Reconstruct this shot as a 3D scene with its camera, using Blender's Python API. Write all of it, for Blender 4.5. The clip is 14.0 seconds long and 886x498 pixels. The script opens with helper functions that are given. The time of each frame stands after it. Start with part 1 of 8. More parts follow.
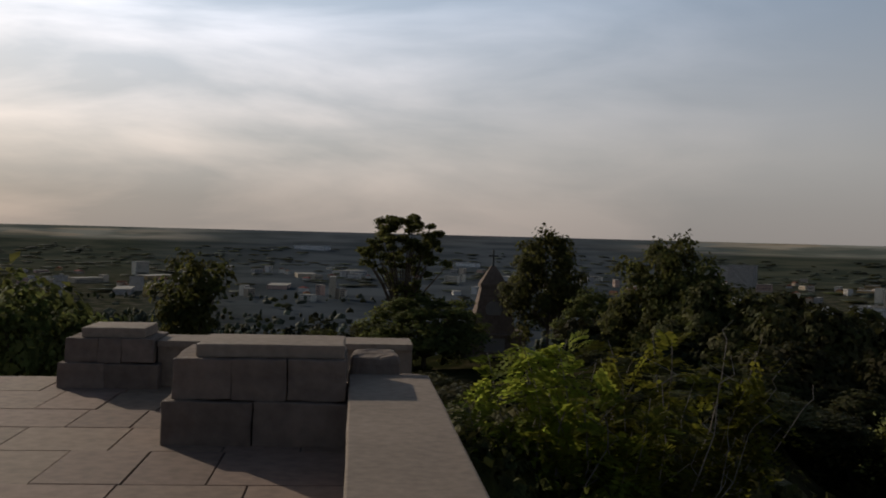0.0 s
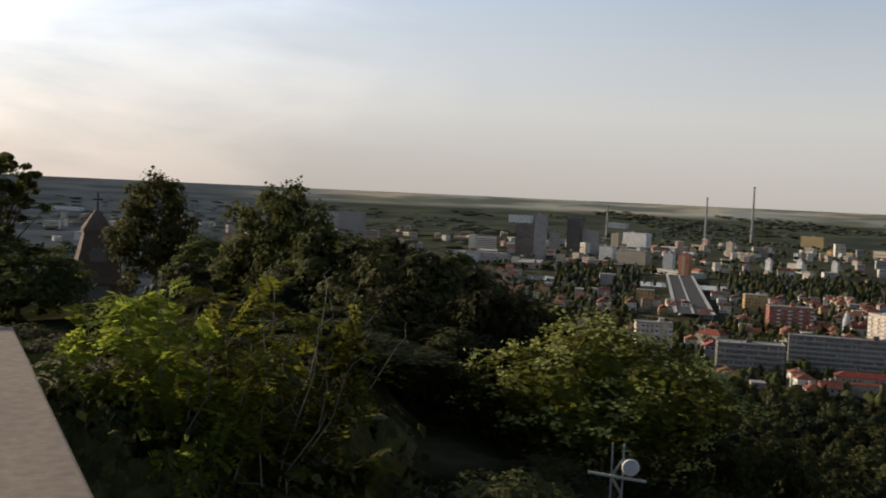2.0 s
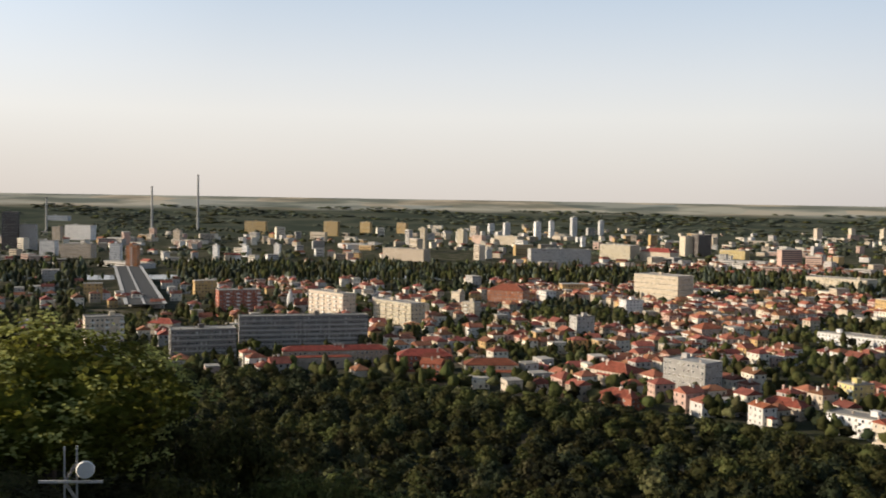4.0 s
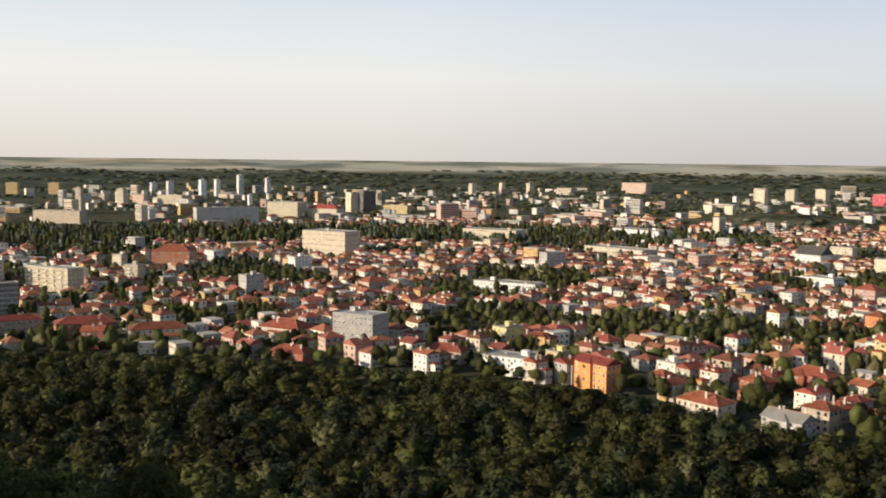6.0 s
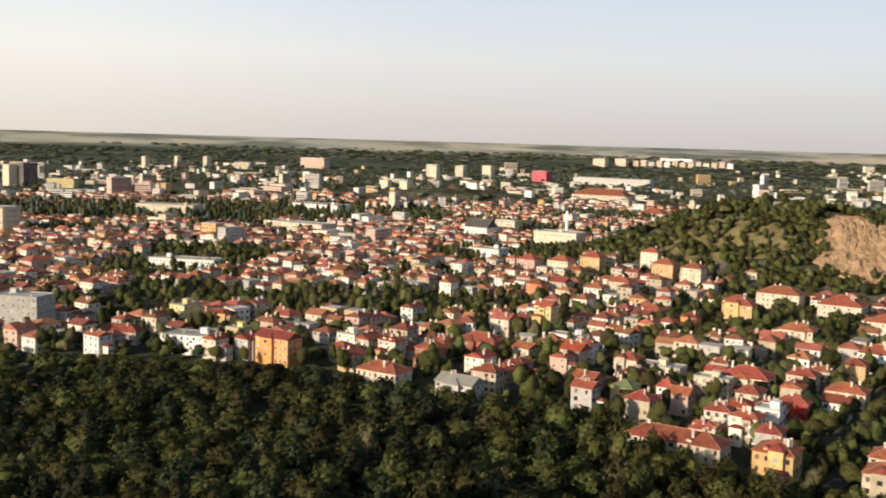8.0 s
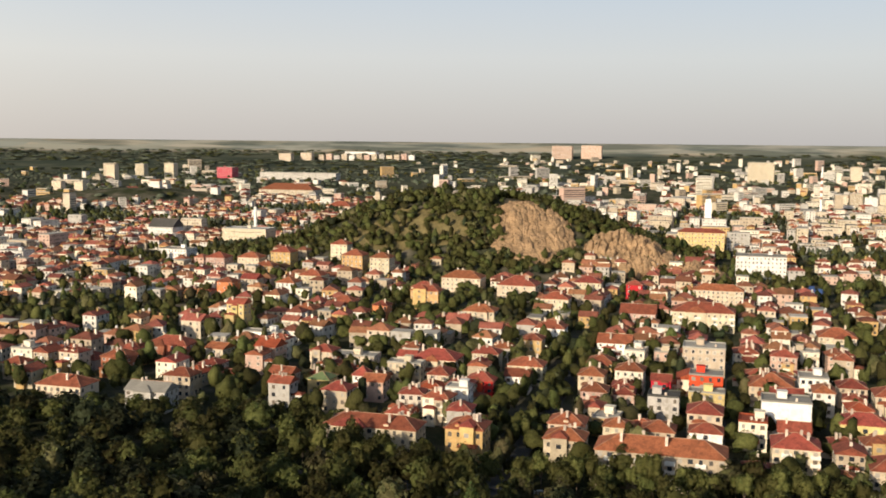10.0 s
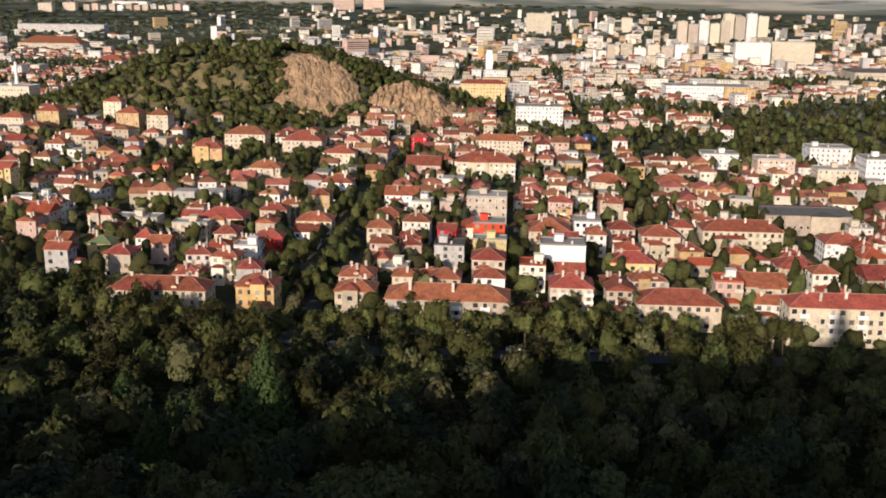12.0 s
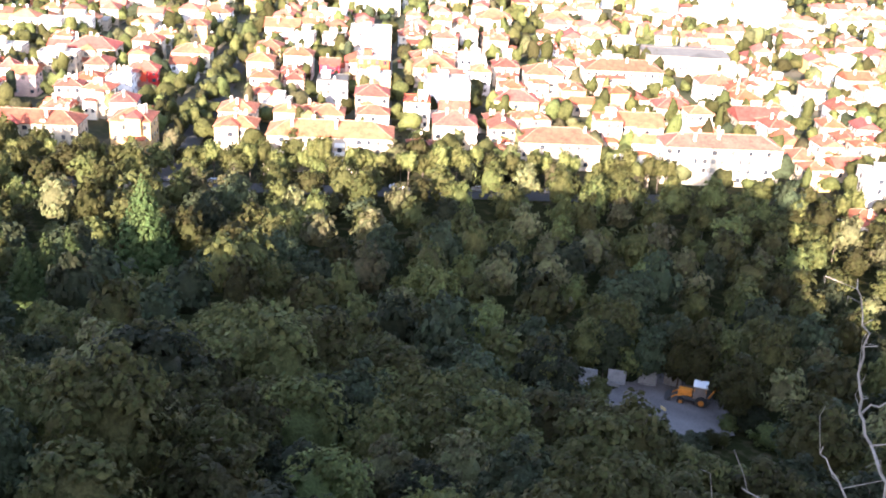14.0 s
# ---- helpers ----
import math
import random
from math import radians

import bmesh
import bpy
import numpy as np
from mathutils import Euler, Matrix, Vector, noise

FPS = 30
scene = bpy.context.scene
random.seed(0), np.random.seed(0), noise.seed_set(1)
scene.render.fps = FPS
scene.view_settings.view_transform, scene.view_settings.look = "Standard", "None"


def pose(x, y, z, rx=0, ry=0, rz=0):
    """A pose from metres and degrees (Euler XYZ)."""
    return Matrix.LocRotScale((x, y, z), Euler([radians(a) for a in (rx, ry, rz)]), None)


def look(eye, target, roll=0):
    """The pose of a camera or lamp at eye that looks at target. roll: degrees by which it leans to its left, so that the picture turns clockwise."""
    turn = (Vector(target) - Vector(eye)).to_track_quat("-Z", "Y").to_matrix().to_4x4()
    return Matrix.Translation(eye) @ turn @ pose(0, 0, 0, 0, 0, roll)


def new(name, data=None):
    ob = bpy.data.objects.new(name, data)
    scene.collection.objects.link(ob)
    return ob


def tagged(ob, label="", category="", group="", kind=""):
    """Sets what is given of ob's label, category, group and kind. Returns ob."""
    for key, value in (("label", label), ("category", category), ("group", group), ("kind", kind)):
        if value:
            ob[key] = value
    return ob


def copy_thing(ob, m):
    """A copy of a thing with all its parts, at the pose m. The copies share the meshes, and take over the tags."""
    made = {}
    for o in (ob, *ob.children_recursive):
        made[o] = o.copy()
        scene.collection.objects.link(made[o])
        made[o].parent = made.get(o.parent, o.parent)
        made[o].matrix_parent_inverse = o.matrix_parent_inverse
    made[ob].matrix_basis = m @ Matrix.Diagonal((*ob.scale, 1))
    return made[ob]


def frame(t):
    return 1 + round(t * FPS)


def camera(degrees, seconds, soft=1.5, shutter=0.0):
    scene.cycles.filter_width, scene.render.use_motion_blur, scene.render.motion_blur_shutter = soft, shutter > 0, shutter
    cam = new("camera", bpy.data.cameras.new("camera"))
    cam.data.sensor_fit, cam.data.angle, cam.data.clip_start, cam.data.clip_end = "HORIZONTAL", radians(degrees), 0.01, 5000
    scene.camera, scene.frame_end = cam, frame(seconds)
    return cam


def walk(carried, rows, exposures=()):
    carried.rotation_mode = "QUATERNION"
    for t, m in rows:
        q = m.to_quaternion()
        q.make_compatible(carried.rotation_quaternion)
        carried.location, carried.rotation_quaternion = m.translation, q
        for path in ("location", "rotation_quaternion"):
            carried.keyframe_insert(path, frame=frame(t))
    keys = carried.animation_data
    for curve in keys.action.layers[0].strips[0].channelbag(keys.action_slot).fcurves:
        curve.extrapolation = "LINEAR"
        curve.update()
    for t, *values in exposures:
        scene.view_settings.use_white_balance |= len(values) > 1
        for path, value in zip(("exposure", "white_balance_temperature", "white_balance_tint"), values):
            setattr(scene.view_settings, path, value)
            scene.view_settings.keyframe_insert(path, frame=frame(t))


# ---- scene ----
SKY, SUN = 0.1, 5.0
HAZE = 13.5
HAZE_LOW, HAZE_MID, HAZE_HIGH = (0.62, 0.58, 0.565), (0.76, 0.755, 0.77), (0.56, 0.71, 0.94)
NEAR_TOWN = 480
EXPOSURES = [(0.0, -1.3, 6700, 10), (0.5, -1.05, 6700, 10), (1.0, -0.9, 6700, 9), (1.5, -0.5, 6700, 9), (2.0, -0.38, 6800, 9), (3.0, -0.1, 6900, 9), (6.0, 0.17, 6950, 9), (8.0, 0.26, 7100, 9),
             (10.5, 0.06, 7400, 7), (11.0, 0.05, 7500, 7), (11.5, 0.04, 6850, 11.5), (12.0, 0.06, 6500, 13.5), (12.5, 0.02, 6300, 17), (13.0, 0.8, 6150, 18), (13.5, 2.25, 6150, 18.5), (14.0, 2.85, 6350, 20)]
cam = camera(47.0, 14.0, soft=1.8, shutter=0.15)
PATH = [
    (0.0, pose(0.0, 0, 100, 89.17, -1.48, 0.0)),
    (0.5, pose(0.02, 0, 100, 88.37, -1.15, -4.49)),
    (1.0, pose(0.045, 0, 100, 87.34, -2.03, -9.95)),
    (1.5, pose(0.07, 0, 100, 87.08, -3.06, -15.6)),
    (2.0, pose(0.09, 0, 100, 86.89, -2.63, -21.47)),
    (2.5, pose(0.11, 0, 100, 86.27, -3.54, -28.19)),
    (3.0, pose(0.13, 0, 100, 87.11, -1.17, -37.69)),
    (3.5, pose(0.14, 0, 100, 87.83, -0.96, -45.12)),
    (3.7, pose(0.145, 0, 100, 87.62, -0.95, -48.09)),
    (5.8, pose(0.18, 0, 100, 85.22, -0.72, -67.94)),
    (6.0, pose(0.18, 0, 100, 85.05, -0.6, -70.48)),
    (6.5, pose(0.18, 0, 100, 84.45, 0.02, -77.06)),
    (7.0, pose(0.18, 0, 100, 84.86, -0.66, -80.31)),
    (7.5, pose(0.18, 0, 100, 84.56, -1.52, -82.68)),
    (8.0, pose(0.18, 0, 100, 83.96, -1.59, -88.33)),
    (8.2, pose(0.18, 0, 100, 84.24, -0.75, -91.64)),
    (10.3, pose(0.18, 0, 100, 82.77, -1.04, -107.25)),
    (10.5, pose(0.18, 0, 100, 81.59, -1.15, -108.33)),
    (11.0, pose(0.18, 0, 100, 78.88, -0.59, -111.78)),
    (11.5, pose(0.18, 0, 100, 76.76, -1.15, -114.49)),
    (12.0, pose(0.18, 0, 100, 75.94, -0.79, -117.84)),
    (12.5, pose(0.18, 0, 100, 73.25, -1.03, -118.06)),
    (13.0, pose(0.18, 0, 100, 67.87, -1.34, -119.18)),
    (13.5, pose(0.18, 0, 100, 64.21, -1.57, -121.21)),
    (14.0, pose(0.18, 0, 100, 67.03, -3.14, -123.93)),
]
walk(cam, PATH, EXPOSURES)

# ---- sky and sun ----
SUN_AZ, SUN_EL = 40.5, 17.6  # degrees to the left of +y, degrees up
world = bpy.data.worlds.new("sky")
scene.world = world
world.use_nodes = True
wn, wl = world.node_tree.nodes, world.node_tree.links
wn.clear()


def wnode(kind, **sets):
    n = wn.new(kind)
    for key, value in sets.items():
        n.inputs[key].default_value = value
    return n


sky = wn.new("ShaderNodeTexSky")
sky.sky_type, sky.sun_disc = "NISHITA", False
sky.sun_elevation, sky.sun_rotation = radians(SUN_EL), radians(-SUN_AZ)
sky.altitude, sky.air_density, sky.dust_density, sky.ozone_density = 250, 1.0, 1.2, 1.5
coord = wn.new("ShaderNodeTexCoord")
flat = wn.new("ShaderNodeSeparateXYZ")
wl.new(coord.outputs["Generated"], flat.inputs["Vector"])


def wmix(blend, a, b, factor=1.0):
    n = wn.new("ShaderNodeMix")
    n.data_type, n.blend_type = "RGBA", blend
    for key, value in (("A", a), ("B", b), ("Factor", factor)):
        if isinstance(value, (tuple, float)):
            n.inputs[key].default_value = value
        else:
            wl.new(value, n.inputs[key])
    return n.outputs["Result"]


def wramp(fac, *stops):
    c = wn.new("ShaderNodeValToRGB")
    while len(c.color_ramp.elements) < len(stops):
        c.color_ramp.elements.new(0.5)
    for e, (place, colour) in zip(c.color_ramp.elements, stops):
        e.position, e.color = place, (*colour, 1)
    wl.new(fac, c.inputs["Fac"])
    return c.outputs["Color"]


# a hot day's haze: milky and bright towards the skyline, thinning overhead
haze_share = wramp(flat.outputs["Z"], (0.0, (0.93,) * 3), (0.12, (0.8,) * 3), (0.22, (0.6,) * 3), (0.36, (0.12,) * 3), (0.5, (0.02,) * 3))
haze_tint = wramp(flat.outputs["Z"], (0.0, HAZE_LOW), (0.08, HAZE_MID), (0.25, HAZE_HIGH))
# the haze brightens round the sun
towards = wn.new("ShaderNodeVectorMath")
towards.operation = "DOT_PRODUCT"
towards.inputs[1].default_value = (-math.sin(radians(SUN_AZ)) * math.cos(radians(SUN_EL)), math.cos(radians(SUN_AZ)) * math.cos(radians(SUN_EL)), math.sin(radians(SUN_EL)))
wl.new(coord.outputs["Generated"], towards.inputs[0])
half = wnode("ShaderNodeMapRange")
half.inputs["From Min"].default_value = -1.0
wl.new(towards.outputs["Value"], half.inputs["Value"])
glow = wramp(half.outputs["Result"], (0.0, (0.57, 0.61, 0.69)), (0.1, (0.61, 0.64, 0.71)), (0.22, (0.67, 0.69, 0.74)), (0.36, (0.8, 0.81, 0.82)), (0.6, (0.84, 0.84, 0.84)), (0.8, (1.2, 1.2, 1.2)), (0.9, (1.85, 1.83, 1.8)),
             (0.96, (2.4, 2.34, 2.26)), (1.0, (2.8, 2.65, 2.5)))
# the thick low haze hides the glow along the skyline
low_glow = wramp(half.outputs["Result"], (0.0, (0.57, 0.61, 0.69)), (0.1, (0.61, 0.64, 0.71)), (0.22, (0.67, 0.69, 0.74)), (0.36, (0.8, 0.81, 0.82)), (0.6, (0.84, 0.84, 0.84)), (0.8, (0.8, 0.8, 0.8)), (1.0, (0.85, 0.85, 0.85)))
clearing = wramp(flat.outputs["Z"], (0.03, (0.0,) * 3), (0.22, (1.0,) * 3))
glow = wmix("MIX", low_glow, glow, clearing)
haze = wmix("MULTIPLY", haze_tint, glow)
bright = wn.new("ShaderNodeVectorMath")
bright.operation = "SCALE"
bright.inputs["Scale"].default_value = HAZE
wl.new(haze, bright.inputs[0])
veil = wmix("MIX", sky.outputs["Color"], bright.outputs["Vector"], haze_share)
# high thin cloud: soft streaks along the skyline, thickest near the sun
stretch = wn.new("ShaderNodeMapping")
stretch.inputs["Scale"].default_value = (1.3, 1.3, 5.2)
stretch.inputs["Rotation"].default_value = (radians(5), radians(-4), 0.4)
wl.new(coord.outputs["Generated"], stretch.inputs["Vector"])
cloud = wnode("ShaderNodeTexNoise", Scale=2.3, Detail=7.0, Roughness=0.52, Distortion=0.35)
wl.new(stretch.outputs["Vector"], cloud.inputs["Vector"])
cover = wramp(cloud.outputs["Fac"], (0.42, (0.0,) * 3), (0.66, (1.0,) * 3))
near_sun = wramp(towards.outputs["Value"], (0.45, (0.0,) * 3), (0.85, (0.9,) * 3))
streaks = wmix("MULTIPLY", cover, near_sun)
lit = wmix("MULTIPLY", veil, (1.75, 1.6, 1.52, 1))
veil = wmix("MIX", veil, lit, streaks)
back = wnode("ShaderNodeBackground", Strength=SKY)
wl.new(veil, back.inputs["Color"])
wl.new(back.outputs["Background"], wn.new("ShaderNodeOutputWorld").inputs["Surface"])

sun_data = bpy.data.lights.new("sun", "SUN")
sun_data.energy, sun_data.angle, sun_data.color = SUN, radians(0.5), (1.0, 0.88, 0.72)
sun = new("sun", sun_data)
sun.matrix_world = look((0, 0, 0), (math.sin(radians(SUN_AZ)) * math.cos(radians(SUN_EL)),
                                    -math.cos(radians(SUN_AZ)) * math.cos(radians(SUN_EL)), -math.sin(radians(SUN_EL))))

# ---- materials ----
def surface(name, base, rough=0.85, spread=0.25, coarse=0.25, fine=5.0, bump=0.0, rand=0.0, island=0.0, hue=0.0, metal=0.0,
            ramp=None, stretch=(1, 1, 1), deep=0.05):
    """A node material: a base colour broken up at two scales, with relief, and some change from piece to piece."""
    m = bpy.data.materials.new(name)
    m.use_nodes = True
    n, l = m.node_tree.nodes, m.node_tree.links
    p = n["Principled BSDF"]
    p.inputs["Roughness"].default_value, p.inputs["Metallic"].default_value = rough, metal
    p.inputs["Specular IOR Level"].default_value = 0.3
    tc = n.new("ShaderNodeTexCoord")
    mp = n.new("ShaderNodeMapping")
    mp.inputs["Scale"].default_value = stretch
    l.new(tc.outputs["Object"], mp.inputs["Vector"])
    big, small = n.new("ShaderNodeTexNoise"), n.new("ShaderNodeTexNoise")
    big.inputs["Scale"].default_value, big.inputs["Detail"].default_value = coarse, 5
    small.inputs["Scale"].default_value, small.inputs["Detail"].default_value = fine, 4
    l.new(mp.outputs["Vector"], big.inputs["Vector"])
    l.new(mp.outputs["Vector"], small.inputs["Vector"])
    add = n.new("ShaderNodeMath")
    add.operation = "ADD"
    l.new(big.outputs["Fac"], add.inputs[0])
    l.new(small.outputs["Fac"], add.inputs[1])
    span = n.new("ShaderNodeMapRange")
    span.inputs["From Min"].default_value, span.inputs["From Max"].default_value = 0.6, 1.4
    span.inputs["To Min"].default_value, span.inputs["To Max"].default_value = 1 - spread, 1 + spread
    l.new(add.outputs[0], span.inputs["Value"])
    hsv = n.new("ShaderNodeHueSaturation")
    l.new(span.outputs["Result"], hsv.inputs["Value"])
    source = None
    if rand or ramp == "object":
        source = n.new("ShaderNodeObjectInfo").outputs["Random"]
    elif island or ramp == "island":
        source = n.new("ShaderNodeNewGeometry").outputs["Random Per Island"]
    if isinstance(base, list):
        cr = n.new("ShaderNodeValToRGB")
        cr.color_ramp.interpolation = "CONSTANT"
        while len(cr.color_ramp.elements) < len(base):
            cr.color_ramp.elements.new(0.5)
        for i, c in enumerate(base):
            cr.color_ramp.elements[i].position = i / len(base)
            cr.color_ramp.elements[i].color = (*c, 1)
        l.new(source, cr.inputs["Fac"])
        l.new(cr.outputs["Color"], hsv.inputs["Color"])
    else:
        hsv.inputs["Color"].default_value = (*base, 1)
    out = hsv.outputs["Color"]
    if (rand or island) and source:
        k = rand or island
        r2 = n.new("ShaderNodeMapRange")
        r2.inputs["To Min"].default_value, r2.inputs["To Max"].default_value = 1 - k, 1 + k
        l.new(source, r2.inputs["Value"])
        h2 = n.new("ShaderNodeHueSaturation")
        l.new(r2.outputs["Result"], h2.inputs["Value"])
        if hue:
            wob = n.new("ShaderNodeMath")
            wob.operation = "MULTIPLY"
            wob.inputs[1].default_value = 7.31
            l.new(source, wob.inputs[0])
            fr = n.new("ShaderNodeMath")
            fr.operation = "FRACT"
            l.new(wob.outputs[0], fr.inputs[0])
            r3 = n.new("ShaderNodeMapRange")
            r3.inputs["To Min"].default_value, r3.inputs["To Max"].default_value = 0.5 - hue, 0.5 + hue
            l.new(fr.outputs[0], r3.inputs["Value"])
            l.new(r3.outputs["Result"], h2.inputs["Hue"])
        l.new(out, h2.inputs["Color"])
        out = h2.outputs["Color"]
    l.new(out, p.inputs["Base Color"])
    if bump:
        b = n.new("ShaderNodeBump")
        b.inputs["Strength"].default_value, b.inputs["Distance"].default_value = bump, deep
        l.new(add.outputs[0], b.inputs["Height"])
        l.new(b.outputs["Normal"], p.inputs["Normal"])
    return m


def foliage(name, base, hue=0.025, change=0.22, through_light=0.3):
    """Leaves: a colour that changes from leaf to leaf and tree to tree, letting some light through."""
    m = surface(name, base, rough=0.7, spread=0.55, coarse=1.2, fine=5.0, bump=0.8, deep=0.3, island=change, hue=hue)
    n, l = m.node_tree.nodes, m.node_tree.links
    p, o = n["Principled BSDF"], n["Material Output"]
    p.inputs["Specular IOR Level"].default_value = 0.08
    rnd = n.new("ShaderNodeObjectInfo")
    own = n.new("ShaderNodeAttribute")          # one number a tree, where many trees share a mesh
    own.attribute_name = "tint"
    both = n.new("ShaderNodeMath")
    both.operation = "ADD"
    l.new(rnd.outputs["Random"], both.inputs[0])
    l.new(own.outputs["Fac"], both.inputs[1])
    wrap = n.new("ShaderNodeMath")
    wrap.operation = "FRACT"
    l.new(both.outputs[0], wrap.inputs[0])
    rg = n.new("ShaderNodeMapRange")
    rg.inputs["To Min"].default_value, rg.inputs["To Max"].default_value = 0.55, 1.5
    l.new(wrap.outputs[0], rg.inputs["Value"])
    hs = n.new("ShaderNodeHueSaturation")
    l.new(rg.outputs["Result"], hs.inputs["Value"])
    rh = n.new("ShaderNodeMapRange")
    rh.inputs["To Min"].default_value, rh.inputs["To Max"].default_value = 0.482, 0.52
    l.new(wrap.outputs[0], rh.inputs["Value"])
    l.new(rh.outputs["Result"], hs.inputs["Hue"])
    l.new(p.inputs["Base Color"].links[0].from_socket, hs.inputs["Color"])
    l.new(hs.outputs["Color"], p.inputs["Base Color"])
    t = n.new("ShaderNodeBsdfTranslucent")
    l.new(hs.outputs["Color"], t.inputs["Color"])
    mix = n.new("ShaderNodeMixShader")
    mix.inputs["Fac"].default_value = through_light
    l.new(p.outputs["BSDF"], mix.inputs[1])
    l.new(t.outputs["BSDF"], mix.inputs[2])
    l.new(mix.outputs["Shader"], o.inputs["Surface"])
    return m


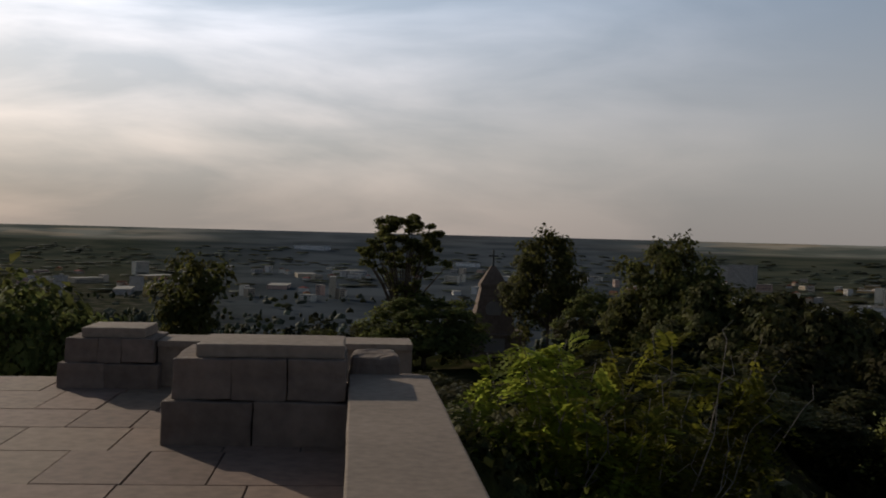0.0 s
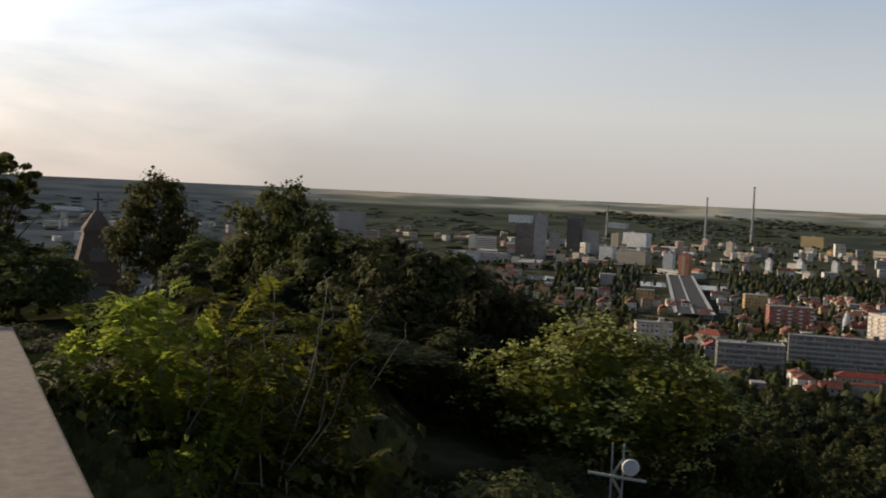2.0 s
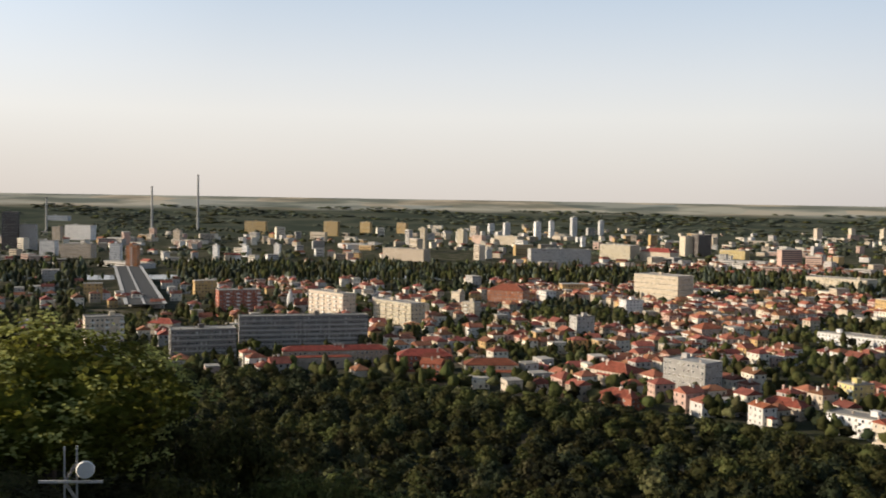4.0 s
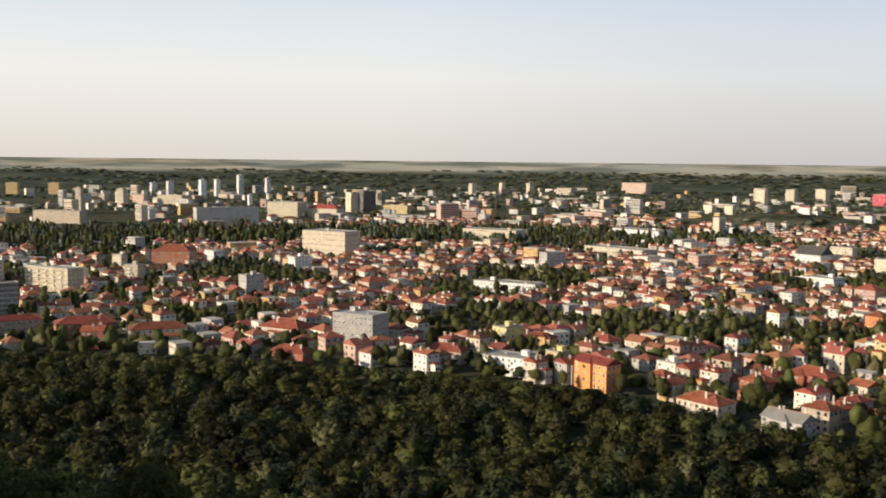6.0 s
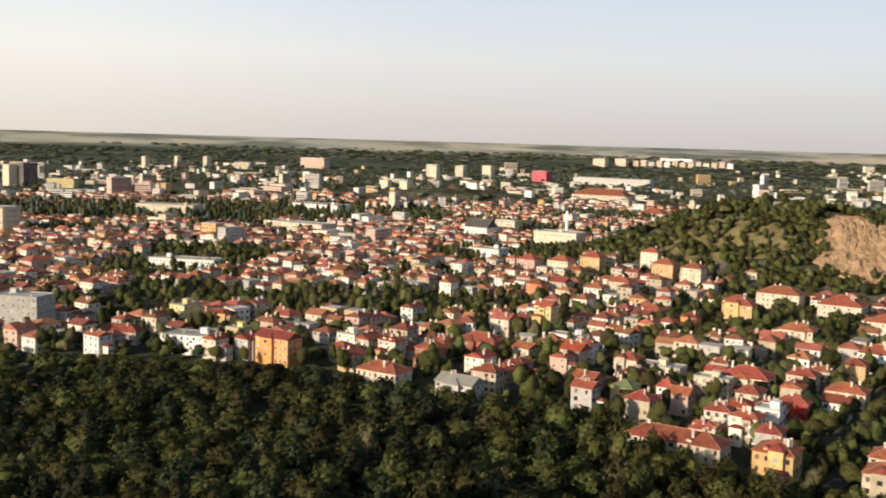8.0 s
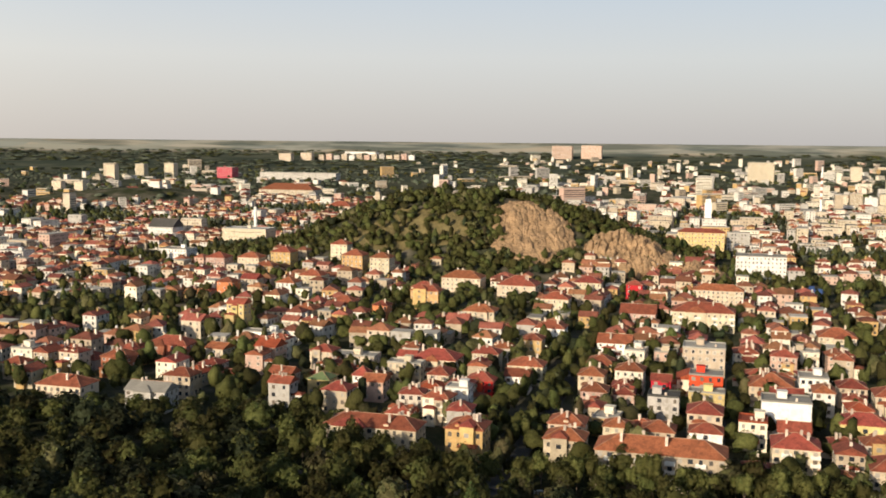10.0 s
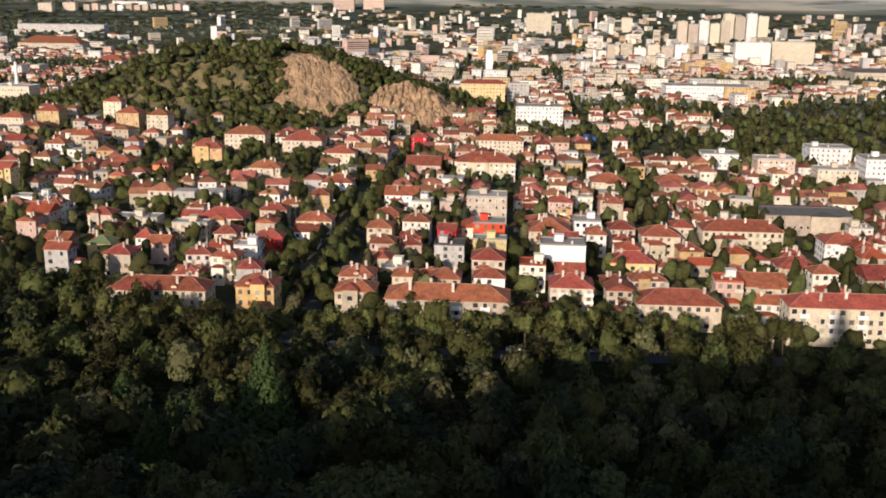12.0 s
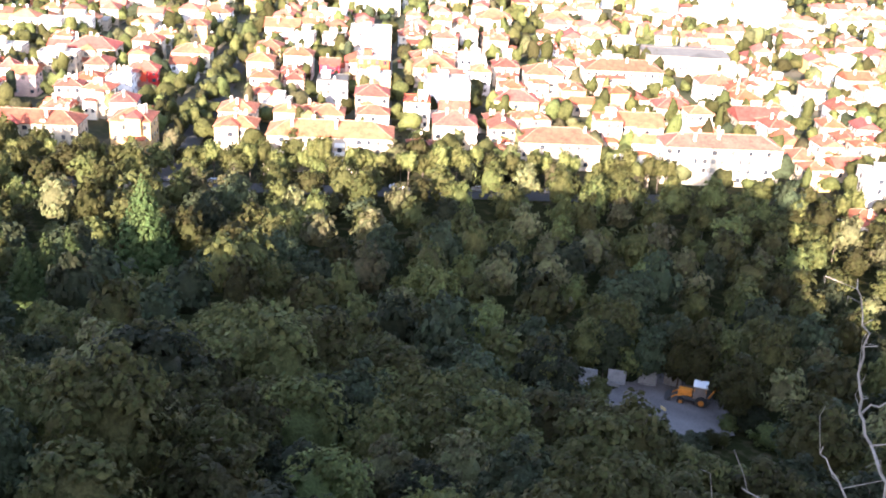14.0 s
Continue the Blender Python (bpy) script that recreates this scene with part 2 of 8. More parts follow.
CREAM, WHITE, OCHRE, GREY = (0.54, 0.45, 0.335), (0.66, 0.62, 0.57), (0.47, 0.31, 0.14), (0.38, 0.355, 0.33)
PINK, YELLOW, SAND = (0.47, 0.32, 0.26), (0.54, 0.42, 0.19), (0.43, 0.35, 0.265)
M = {
    "plaster": surface("plaster", [CREAM, WHITE, SAND, (0.55, 0.46, 0.36), OCHRE, (0.66, 0.6, 0.5), PINK, GREY, (0.7, 0.62, 0.5), (0.5, 0.44, 0.38)],
                       0.9, 0.26, 0.35, 2.0, 0.1, ramp="object", rand=0.1),
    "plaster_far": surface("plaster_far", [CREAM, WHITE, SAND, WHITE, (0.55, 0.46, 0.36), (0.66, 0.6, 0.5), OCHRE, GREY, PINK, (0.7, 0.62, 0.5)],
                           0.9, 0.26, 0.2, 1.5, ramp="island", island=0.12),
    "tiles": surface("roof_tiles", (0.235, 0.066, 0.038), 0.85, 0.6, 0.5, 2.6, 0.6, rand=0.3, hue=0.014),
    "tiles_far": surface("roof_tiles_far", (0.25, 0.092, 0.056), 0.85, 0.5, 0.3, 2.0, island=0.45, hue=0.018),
    "tiles_new": surface("new_roof_tiles", (0.31, 0.066, 0.03), 0.8, 0.45, 0.4, 2.6, 0.5, rand=0.25),
    "felt": surface("roof_felt", (0.09, 0.085, 0.08), 0.9, 0.3, 0.3, 4.0, 0.2, rand=0.2),
    "flat": surface("flat_roof", (0.3, 0.28, 0.25), 0.9, 0.3, 0.2, 3.0, rand=0.25),
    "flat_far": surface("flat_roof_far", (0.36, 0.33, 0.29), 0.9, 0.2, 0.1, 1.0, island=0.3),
    # the paler pane colours stand for curtains and for painted-in reflections
    "glass": surface("window_glass", [(0.04, 0.045, 0.055), (0.1, 0.09, 0.085), (0.03, 0.032, 0.04), (0.26, 0.23, 0.19), (0.16, 0.13, 0.11), (0.07, 0.07, 0.075), (0.36, 0.33, 0.3)], 0.15, 0.3, 0.5, 2.0, ramp="island"),
    "glass_one": surface("casement_glass", [(0.04, 0.045, 0.055), (0.1, 0.09, 0.085), (0.03, 0.032, 0.04), (0.28, 0.25, 0.21), (0.16, 0.13, 0.11), (0.07, 0.07, 0.075), (0.36, 0.33, 0.3)], 0.15, 0.3, 0.5, 2.0, ramp="object"),
    "frame": surface("window_frame", (0.7, 0.68, 0.64), 0.6, 0.15, 1.0, 6.0),
    "cap": surface("mortar", (0.33, 0.19, 0.13), 0.9, 0.3, 0.5, 6.0),
    "chimney": surface("chimney_render", (0.52, 0.43, 0.36), 0.9, 0.4, 0.8, 5.0, rand=0.3),
    "concrete": surface("concrete", (0.36, 0.35, 0.33), 0.9, 0.25, 0.3, 4.0, 0.15, rand=0.1),
    "stone": surface("pale_stone", (0.28, 0.215, 0.165), 0.85, 0.3, 0.8, 14.0, 0.12, rand=0.12),
    "rough_stone": surface("rough_stone", (0.2, 0.15, 0.12), 0.95, 0.35, 1.5, 9.0, 0.4, rand=0.15),
    "slab": surface("paving_stone", (0.285, 0.198, 0.145), 0.8, 0.35, 0.6, 9.0, 0.12, rand=0.14, hue=0.01),
    "joint": surface("dirty_joint", (0.1, 0.08, 0.065), 0.95, 0.3, 1.0, 10.0),
    "bark": surface("bark", (0.11, 0.085, 0.065), 0.95, 0.4, 2.0, 12.0, 0.6, stretch=(1, 1, 0.25)),
    "twig": surface("pale_twigs", (0.23, 0.2, 0.17), 0.9, 0.3, 2.0, 12.0),
    "leaf": foliage("leaves", (0.067, 0.066, 0.023), change=0.25),
    "leaf_dark": foliage("dark_leaves", (0.038, 0.045, 0.023), change=0.25),
    "leaf_near": foliage("terrace_tree_leaves", (0.116, 0.12, 0.038), 0.02, 0.3, 0.58),
    "leaf_light": foliage("bright_leaves", (0.096, 0.1, 0.034), 0.02, 0.25, 0.4),
    "leaf_young": foliage("young_leaves", (0.22, 0.235, 0.036), 0.015, 0.25, 0.68),
    "leaf_lime": foliage("lime_leaves", (0.15, 0.155, 0.028), 0.012, 0.25, 0.5),
    "seed": foliage("seed_heads", (0.34, 0.34, 0.11), 0.01, 0.15, 0.4),
    # leaves for far trees, greyed and paled to paint in distance haze
    "leaf_hazed": foliage("hazed_leaves", (0.098, 0.11, 0.078), 0.015, 0.2, 0.3),
    "leaf_pale": foliage("pale_leaves", (0.115, 0.108, 0.05), change=0.25),
    "needle": foliage("needles", (0.045, 0.06, 0.02), 0.02, 0.2, 0.2),
    "rock": surface("syenite_rock", (0.31, 0.2, 0.115), 0.95, 0.65, 0.12, 0.7, 1.0, stretch=(1, 1, 2.0), deep=0.5),
    "metal": surface("grey_metal", (0.3, 0.3, 0.3), 0.45, 0.15, 2.0, 10.0, metal=0.7),
    "dark_metal": surface("dark_metal", (0.05, 0.05, 0.05), 0.5, 0.2, 2.0, 10.0),
    "precast": surface("precast_concrete", (0.22, 0.215, 0.21), 0.9, 0.35, 0.8, 5.0, 0.2, rand=0.25),
    "asphalt": surface("asphalt", (0.06, 0.058, 0.056), 0.9, 0.25, 0.15, 6.0),
    "dirt": surface("bare_dirt", (0.125, 0.11, 0.105), 0.95, 0.5, 0.15, 3.0, 0.3),
    "path": surface("tan_path_dirt", (0.26, 0.185, 0.12), 0.95, 0.4, 0.4, 4.0, 0.3),
    "scrub": surface("dry_scrub", (0.17, 0.135, 0.06), 0.95, 0.6, 0.08, 0.7, 0.6, deep=0.6),
    "machine": surface("machine_paint", (0.55, 0.2, 0.03), 0.45, 0.2, 1.5, 8.0),
    "tyre": surface("tyre_rubber", (0.025, 0.025, 0.025), 0.8, 0.2, 2.0, 10.0),
    "old_stone": surface("old_monument_stone", (0.17, 0.12, 0.092), 0.95, 0.35, 0.6, 5.0, 0.6),
    "plaque": surface("pale_plaque", (0.24, 0.21, 0.19), 0.6, 0.15, 1.0, 8.0),
    "car_white": surface("white_car_paint", (0.7, 0.7, 0.7), 0.3, 0.05, 1.0, 5.0),
    "car_dark": surface("dark_car_paint", (0.05, 0.055, 0.07), 0.3, 0.1, 1.0, 5.0),
    "marking": surface("pale_concrete", (0.5, 0.48, 0.45), 0.85, 0.15, 0.1, 2.0),
    "water": surface("river_water", (0.06, 0.07, 0.06), 0.15, 0.2, 0.02, 0.3),
}
# the dark slab wall colour has the shade of sunless fronts put in
for name, colour in (("cream", CREAM), ("shaded_grey", (0.15, 0.135, 0.125)), ("white", (0.72, 0.69, 0.66)), ("ochre", OCHRE), ("grey", GREY), ("pink", PINK), ("yellow", YELLOW),
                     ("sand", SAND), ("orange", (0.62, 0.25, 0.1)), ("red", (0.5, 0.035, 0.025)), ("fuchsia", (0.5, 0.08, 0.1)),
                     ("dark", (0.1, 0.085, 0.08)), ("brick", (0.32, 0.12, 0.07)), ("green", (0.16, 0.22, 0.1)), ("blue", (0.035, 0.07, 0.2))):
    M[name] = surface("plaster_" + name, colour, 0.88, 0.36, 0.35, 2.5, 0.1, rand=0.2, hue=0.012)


# ---- mesh building ----
class Geo:
    """Collects boxes and faces with material numbers, and turns them into one mesh."""

    def __init__(self):
        self.v, self.f, self.m = [], [], []

    def face(self, pts, mat=0):
        i = len(self.v)
        self.v += [tuple(p) for p in pts]
        self.f.append(tuple(range(i, i + len(pts))))
        self.m.append(mat)
        return self

    def solid(self, pts, faces, mat=0):
        i = len(self.v)
        self.v += [tuple(p) for p in pts]
        self.f += [tuple(i + k for k in f) for f in faces]
        self.m += [mat] * len(faces)
        return self

    def box(self, x0, y0, z0, x1, y1, z1, mat=0, inset=0.0):
        e = inset
        pts = [(x0, y0, z0), (x1, y0, z0), (x1, y1, z0), (x0, y1, z0),
               (x0 + e, y0 + e, z1), (x1 - e, y0 + e, z1), (x1 - e, y1 - e, z1), (x0 + e, y1 - e, z1)]
        return self.solid(pts, [(3, 2, 1, 0), (4, 5, 6, 7), (0, 1, 5, 4), (1, 2, 6, 5), (2, 3, 7, 6), (3, 0, 4, 7)], mat)

    def beam(self, a, b, wide, mat=0, tip=None, sides=4):
        """A tapered bar from a to b."""
        a, b = Vector(a), Vector(b)
        axis = (b - a).normalized()
        u = axis.orthogonal().normalized()
        w = axis.cross(u)
        tip = wide if tip is None else tip
        ring = [(math.cos(2 * math.pi * k / sides), math.sin(2 * math.pi * k / sides)) for k in range(sides)]
        pts = [a + (u * c + w * s) * wide / 2 for c, s in ring] + [b + (u * c + w * s) * tip / 2 for c, s in ring]
        faces = [(k, (k + 1) % sides, sides + (k + 1) % sides, sides + k) for k in range(sides)]
        faces += [tuple(range(sides - 1, -1, -1)), tuple(range(sides, 2 * sides))]
        return self.solid(pts, faces, mat)

    def tube(self, points, widths, mat=0, sides=5):
        """One bent, tapering rod through the points."""
        i, n = len(self.v), len(points)
        for k, (p, wide) in enumerate(zip(points, widths)):
            axis = (points[min(k + 1, n - 1)] - points[max(k - 1, 0)]).normalized()
            u = axis.cross(Vector((0.31, 0.9, 0.3))).normalized()
            w = axis.cross(u)
            self.v += [tuple(p + (u * math.cos(2 * math.pi * j / sides) + w * math.sin(2 * math.pi * j / sides)) * wide / 2) for j in range(sides)]
        f = [tuple(i + j for j in range(sides - 1, -1, -1)), tuple(i + (n - 1) * sides + j for j in range(sides))]
        for k in range(n - 1):
            a = i + k * sides
            f += [(a + j, a + (j + 1) % sides, a + sides + (j + 1) % sides, a + sides + j) for j in range(sides)]
        self.f += f
        self.m += [mat] * len(f)
        return self

    def loft(self, w, d, levels, mat=0):
        """One closed body from rectangles: each level is a height and how far it stands out."""
        i = len(self.v)
        for z, o in levels:
            x, y = w / 2 + o, d / 2 + o
            self.v += [(-x, -y, z), (x, -y, z), (x, y, z), (-x, y, z)]
        f = [(i + 3, i + 2, i + 1, i)]
        for k in range(len(levels) - 1):
            a = i + 4 * k
            f += [(a + j, a + (j + 1) % 4, a + 4 + (j + 1) % 4, a + 4 + j) for j in range(4)]
        a = i + 4 * (len(levels) - 1)
        f.append((a, a + 1, a + 2, a + 3))
        self.f += f
        self.m += [mat] * len(f)
        return self

    def moved(self, m):
        self.v = [tuple(m @ Vector(p)) for p in self.v]
        return self

    def join(self, other, m):
        i = len(self.v)
        self.v += [tuple(m @ Vector(p)) for p in other.v]
        self.f += [tuple(i + k for k in f) for f in other.f]
        self.m += other.m
        return self

    def mesh(self, name, mats, smooth=False):
        me = bpy.data.meshes.new(name)
        me.from_pydata(self.v, [], self.f)
        for k in mats:
            me.materials.append(M[k])
        me.polygons.foreach_set("material_index", self.m)
        if smooth:
            me.polygons.foreach_set("use_smooth", [True] * len(self.f))
        me.update()
        return me


def part(name, data, parent, label="", m=None):
    """Links a mesh as one part under a thing or a part."""
    ob = new(name, data)
    ob.parent = parent
    if m is not None:
        ob.matrix_basis = m
    return tagged(ob, label) if label else ob


def thing(name, m, label, category, group=""):
    ob = new(name)
    ob.matrix_basis = m
    ob.empty_display_size = 0.5
    return tagged(ob, label, category, group)


def put(ob, m):
    """A copy of a thing that itself already stands scaled, at the pose m."""
    s = ob.scale
    return copy_thing(ob, m @ Matrix.Diagonal((1 / s.x, 1 / s.y, 1 / s.z, 1)))


# ---- lie of the land ----
FOOT_AZ = [-180, -160, -141, -115, -100, -90, -80, -60, -45, -30, -10, 20, 60, 120, 180]
FOOT_R = [300, 270, 275, 300, 345, 395, 435, 490, 545, 560, 520, 480, 300, 280, 300]


def foot(x, y):
    """How far from the hilltop its foot lies in that direction."""
    return np.interp(np.degrees(np.arctan2(-np.asarray(x, float), np.asarray(y, float))), FOOT_AZ, FOOT_R)


def bell(x, y, cx, cy, turn, along, across, high):
    c, s = math.cos(radians(turn)), math.sin(radians(turn))
    u, w = (x - cx) * c + (y - cy) * s, -(x - cx) * s + (y - cy) * c
    return high * np.exp(-0.5 * ((u / along) ** 2 + (w / across) ** 2))


def land(x, y):
    """Height of the ground at a place."""
    x, y = np.asarray(x, float), np.asarray(y, float)
    r = np.hypot(x, y)
    az = np.degrees(np.arctan2(-x, y))
    z = 95 * (1 - np.clip(r / foot(x, y), 0, 1)) ** np.interp(az, [-100, -75, -62, -55, -42, -25, -5], [2.6, 2.65, 2.8, 2.75, 2.35, 1.9, 2.6])
    ahead = np.interp(az, [-80, -60, -36, 20, 60], [0, 0.35, 1, 1, 0])       # a shoulder runs out this way before the slope drops
    z = np.maximum(z * (1 - ahead * np.clip((az + 25) / 20, 0, 1)), ahead * 93 * np.exp(-(r / 100) ** 2.6))
    ridge = (96 - 0.07 * np.clip(y, 0, 200)) * np.exp(-0.5 * (np.abs(x + 6 - 9 * np.clip(y / 60, 0, 1)) / np.where(x > 0, 23, 19)) ** 3.5) * np.clip((122 - y) / 40, 0, 1) * np.clip((y + 34) / 26, 0, 1)
    top = 96 * np.exp(-0.5 * (np.hypot(x + 18, y - 10) / 26) ** 4)
    z = np.maximum(z, np.maximum(ridge, top))
    z += bell(x, y, 805.6, -301.2, 70, 78, 56, 46)          # rocky hill in the town
    z += bell(x, y, 843.0, -192.0, 77, 60, 52, 32)          # its wooded shoulder
    z += bell(x, y, 13.0, 32.5, 0, 6.5, 5, 4.7)             # a knoll below the terrace, raised so the camera sees the path
    z += bell(x, y, 1600, 28, 91, 120, 60, 34)              # far low hill of the old town
    z += np.clip((r - 3000) / 1900, 0, 1) ** 1.3 * 97       # the plain is raised to meet the camera's skyline
    return z


def land_at(x, y):
    return float(land(x, y))


STREET_A, STREET_B = Vector((296.0, -38.0)), Vector((190.0, -223.0))  # the street along the hill's foot


def on_street(x, y, wide=5.0):
    d = STREET_B - STREET_A
    p = Vector((x, y)) - STREET_A
    return abs(d.x * p.y - d.y * p.x) / d.length < wide and 0 < p.dot(d) / d.length < d.length


def polar(r, az):
    return -math.sin(radians(az)) * r, math.cos(radians(az)) * r

# ---- ground: one sheet from the hilltop to the skyline ----
def ground_material():
    m = bpy.data.materials.new("ground_cover")
    m.use_nodes = True
    n, l = m.node_tree.nodes, m.node_tree.links
    p = n["Principled BSDF"]
    p.inputs["Roughness"].default_value, p.inputs["Specular IOR Level"].default_value = 1.0, 0.0
    tc = n.new("ShaderNodeTexCoord")

    def noise_at(scale, detail=5, stretch=None):
        t = n.new("ShaderNodeTexNoise")
        t.inputs["Scale"].default_value, t.inputs["Detail"].default_value = scale, detail
        l.new(tc.outputs["Object"], t.inputs["Vector"])
        return t.outputs["Fac"]

    def ramp(fac, *stops):
        c = n.new("ShaderNodeValToRGB")
        while len(c.color_ramp.elements) < len(stops):
            c.color_ramp.elements.new(0.5)
        for e, (pos, col) in zip(c.color_ramp.elements, stops):
            e.position, e.color = pos, (*col, 1)
        l.new(fac, c.inputs["Fac"])
        return c.outputs["Color"]

    def blend(fac, a, b):
        x = n.new("ShaderNodeMix")
        x.data_type = "RGBA"
        l.new(fac, x.inputs["Factor"])
        l.new(a, x.inputs["A"])
        l.new(b, x.inputs["B"])
        return x.outputs["Result"]

    # forest floor kept very dark to put in the shade under the crowns
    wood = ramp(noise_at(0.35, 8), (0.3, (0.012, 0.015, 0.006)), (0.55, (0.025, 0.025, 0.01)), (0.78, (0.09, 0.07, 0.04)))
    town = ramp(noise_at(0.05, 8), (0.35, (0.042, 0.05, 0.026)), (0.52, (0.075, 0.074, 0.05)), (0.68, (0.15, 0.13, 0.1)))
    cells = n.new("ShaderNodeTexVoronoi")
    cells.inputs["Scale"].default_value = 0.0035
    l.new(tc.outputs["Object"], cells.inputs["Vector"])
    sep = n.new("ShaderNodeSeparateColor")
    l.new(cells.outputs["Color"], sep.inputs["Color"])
    # pale tones here stand in for distance haze over the fields
    hazed_field = ramp(sep.outputs["Red"], (0.0, (0.32, 0.32, 0.27)), (0.3, (0.42, 0.4, 0.32)), (0.5, (0.55, 0.45, 0.33)), (0.6, (0.38, 0.38, 0.32)),
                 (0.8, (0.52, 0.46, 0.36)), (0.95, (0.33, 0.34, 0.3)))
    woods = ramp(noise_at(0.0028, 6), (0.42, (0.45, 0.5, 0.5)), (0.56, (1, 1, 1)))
    mul = n.new("ShaderNodeMix")
    mul.data_type, mul.blend_type = "RGBA", "MULTIPLY"
    mul.inputs["Factor"].default_value = 1
    l.new(hazed_field, mul.inputs["A"])
    l.new(woods, mul.inputs["B"])
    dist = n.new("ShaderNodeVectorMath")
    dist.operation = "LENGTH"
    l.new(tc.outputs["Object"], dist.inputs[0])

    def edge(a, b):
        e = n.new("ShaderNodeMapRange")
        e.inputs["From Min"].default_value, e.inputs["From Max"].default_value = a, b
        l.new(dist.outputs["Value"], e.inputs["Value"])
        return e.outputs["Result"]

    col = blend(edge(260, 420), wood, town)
    # far woodland ground greyed to paint in distance haze
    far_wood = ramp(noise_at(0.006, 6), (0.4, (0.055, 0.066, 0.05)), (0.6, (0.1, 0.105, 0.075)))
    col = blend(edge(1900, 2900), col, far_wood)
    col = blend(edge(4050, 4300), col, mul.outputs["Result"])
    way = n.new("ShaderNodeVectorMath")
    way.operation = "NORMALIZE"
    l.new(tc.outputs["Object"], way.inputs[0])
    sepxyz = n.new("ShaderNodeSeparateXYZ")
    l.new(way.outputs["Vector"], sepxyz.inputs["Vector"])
    north = n.new("ShaderNodeMapRange")      # bluish haze and backlit shade are put into the ground colour ahead
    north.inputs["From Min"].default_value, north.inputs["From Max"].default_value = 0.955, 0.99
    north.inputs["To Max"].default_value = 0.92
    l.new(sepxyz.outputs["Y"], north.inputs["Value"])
    backlit_haze = ramp(noise_at(0.004, 6), (0.4, (0.06, 0.073, 0.085)), (0.6, (0.11, 0.127, 0.142)))
    col = blend(north.outputs["Result"], col, backlit_haze)
    l.new(col, p.inputs["Base Color"])
    return m


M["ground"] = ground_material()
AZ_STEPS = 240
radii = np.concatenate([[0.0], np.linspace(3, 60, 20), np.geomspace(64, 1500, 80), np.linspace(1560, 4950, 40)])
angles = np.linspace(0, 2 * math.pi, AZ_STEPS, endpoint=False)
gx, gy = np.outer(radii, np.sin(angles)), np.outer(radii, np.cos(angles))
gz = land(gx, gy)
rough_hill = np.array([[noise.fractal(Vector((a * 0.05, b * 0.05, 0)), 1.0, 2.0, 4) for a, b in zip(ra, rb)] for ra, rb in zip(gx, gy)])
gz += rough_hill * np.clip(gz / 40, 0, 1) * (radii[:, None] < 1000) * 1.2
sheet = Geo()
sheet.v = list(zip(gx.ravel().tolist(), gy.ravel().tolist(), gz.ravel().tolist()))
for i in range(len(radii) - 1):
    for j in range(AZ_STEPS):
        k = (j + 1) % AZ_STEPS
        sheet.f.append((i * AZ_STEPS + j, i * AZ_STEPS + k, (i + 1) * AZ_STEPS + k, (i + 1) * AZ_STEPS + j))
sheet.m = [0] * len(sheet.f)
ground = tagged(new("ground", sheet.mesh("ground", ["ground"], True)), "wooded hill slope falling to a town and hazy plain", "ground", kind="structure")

# ---- terrace on the hilltop ----
FLOOR = 98.4
AXIS = 4.85  # the parapet runs this many degrees left of +y
terrace = pose(0, 0, 0, 0, 0, AXIS)
EDGE = 0.62


def weathered(x0, y0, z0, x1, y1, z1, seed, rough=0.02, cuts=5, chamfer=0.03):
    """A hewn block with uneven faces and worn edges."""
    bm = bmesh.new()
    bmesh.ops.create_cube(bm, size=1)
    bmesh.ops.scale(bm, vec=(x1 - x0, y1 - y0, z1 - z0), verts=bm.verts)
    bmesh.ops.translate(bm, vec=((x0 + x1) / 2, (y0 + y1) / 2, (z0 + z1) / 2), verts=bm.verts)
    bmesh.ops.bevel(bm, geom=bm.edges[:], offset=chamfer, segments=2, affect="EDGES", profile=0.6)
    bmesh.ops.subdivide_edges(bm, edges=[e for e in bm.edges if e.calc_length() > 0.12], cuts=cuts, use_grid_fill=True)
    for v in bm.verts:
        d = noise.noise_vector(v.co * 3.1 + Vector((seed, seed * 2, 0))) * rough + noise.noise_vector(v.co * 11 + Vector((seed, 0, 5))) * rough * 0.5
        v.co += d
    me = bpy.data.meshes.new("block")
    bm.to_mesh(me)
    bm.free()
    return me


def block_pier(name, x0, x1, y0, y1, base, label, seed, cap=(0.16, 0.1, 0.02, 0.12), low=0.32, high=0.63):
    """A pier of two courses of rough stones with a dressed capstone."""
    root = thing(name, terrace @ Matrix.Translation((x0, y0, base)), label, "stone pier", "piers of the parapet")
    wide, deep = x1 - x0, y1 - y0
    rnd = random.Random(seed)
    for row, (z0, z1, grow, count) in enumerate(((-0.05, low - 0.003, 0.06, 2), (low + 0.003, high, 0.0, 3))):
        cutsx = [0] + sorted(wide * (k + rnd.uniform(-0.12, 0.12)) / count for k in range(1, count)) + [wide]
        for a, b in zip(cutsx, cutsx[1:]):
            me = weathered(a + 0.002 - (grow if a == 0 else 0), -grow, z0, b - 0.002 + (grow if b == wide else 0), deep + grow, z1, seed + row * 7 + a, 0.014, 6, 0.012)
            me.materials.append(M["rough_stone"])
            part("stone", me, root)
    me = weathered(cap[0], cap[1], high + 0.001, wide - cap[2], deep - cap[3], high + 0.102, seed + 3, 0.004, 3, 0.015)
    me.materials.append(M["stone"])
    part("capstone", me, root, "smooth pale capstone")
    return root


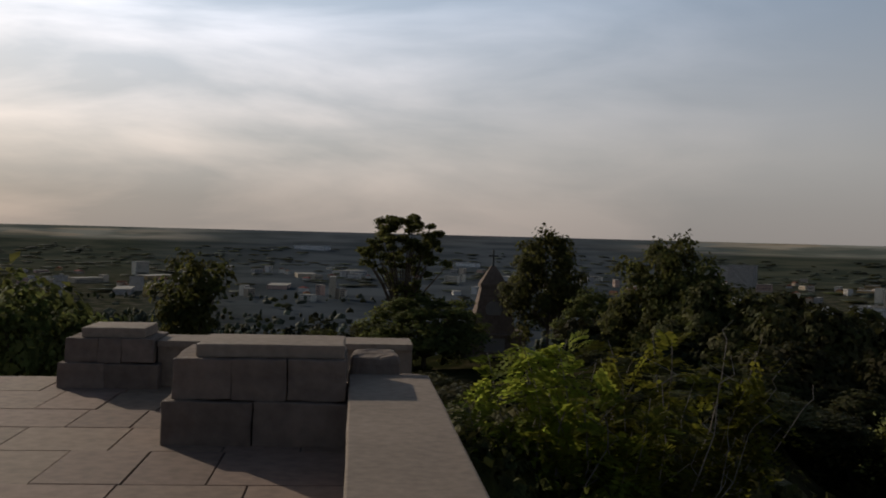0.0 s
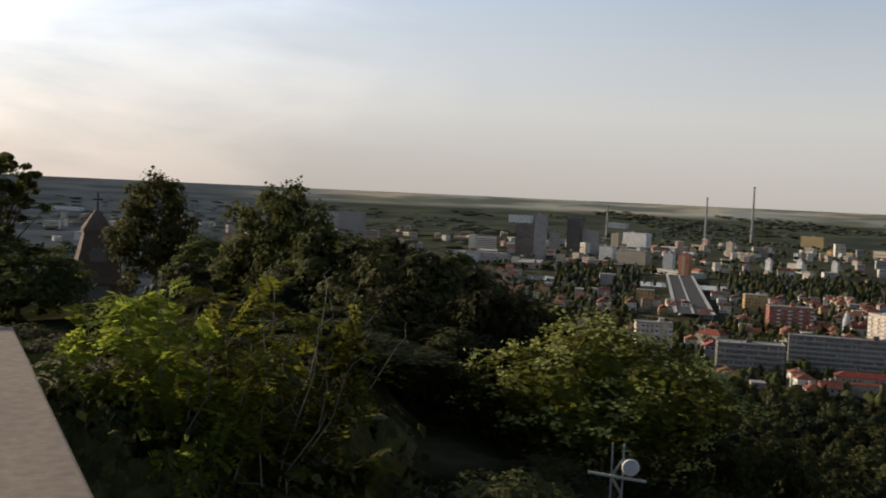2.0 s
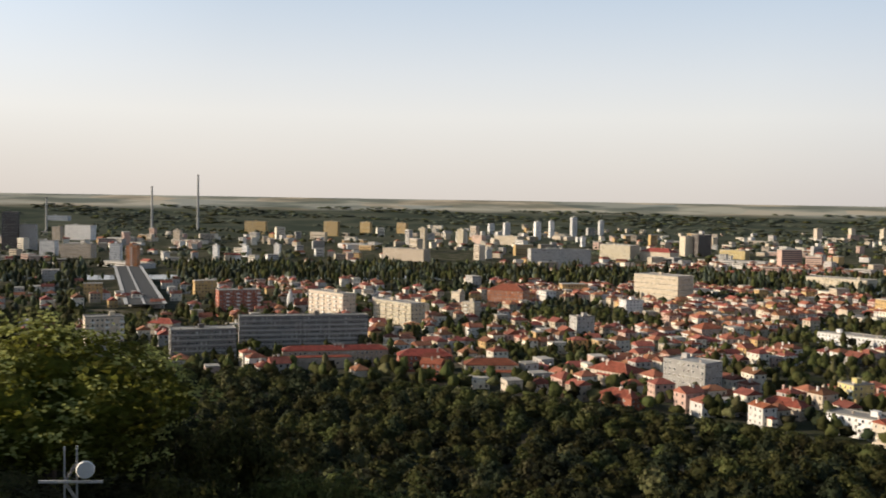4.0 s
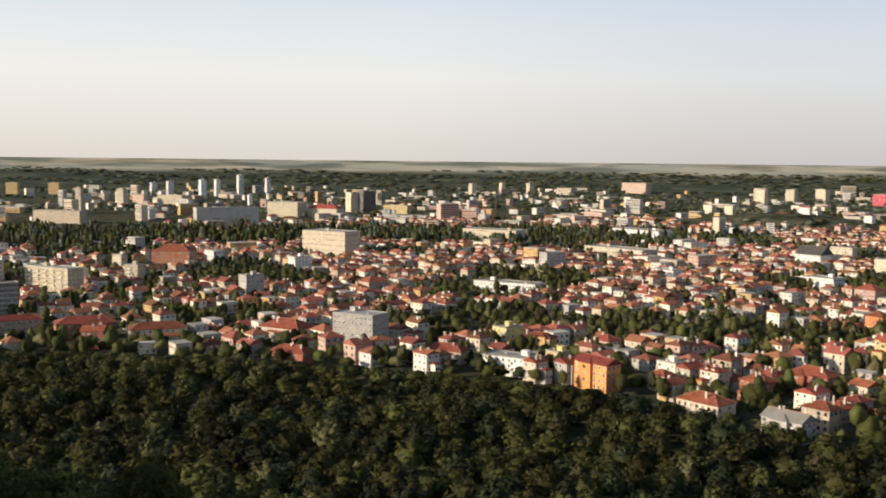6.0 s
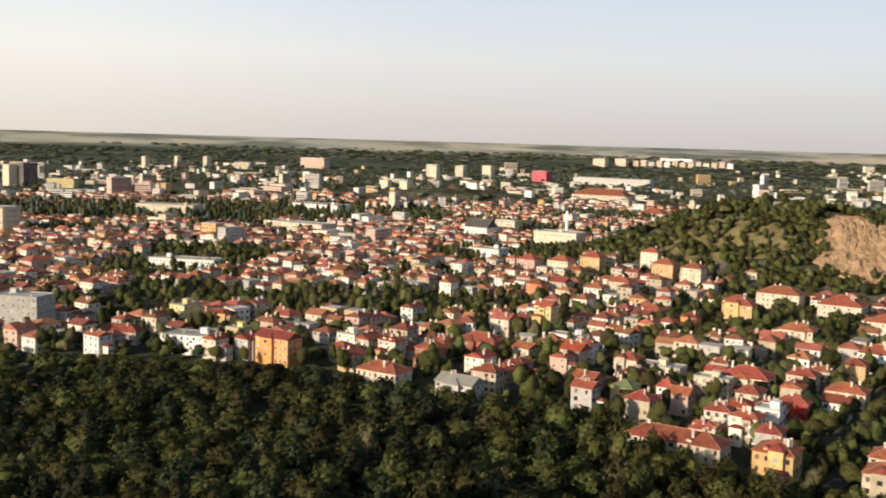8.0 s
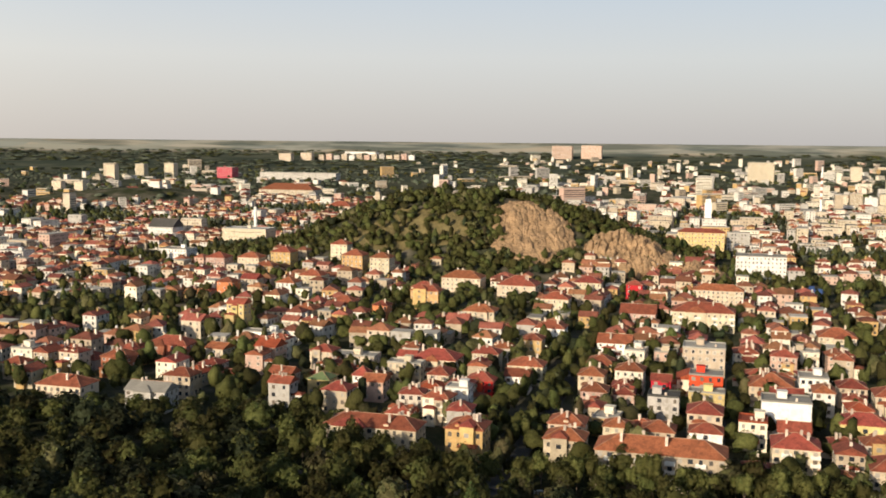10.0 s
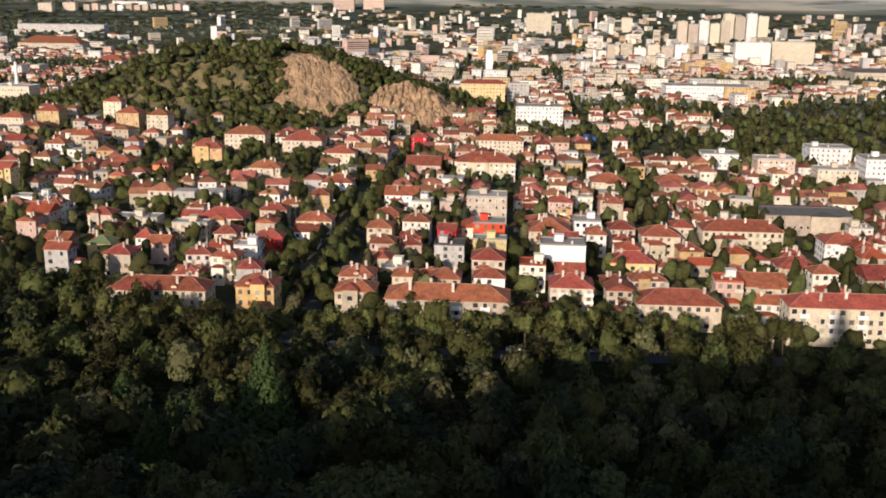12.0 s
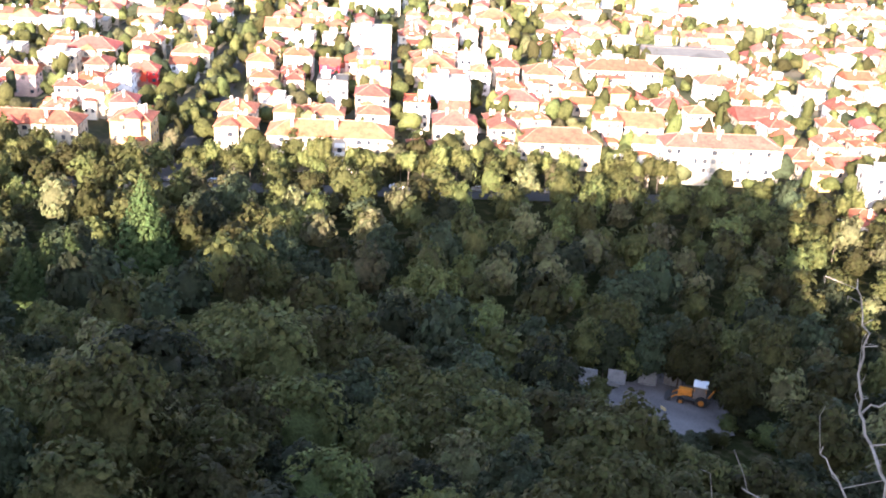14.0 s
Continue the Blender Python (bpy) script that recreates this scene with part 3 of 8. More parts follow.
# retaining body under the floor
body = Geo()
body.box(-26, -9, 84, EDGE, 11.2, FLOOR - 0.12).box(-26, 11.2, 84, -12.5, 26, FLOOR - 0.1)
tagged(new("terrace_wall", body.mesh("terrace_wall", ["concrete"])), "stone retaining wall under the terrace", "wall", kind="structure").matrix_basis = terrace
bed = Geo()
bed.box(-26, -9, FLOOR - 0.12, EDGE - 0.02, 11.1, FLOOR - 0.015)
floor = tagged(new("floor", bed.mesh("floor", ["joint"])), "terrace floor of large stone slabs with open joints", "floor", kind="structure")
floor.matrix_basis = terrace
rnd = random.Random(5)
slab_mesh = {}
row_y, row = -8.9, 0
while row_y < 10.9:
    deep = (0.97, 0.97, 0.85, 0.8)[row % 4]
    row += 1
    col_x, first = EDGE - 0.62, True
    while col_x > -7.5:
        wide = (0.9, 0.37, 0.64)[row % 3] if first else rnd.choice((0.5, 0.52, 0.56, 0.8))
        first = False
        key = (wide, deep)
        if key not in slab_mesh:
            g = Geo()
            g.box(0.003, 0.003, -0.04, wide - 0.003, deep - 0.003, 0.0, 0, 0.004)
            slab_mesh[key] = g.mesh("slab", ["slab"])
        part("slab", slab_mesh[key], floor, m=Matrix.Translation((col_x - wide, row_y, FLOOR + rnd.uniform(-0.005, 0.004))))
        col_x -= wide
    row_y += deep
# parapet: dressed coping stones on a low wall
parapet = thing("parapet", terrace @ Matrix.Translation((EDGE - 0.65, 0, FLOOR)), "low terrace parapet of pale dressed stone, worn and scratched", "parapet")
low = Geo()
low.box(0.03, -8.8, -0.4, 0.62, 8.34, 0.3)
part("wall", low.mesh("wall", ["stone"]), parapet)
y = -8.8
for k, length in enumerate((3.0, 3.3, 2.35, 3.15, 5.35)):
    me = weathered(0, y + 0.004, 0.3, 0.65, y + length - 0.004, 0.44, 20 + k, 0.004, 6, 0.015)
    me.materials.append(M["stone"])
    part("coping", me, parapet)
    y += length
block_pier("stone_pier", -1.34, -0.05, 7.66, 8.66, FLOOR, "rough-hewn stone pier with smooth capstone at the parapet's end", 3)
block_pier("stone_pier", -2.84, -1.98, 10.3, 11.15, FLOOR, "smaller rough-hewn stone pier with pale capstone", 8, (0.14, 0.08, 0.1, 0.1), 0.24, 0.48)
ends = thing("end_stones", terrace @ Matrix.Translation((-0.02, 8.4, FLOOR)), "broken rough stones at the parapet's end", "stone block", "piers of the parapet")
for a0, a1, b0, b1, top, seed in ((0.0, 0.4, 0.0, 0.5, 0.58, 31), (0.4, 0.66, 0.05, 0.6, 0.36, 33)):
    me = weathered(a0, b0, -0.3, a1 - 0.01, b1, top, seed, 0.035, 5, 0.05)
    me.materials.append(M["rough_stone"])
    part("stone", me, ends)
low = Geo()
low.box(-1.96, 10.45, FLOOR - 0.3, 0.6, 11.0, FLOOR + 0.4).box(-1.96, 10.4, FLOOR + 0.4, 0.6, 11.05, FLOOR + 0.46)
tagged(new("parapet", low.mesh("parapet", ["stone"])), "far low terrace parapet of pale stone", "parapet").matrix_basis = terrace

# ---- monument behind the viewer, whose shadow lies on the town ----
mon = Geo()
mon.box(-4.2, -4.2, 0, 4.2, 4.2, 0.9).box(-3.2, -3.2, 0.9, 3.2, 3.2, 6.4, 0, 0.3)
mon.box(-2.2, -1.9, 6.4, 2.2, 1.9, 11.5, 0, 0.1).box(-2.1, -1.6, 11.5, 2.1, 1.6, 16.2, 0, 0.45).box(-0.8, -0.8, 16.2, 0.8, 0.8, 18.6, 0, 0.15)
mx, my = -17.7, 13.8
monument = tagged(new("statue", mon.mesh("statue", ["concrete"])), "tall grey stone statue on a square pedestal", "statue")
monument.matrix_basis = pose(mx, my, FLOOR - 0.03, 0, 0, AXIS)

# ---- trees ----
def cards(centres, normals, sizes, rng, ratio=0.62, loose=0.55):
    """Leaf clumps: small bent diamonds round the given places, facing roughly along the normals."""
    n = len(centres)
    lean = normals + rng.normal(0, loose, (n, 3))
    lean /= np.linalg.norm(lean, axis=1)[:, None]
    side = np.cross(lean, rng.normal(0, 1, (n, 3)))
    side /= np.linalg.norm(side, axis=1)[:, None]
    up = np.cross(side, lean)
    s = sizes[:, None]
    v = np.stack([centres - side * s * ratio, centres + up * s - lean * s * 0.25, centres + side * s * ratio, centres - up * s - lean * s * 0.25], 1)
    return v.reshape(-1, 3), np.arange(4 * n).reshape(-1, 4)


def raw_mesh(name, v, f, mats, index=None, tint=None, round_to=None):
    me = bpy.data.meshes.new(name)
    me.vertices.add(len(v))
    me.vertices.foreach_set("co", np.asarray(v, np.float32).ravel())
    me.loops.add(f.size)
    me.loops.foreach_set("vertex_index", f.ravel().astype(np.int32))
    me.polygons.add(len(f))
    me.polygons.foreach_set("loop_start", np.arange(0, f.size, f.shape[1], dtype=np.int32))
    for k in mats:
        me.materials.append(M[k])
    if index is not None:
        me.polygons.foreach_set("material_index", np.asarray(index, np.int32))
    me.update(calc_edges=True)
    if round_to is not None:       # leaf clumps take their light as part of the rounded crown
        me.polygons.foreach_set("use_smooth", [True] * len(f))
        nrm = round_to / np.linalg.norm(round_to, axis=1)[:, None]
        me.normals_split_custom_set((nrm if len(nrm) == f.size else np.repeat(nrm, f.shape[1], 0)).tolist())
    if tint is not None:
        me.attributes.new("tint", "FLOAT", "FACE").data.foreach_set("value", np.asarray(tint, np.float32))
    return me


def unit_ball(level):
    bm = bmesh.new()
    bmesh.ops.create_icosphere(bm, subdivisions=level, radius=1)
    v = np.array([tuple(q.co) for q in bm.verts])
    f = np.array([[q.index for q in t.verts] for t in bm.faces])
    bm.free()
    keep = v[f].mean(1)[:, 2] > -0.55
    return v / np.linalg.norm(v, axis=1)[:, None], f[keep]


BALL = {k: unit_ball(k) for k in (1, 2, 3, 4, 5)}


def lobed_crown(rng, high, wide, base, lobes, level, count, size, shrink=0.94, lobe=(0.2, 0.42), rough=0.07, loose=0.6):
    """A crown of rounded overlapping lobes, closely set with leaf clumps that break its outline.
    Gives corners, triangles and a normal for each corner of a triangle."""
    u = rng.normal(0, 1, (lobes, 3))
    u[:, 2] = np.abs(u[:, 2]) * 1.3 - 0.3
    u /= np.linalg.norm(u, axis=1)[:, None]
    c, rad = u * rng.uniform(0.5, 0.74, (lobes, 1)), rng.uniform(*lobe, lobes)
    axes = np.array([wide / 2, wide / 2, (high - base) * 0.55])
    mid = np.array([0, 0, high - (high - base) * 0.55])

    def reach(d):
        along = d @ c.T
        disc = rad ** 2 - (c ** 2).sum(1) + along ** 2
        far = np.where(disc > 0, along + np.sqrt(np.maximum(disc, 0)), 0.5)
        return far.max(1), far.argmax(1)

    d, f = BALL[level]
    far, _ = reach(d)
    v = d * (far * shrink * (1 + rng.normal(0, rough, len(d))))[:, None] * axes + mid
    tri = v[f]
    fn = np.cross(tri[:, 1] - tri[:, 0], tri[:, 2] - tri[:, 0])
    vn = np.zeros_like(v)
    for k in range(3):
        np.add.at(vn, f[:, k], fn)
    vn /= np.linalg.norm(vn, axis=1)[:, None] + 1e-9
    ln = vn[f.ravel()]
    if count:
        q = rng.normal(0, 1, (count, 3))
        q[:, 2] = np.maximum(q[:, 2], -np.abs(q[:, 2]) * 0.6)
        q /= np.linalg.norm(q, axis=1)[:, None]
        far, which = reach(q)
        p = q * (far * rng.uniform(0.93, 1.06, count))[:, None]
        out = np.where((far > 0.5)[:, None], p - c[which], p)
        out /= np.linalg.norm(out, axis=1)[:, None]
        cv, cf = cards(p * axes + mid, out, size * rng.uniform(0.6, 1.3, count), rng, loose=loose)
        cf = np.concatenate([cf[:, (0, 1, 2)], cf[:, (0, 2, 3)]]) + len(v)
        cn = out + rng.normal(0, 0.3, out.shape)
        cn /= np.linalg.norm(cn, axis=1)[:, None]
        v, f = np.concatenate([v, cv]), np.concatenate([f, cf])
        ln = np.concatenate([ln, np.repeat(np.concatenate([cn, cn]), 3, 0)])
    return v, f, ln, c * axes * 0.9 + mid


def trunk_geo(rng, high, thick, tips, fork=0.35):
    g = Geo()
    lean = Vector((rng.normal(0, 0.02 * high), rng.normal(0, 0.02 * high), 0))
    mid = Vector((0, 0, high * fork)) + lean
    g.beam((0, 0, -0.8), mid, thick, tip=thick * 0.75, sides=6)
    for t in tips:
        t = Vector(t)
        bend = mid.lerp(t, 0.5) + Vector((0, 0, high * 0.05))
        g.beam(mid, bend, thick * 0.5, tip=thick * 0.3, sides=4)
        g.beam(bend, t, thick * 0.3, tip=thick * 0.08, sides=3)
    return g


def broadleaf(name, seed, high, wide, leaf, label, lobes=30, count=1300, size=0.23, base=0.08, thick=0.35, category="tree", level=3, lobe=(0.2, 0.4), shrink=0.84):
    rng = np.random.default_rng(seed)
    v, f, n, c = lobed_crown(rng, high, wide, high * base, lobes, level, count, size, shrink, lobe)
    root = thing(name, Matrix(), label, category)
    part("trunk", trunk_geo(rng, high, thick, c[:9], 0.3).mesh("trunk", ["bark"]), root)
    part("crown", raw_mesh("crown", v, f, [leaf], round_to=n), root)
    return root


def cluster_crown(rng, high, wide, hubs, per, size, core=True, low=0.45):
    """A crown of many ragged leaf clusters with gaps between them, over an inner ball added to block light.
    Gives corners, triangles, a normal for each corner of a triangle and the clusters' middles."""
    d = rng.normal(0, 1, (hubs, 3))
    d[:, 2] = np.abs(d[:, 2]) * 1.15 - low
    d /= np.linalg.norm(d, axis=1)[:, None]
    c = d * rng.uniform(0.3, 1.0, (hubs, 1)) ** 0.4 * np.array([wide * 0.43, wide * 0.43, high * 0.46])
    c[:, :2] *= 1 + 0.14 * rng.normal(0, 1, (hubs, 1))
    c[:, 2] += high * 0.5
    rad = wide * rng.uniform(0.075, 0.16, hubs)
    q = rng.normal(0, 1, (hubs, per, 3))
    q /= np.linalg.norm(q, axis=2)[:, :, None]
    q[:, :, 2] = np.where(rng.uniform(0, 1, (hubs, per)) < 0.6, np.abs(q[:, :, 2]), q[:, :, 2])
    p = c[:, None, :] + q * rad[:, None, None] * rng.uniform(0.45, 1.12, (hubs, per, 1)) * np.array([1, 1, 0.75])
    whole = (c - np.array([0, 0, high * 0.42])) / np.array([wide / 2, wide / 2, high / 2])
    n = (q * 0.8 + whole[:, None, :] * 0.6 + np.array([0, 0, 0.2])).reshape(-1, 3)
    v, f = cards(p.reshape(-1, 3), n, size * rng.uniform(0.6, 1.35, hubs * per), rng, loose=0.45)
    f = np.concatenate([f[:, (0, 1, 2)], f[:, (0, 2, 3)]])
    n = n + rng.normal(0, 0.22, n.shape)
    n /= np.linalg.norm(n, axis=1)[:, None]
    ln = np.repeat(np.concatenate([n, n]), 3, 0)
    if core:
        bv, bf = BALL[2]
        cv = bv * (0.72 + rng.normal(0, 0.06, (len(bv), 1))) * np.array([wide * 0.43, wide * 0.43, high * 0.46]) + np.array([0, 0, high * 0.48])
        ln = np.concatenate([ln, bv[bf.ravel()]])
        f = np.concatenate([f, bf + len(v)])
        v = np.concatenate([v, cv])
    return v, f, ln, c


def clustered_tree(name, seed, high, wide, leaf, label, hubs=70, per=120, size=0.15, core=False, thick=0.34):
    rng = np.random.default_rng(seed)
    v, f, ln, c = cluster_crown(rng, high, wide, hubs, per, size, core)
    root = thing(name, Matrix(), label, "tree")
    part("trunk", trunk_geo(rng, high, thick, c[:22], 0.28).mesh("trunk", ["bark"]), root)
    part("crown", raw_mesh("crown", v, f, [leaf], round_to=ln), root)
    return root


def conifer(name, seed, high, wide, label):
    rng = np.random.default_rng(seed)
    n = 5200
    h = 1 - rng.uniform(0, 1, n) ** 0.5
    limb = rng.integers(0, 9, n) + np.floor(h * 13) * 0.37       # whorls of limbs, each limb a fan of needles
    a = limb * 2 * math.pi / 9 + rng.normal(0, 0.13, n)
    r = wide / 2 * (1 - h) ** 0.8 * (0.75 + 0.25 * ((h * 13) % 1)) * rng.uniform(0.15, 1.0, n) ** 0.6
    p = np.stack([r * np.cos(a), r * np.sin(a), high * (0.05 + 0.95 * h) + r * 0.12], 1)
    d = np.stack([np.cos(a), np.sin(a), 0.7 + 0 * a], 1)
    v, f = cards(p, d, 0.34 * (1.2 - h * 0.6) * rng.uniform(0.7, 1.3, n), rng, 0.45)
    root = thing(name, Matrix(), label, "conifer")
    g = Geo().beam((0, 0, -0.8), (0, 0, high * 0.97), 0.35, tip=0.04, sides=6)
    part("trunk", g.mesh("trunk", ["bark"]), root)
    part("crown", raw_mesh("crown", v, f, ["needle"], round_to=d + rng.normal(0, 0.2, d.shape)), root)
    return root


def at(x, y, turn=0.0, size=1.0, sink=0.0, tall=1.0):
    return pose(x, y, land_at(x, y) - sink, 0, 0, turn) @ Matrix.Diagonal((size, size, size * tall, 1))


FOREST = "trees on the hill slope"
KINDS = [clustered_tree("broadleaf_tree", 1, 9.5, 8.5, "leaf", "broad dark green deciduous tree on the wooded slope", 60, 46, 0.27, True),
         clustered_tree("broadleaf_tree", 2, 8.5, 7.5, "leaf_dark", "dense dark green deciduous tree on the wooded slope", 54, 46, 0.25, True),
         clustered_tree("broadleaf_tree", 3, 10.5, 7.0, "leaf", "tall narrow green deciduous tree on the wooded slope", 56, 46, 0.26, True),
         clustered_tree("broadleaf_tree", 4, 7.5, 7.5, "leaf_light", "bright green deciduous tree on the wooded slope", 50, 46, 0.25, True),
         clustered_tree("broadleaf_tree", 5, 8.0, 6.0, "leaf_pale", "pale yellowish deciduous tree in seed on the slope", 44, 46, 0.22, True),
         clustered_tree("broadleaf_tree", 6, 9.0, 8.5, "leaf_dark", "spreading dark green deciduous tree on the wooded slope", 62, 46, 0.27, True)]
for k in KINDS:
    k["group"] = FOREST
FIR = conifer("conifer", 11, 13, 10.5, "tall conical green conifer among deciduous trees")
FIR["group"] = FOREST
CLEARING = [(200, -107.6, 7), (189, -107.4, 5), (176, -102, 6), (168, -101.4, 5), (157, -138.5, 8), (157, -141.5, 8), (154, -135.2, 7), (147, -141.3, 7), (145, -139, 6), (150, -144.5, 6), (139, -142.8, 5), (136, -126.4, 4),
            (34, -21.7, 5), (42, -22, 4), (77, -2.9, 10), (70, -1.0, 6), (68, -5.0, 6)]
CLEARINGS = [(*polar(r, a), s) for r, a, s in CLEARING]


def open_place(x, y, extra=0.0):
    return all(math.hypot(x - cx, y - cy) > s + extra for cx, cy, s in CLEARINGS) and not on_street(x, y)


# crowns are held below these angles of sight from the camera, by bearing
LIMIT_AZ = [-172, -141, -118, -112, -106, -100, -90, -80, -60, -45, -38, -30, -20, -10, 30]
LIMIT_EL = [-16.3, -16.5, -16.4, -17.4, -17.0, -14.6, -13.8, -12.6, -11.0, -9.8, -9.0, -7.5, -6, -4, -6]
rnd = random.Random(21)
rng = np.random.default_rng(77)
used = [False] * len(KINDS)
spots, cell = [], {}
# dart throwing keeps the trunks apart while the crowns close up
for k in range(70000):
    az = rnd.uniform(-168, 28)
    x, y = polar(1, az)
    reach = float(foot(x, y)) + 6
    if az > -40:
        reach = min(reach, 560 if az < -14 else 130)
    r = math.sqrt(rnd.uniform(14 ** 2, reach ** 2)) if k % 12 else rnd.uniform(36, 60)
    x, y = x * r, y * r
    broad = az > -96 and r > 120        # trees enlarged on this flank to fit the camera's view
    gap = 9.2 if broad else 6.2 if r < 90 else 8.0 if r < 160 else 9.0
    key = (int(x // 13), int(y // 13))
    if any(math.hypot(x - a, y - b) < gap for i in (-1, 0, 1) for j in (-1, 0, 1) for a, b in cell.get((key[0] + i, key[1] + j), ())):
        continue
    if -7 < az < 4 and r < 80:      # kept clear in the camera's line of sight to the memorial
        continue
    if not open_place(x, y, 2.0) or (y > -10 and -70 < x < 4 and y < 14):
        continue
    if r < (36 if az < -82 else 46 if az < -40 else 48):
        continue
    room = 100 + r * math.tan(radians(float(np.interp(az, LIMIT_AZ, LIMIT_EL)))) - land_at(x, y)
    if -147 < az < -132.5 and r < 150:    # the yard stays open to view
        room = min(room, 100 + r * math.tan(radians(float(np.interp(az, [-146, -141.5, -137, -133], [-32.2, -32.0, -30.6, -29.6])))) - land_at(x, y))
    if room < (4 if r > 100 else 2.5):
        continue
    cell.setdefault(key, []).append((x, y))
    spots.append((r, az, x, y, room))
spots.sort()
THINGS_MAX = 290
CROWNS = [[tuple(np.array(q) for q in cluster_crown(np.random.default_rng(300 + 50 * key + k), 1.0, 1.0, hubs, per, size)[:3]) for k in range(7)]
          for key, (hubs, per, size) in enumerate(((56, 22, 0.045), (44, 11, 0.062)))]
extra_v, extra_f, extra_m, extra_t, extra_d = [], [], [], [], []
leaf_slots = ["leaf", "leaf_dark", "leaf_light", "leaf_pale"]
offset = things = 0
for i, (r, az, x, y, room) in enumerate(spots):
    broad = az > -96 and r > 120
    # bright and pale leaves favoured at the wood's foot to put in sunlight
    pick = rnd.choices(range(6), (3, 1, 3, 6, 2.5, 1) if r > 215 and az < -90 else (6, 3, 5, 3.2, 1.4, 3))[0]
    size = min(rnd.uniform(0.95, 1.6) if r > 75 else rnd.uniform(0.55, 0.8) if r < 50 else rnd.uniform(0.8, 1.2), room / 9.5)
    if az > -103 and r < 190:
        size = min(size, 0.95 if az < -72 or az > -36 else 0.55)
    if things < THINGS_MAX and not broad and -158 < az < -36 and r > 50 and (r < 130 or i % 9 == 0):
        things += 1
        m = at(x, y, rnd.uniform(0, 360), size, 0.2, rnd.uniform(0.9, 1.15))
        if used[pick]:
            put(KINDS[pick], m)
        else:
            KINDS[pick].matrix_basis = m
            used[pick] = True
    else:
        high, wide = rnd.uniform(7, 11) * size, rnd.uniform(6.5, 8.5) * size ** 0.8
        if broad:
            high, wide = rnd.uniform(8, 14), rnd.uniform(8, 13.5)
        high = min(high, room)
        key = 0 if r < 130 else 1
        v, f, ln = CROWNS[key][rnd.randrange(7)]
        a = rnd.uniform(0, 2 * math.pi)
        spin = np.array([[math.cos(a), math.sin(a), 0], [-math.sin(a), math.cos(a), 0], [0, 0, 1]])
        v, ln = (v * np.array([wide, wide, high])) @ spin, ln @ spin
        extra_v.append(v + np.array([x, y, land_at(x, y)]))
        extra_f.append(f + offset)
        offset += len(v)
        extra_m.append(np.full(len(f), (0, 1, 0, 2, 3, 1)[pick]))
        extra_d.append(ln)
        extra_t.append(np.full(len(f), rnd.random()))
far_wood = raw_mesh("wood", np.concatenate(extra_v), np.concatenate(extra_f), leaf_slots, np.concatenate(extra_m), np.concatenate(extra_t), np.concatenate(extra_d))
tagged(new("wood", far_wood), "dense green deciduous wood down the hill slope", "wood", kind="stuff")

# slender street trees in front of the first row of houses
# bright leaf colour puts sunlight on these crowns
SLIM = broadleaf("slender_tree", 41, 12.0, 5.0, "leaf_light", "slender street tree with a thin crown brightened as if sunlit", 14, 420, 0.3, 0.25, 0.3, lobe=(0.22, 0.36))
SLIM["group"] = "street trees along the hill's foot"
along, aside = (STREET_B - STREET_A).normalized(), Vector((0.853, -0.522))
first = True
for k in range(60):
    q = STREET_A + along * (k * 3.5 + rnd.uniform(-1.5, 1.5)) + aside * rnd.choice((6.0, 7.5, 9.0, 7.0, -6.5))
    if k in (14, 15, 16, 17, 18):
        continue
    m = at(q.x, q.y, rnd.uniform(0, 360), rnd.uniform(0.85, 1.25), 0.1, rnd.uniform(0.85, 1.1))
    if first:
        SLIM.matrix_basis = m
        first = False
    else:
        put(SLIM, m)
for k in range(46):      # tall trees before the last long house
    az, r = rnd.uniform(-151, -133), rnd.uniform(262, 296)
    x, y = polar(r, az)
    if on_street(x, y, 4.0) or (-141.6 < az < -139.2 and r > 286):
        continue
    put(SLIM if rnd.random() < 0.6 else KINDS[rnd.choice((0, 2, 3))], at(x, y, rnd.uniform(0, 360), rnd.uniform(0.8, 1.2), 0.1, rnd.uniform(0.8, 1.05)))
# conifers standing out of the wood
FIR.matrix_basis = at(*polar(209, -107.6), 0, 1.6, 0, 1.1)
for r, az, s in ((184, -102.1, 1.15), (181, -101.0, 1.05), (188, -103.4, 1.2), (215, -99.6, 1.1), (190, -96.0, 0.9)):
    put(FIR, at(*polar(r, az), rnd.uniform(0, 360), s, 0.1))

# ---- houses ----
GRID = -121.5  # the streets run towards this bearing


def window_mesh():
    """A framed casement of two panes set back in its frame, all one body."""
    bm = bmesh.new()
    v = [bm.verts.new((x, -0.05, z)) for z in (0, 1) for x in (-0.5, 0, 0.5)]
    faces = [bm.faces.new((v[0], v[1], v[4], v[3])), bm.faces.new((v[1], v[2], v[5], v[4]))]
    bmesh.ops.inset_individual(bm, faces=faces, thickness=0.06, depth=-0.04)
    for f in faces:
        f.material_index = 1
    rim = [e for e in bm.edges if e.is_boundary]
    back = [g for g in bmesh.ops.extrude_edge_only(bm, edges=rim)["geom"] if isinstance(g, bmesh.types.BMVert)]
    bmesh.ops.translate(bm, vec=(0, 0.07, 0), verts=back)
    me = bpy.data.meshes.new("window")
    bm.to_mesh(me)
    bm.free()
    me.materials.append(M["frame"])
    me.materials.append(M["glass_one"])
    return me


WINDOW = window_mesh()


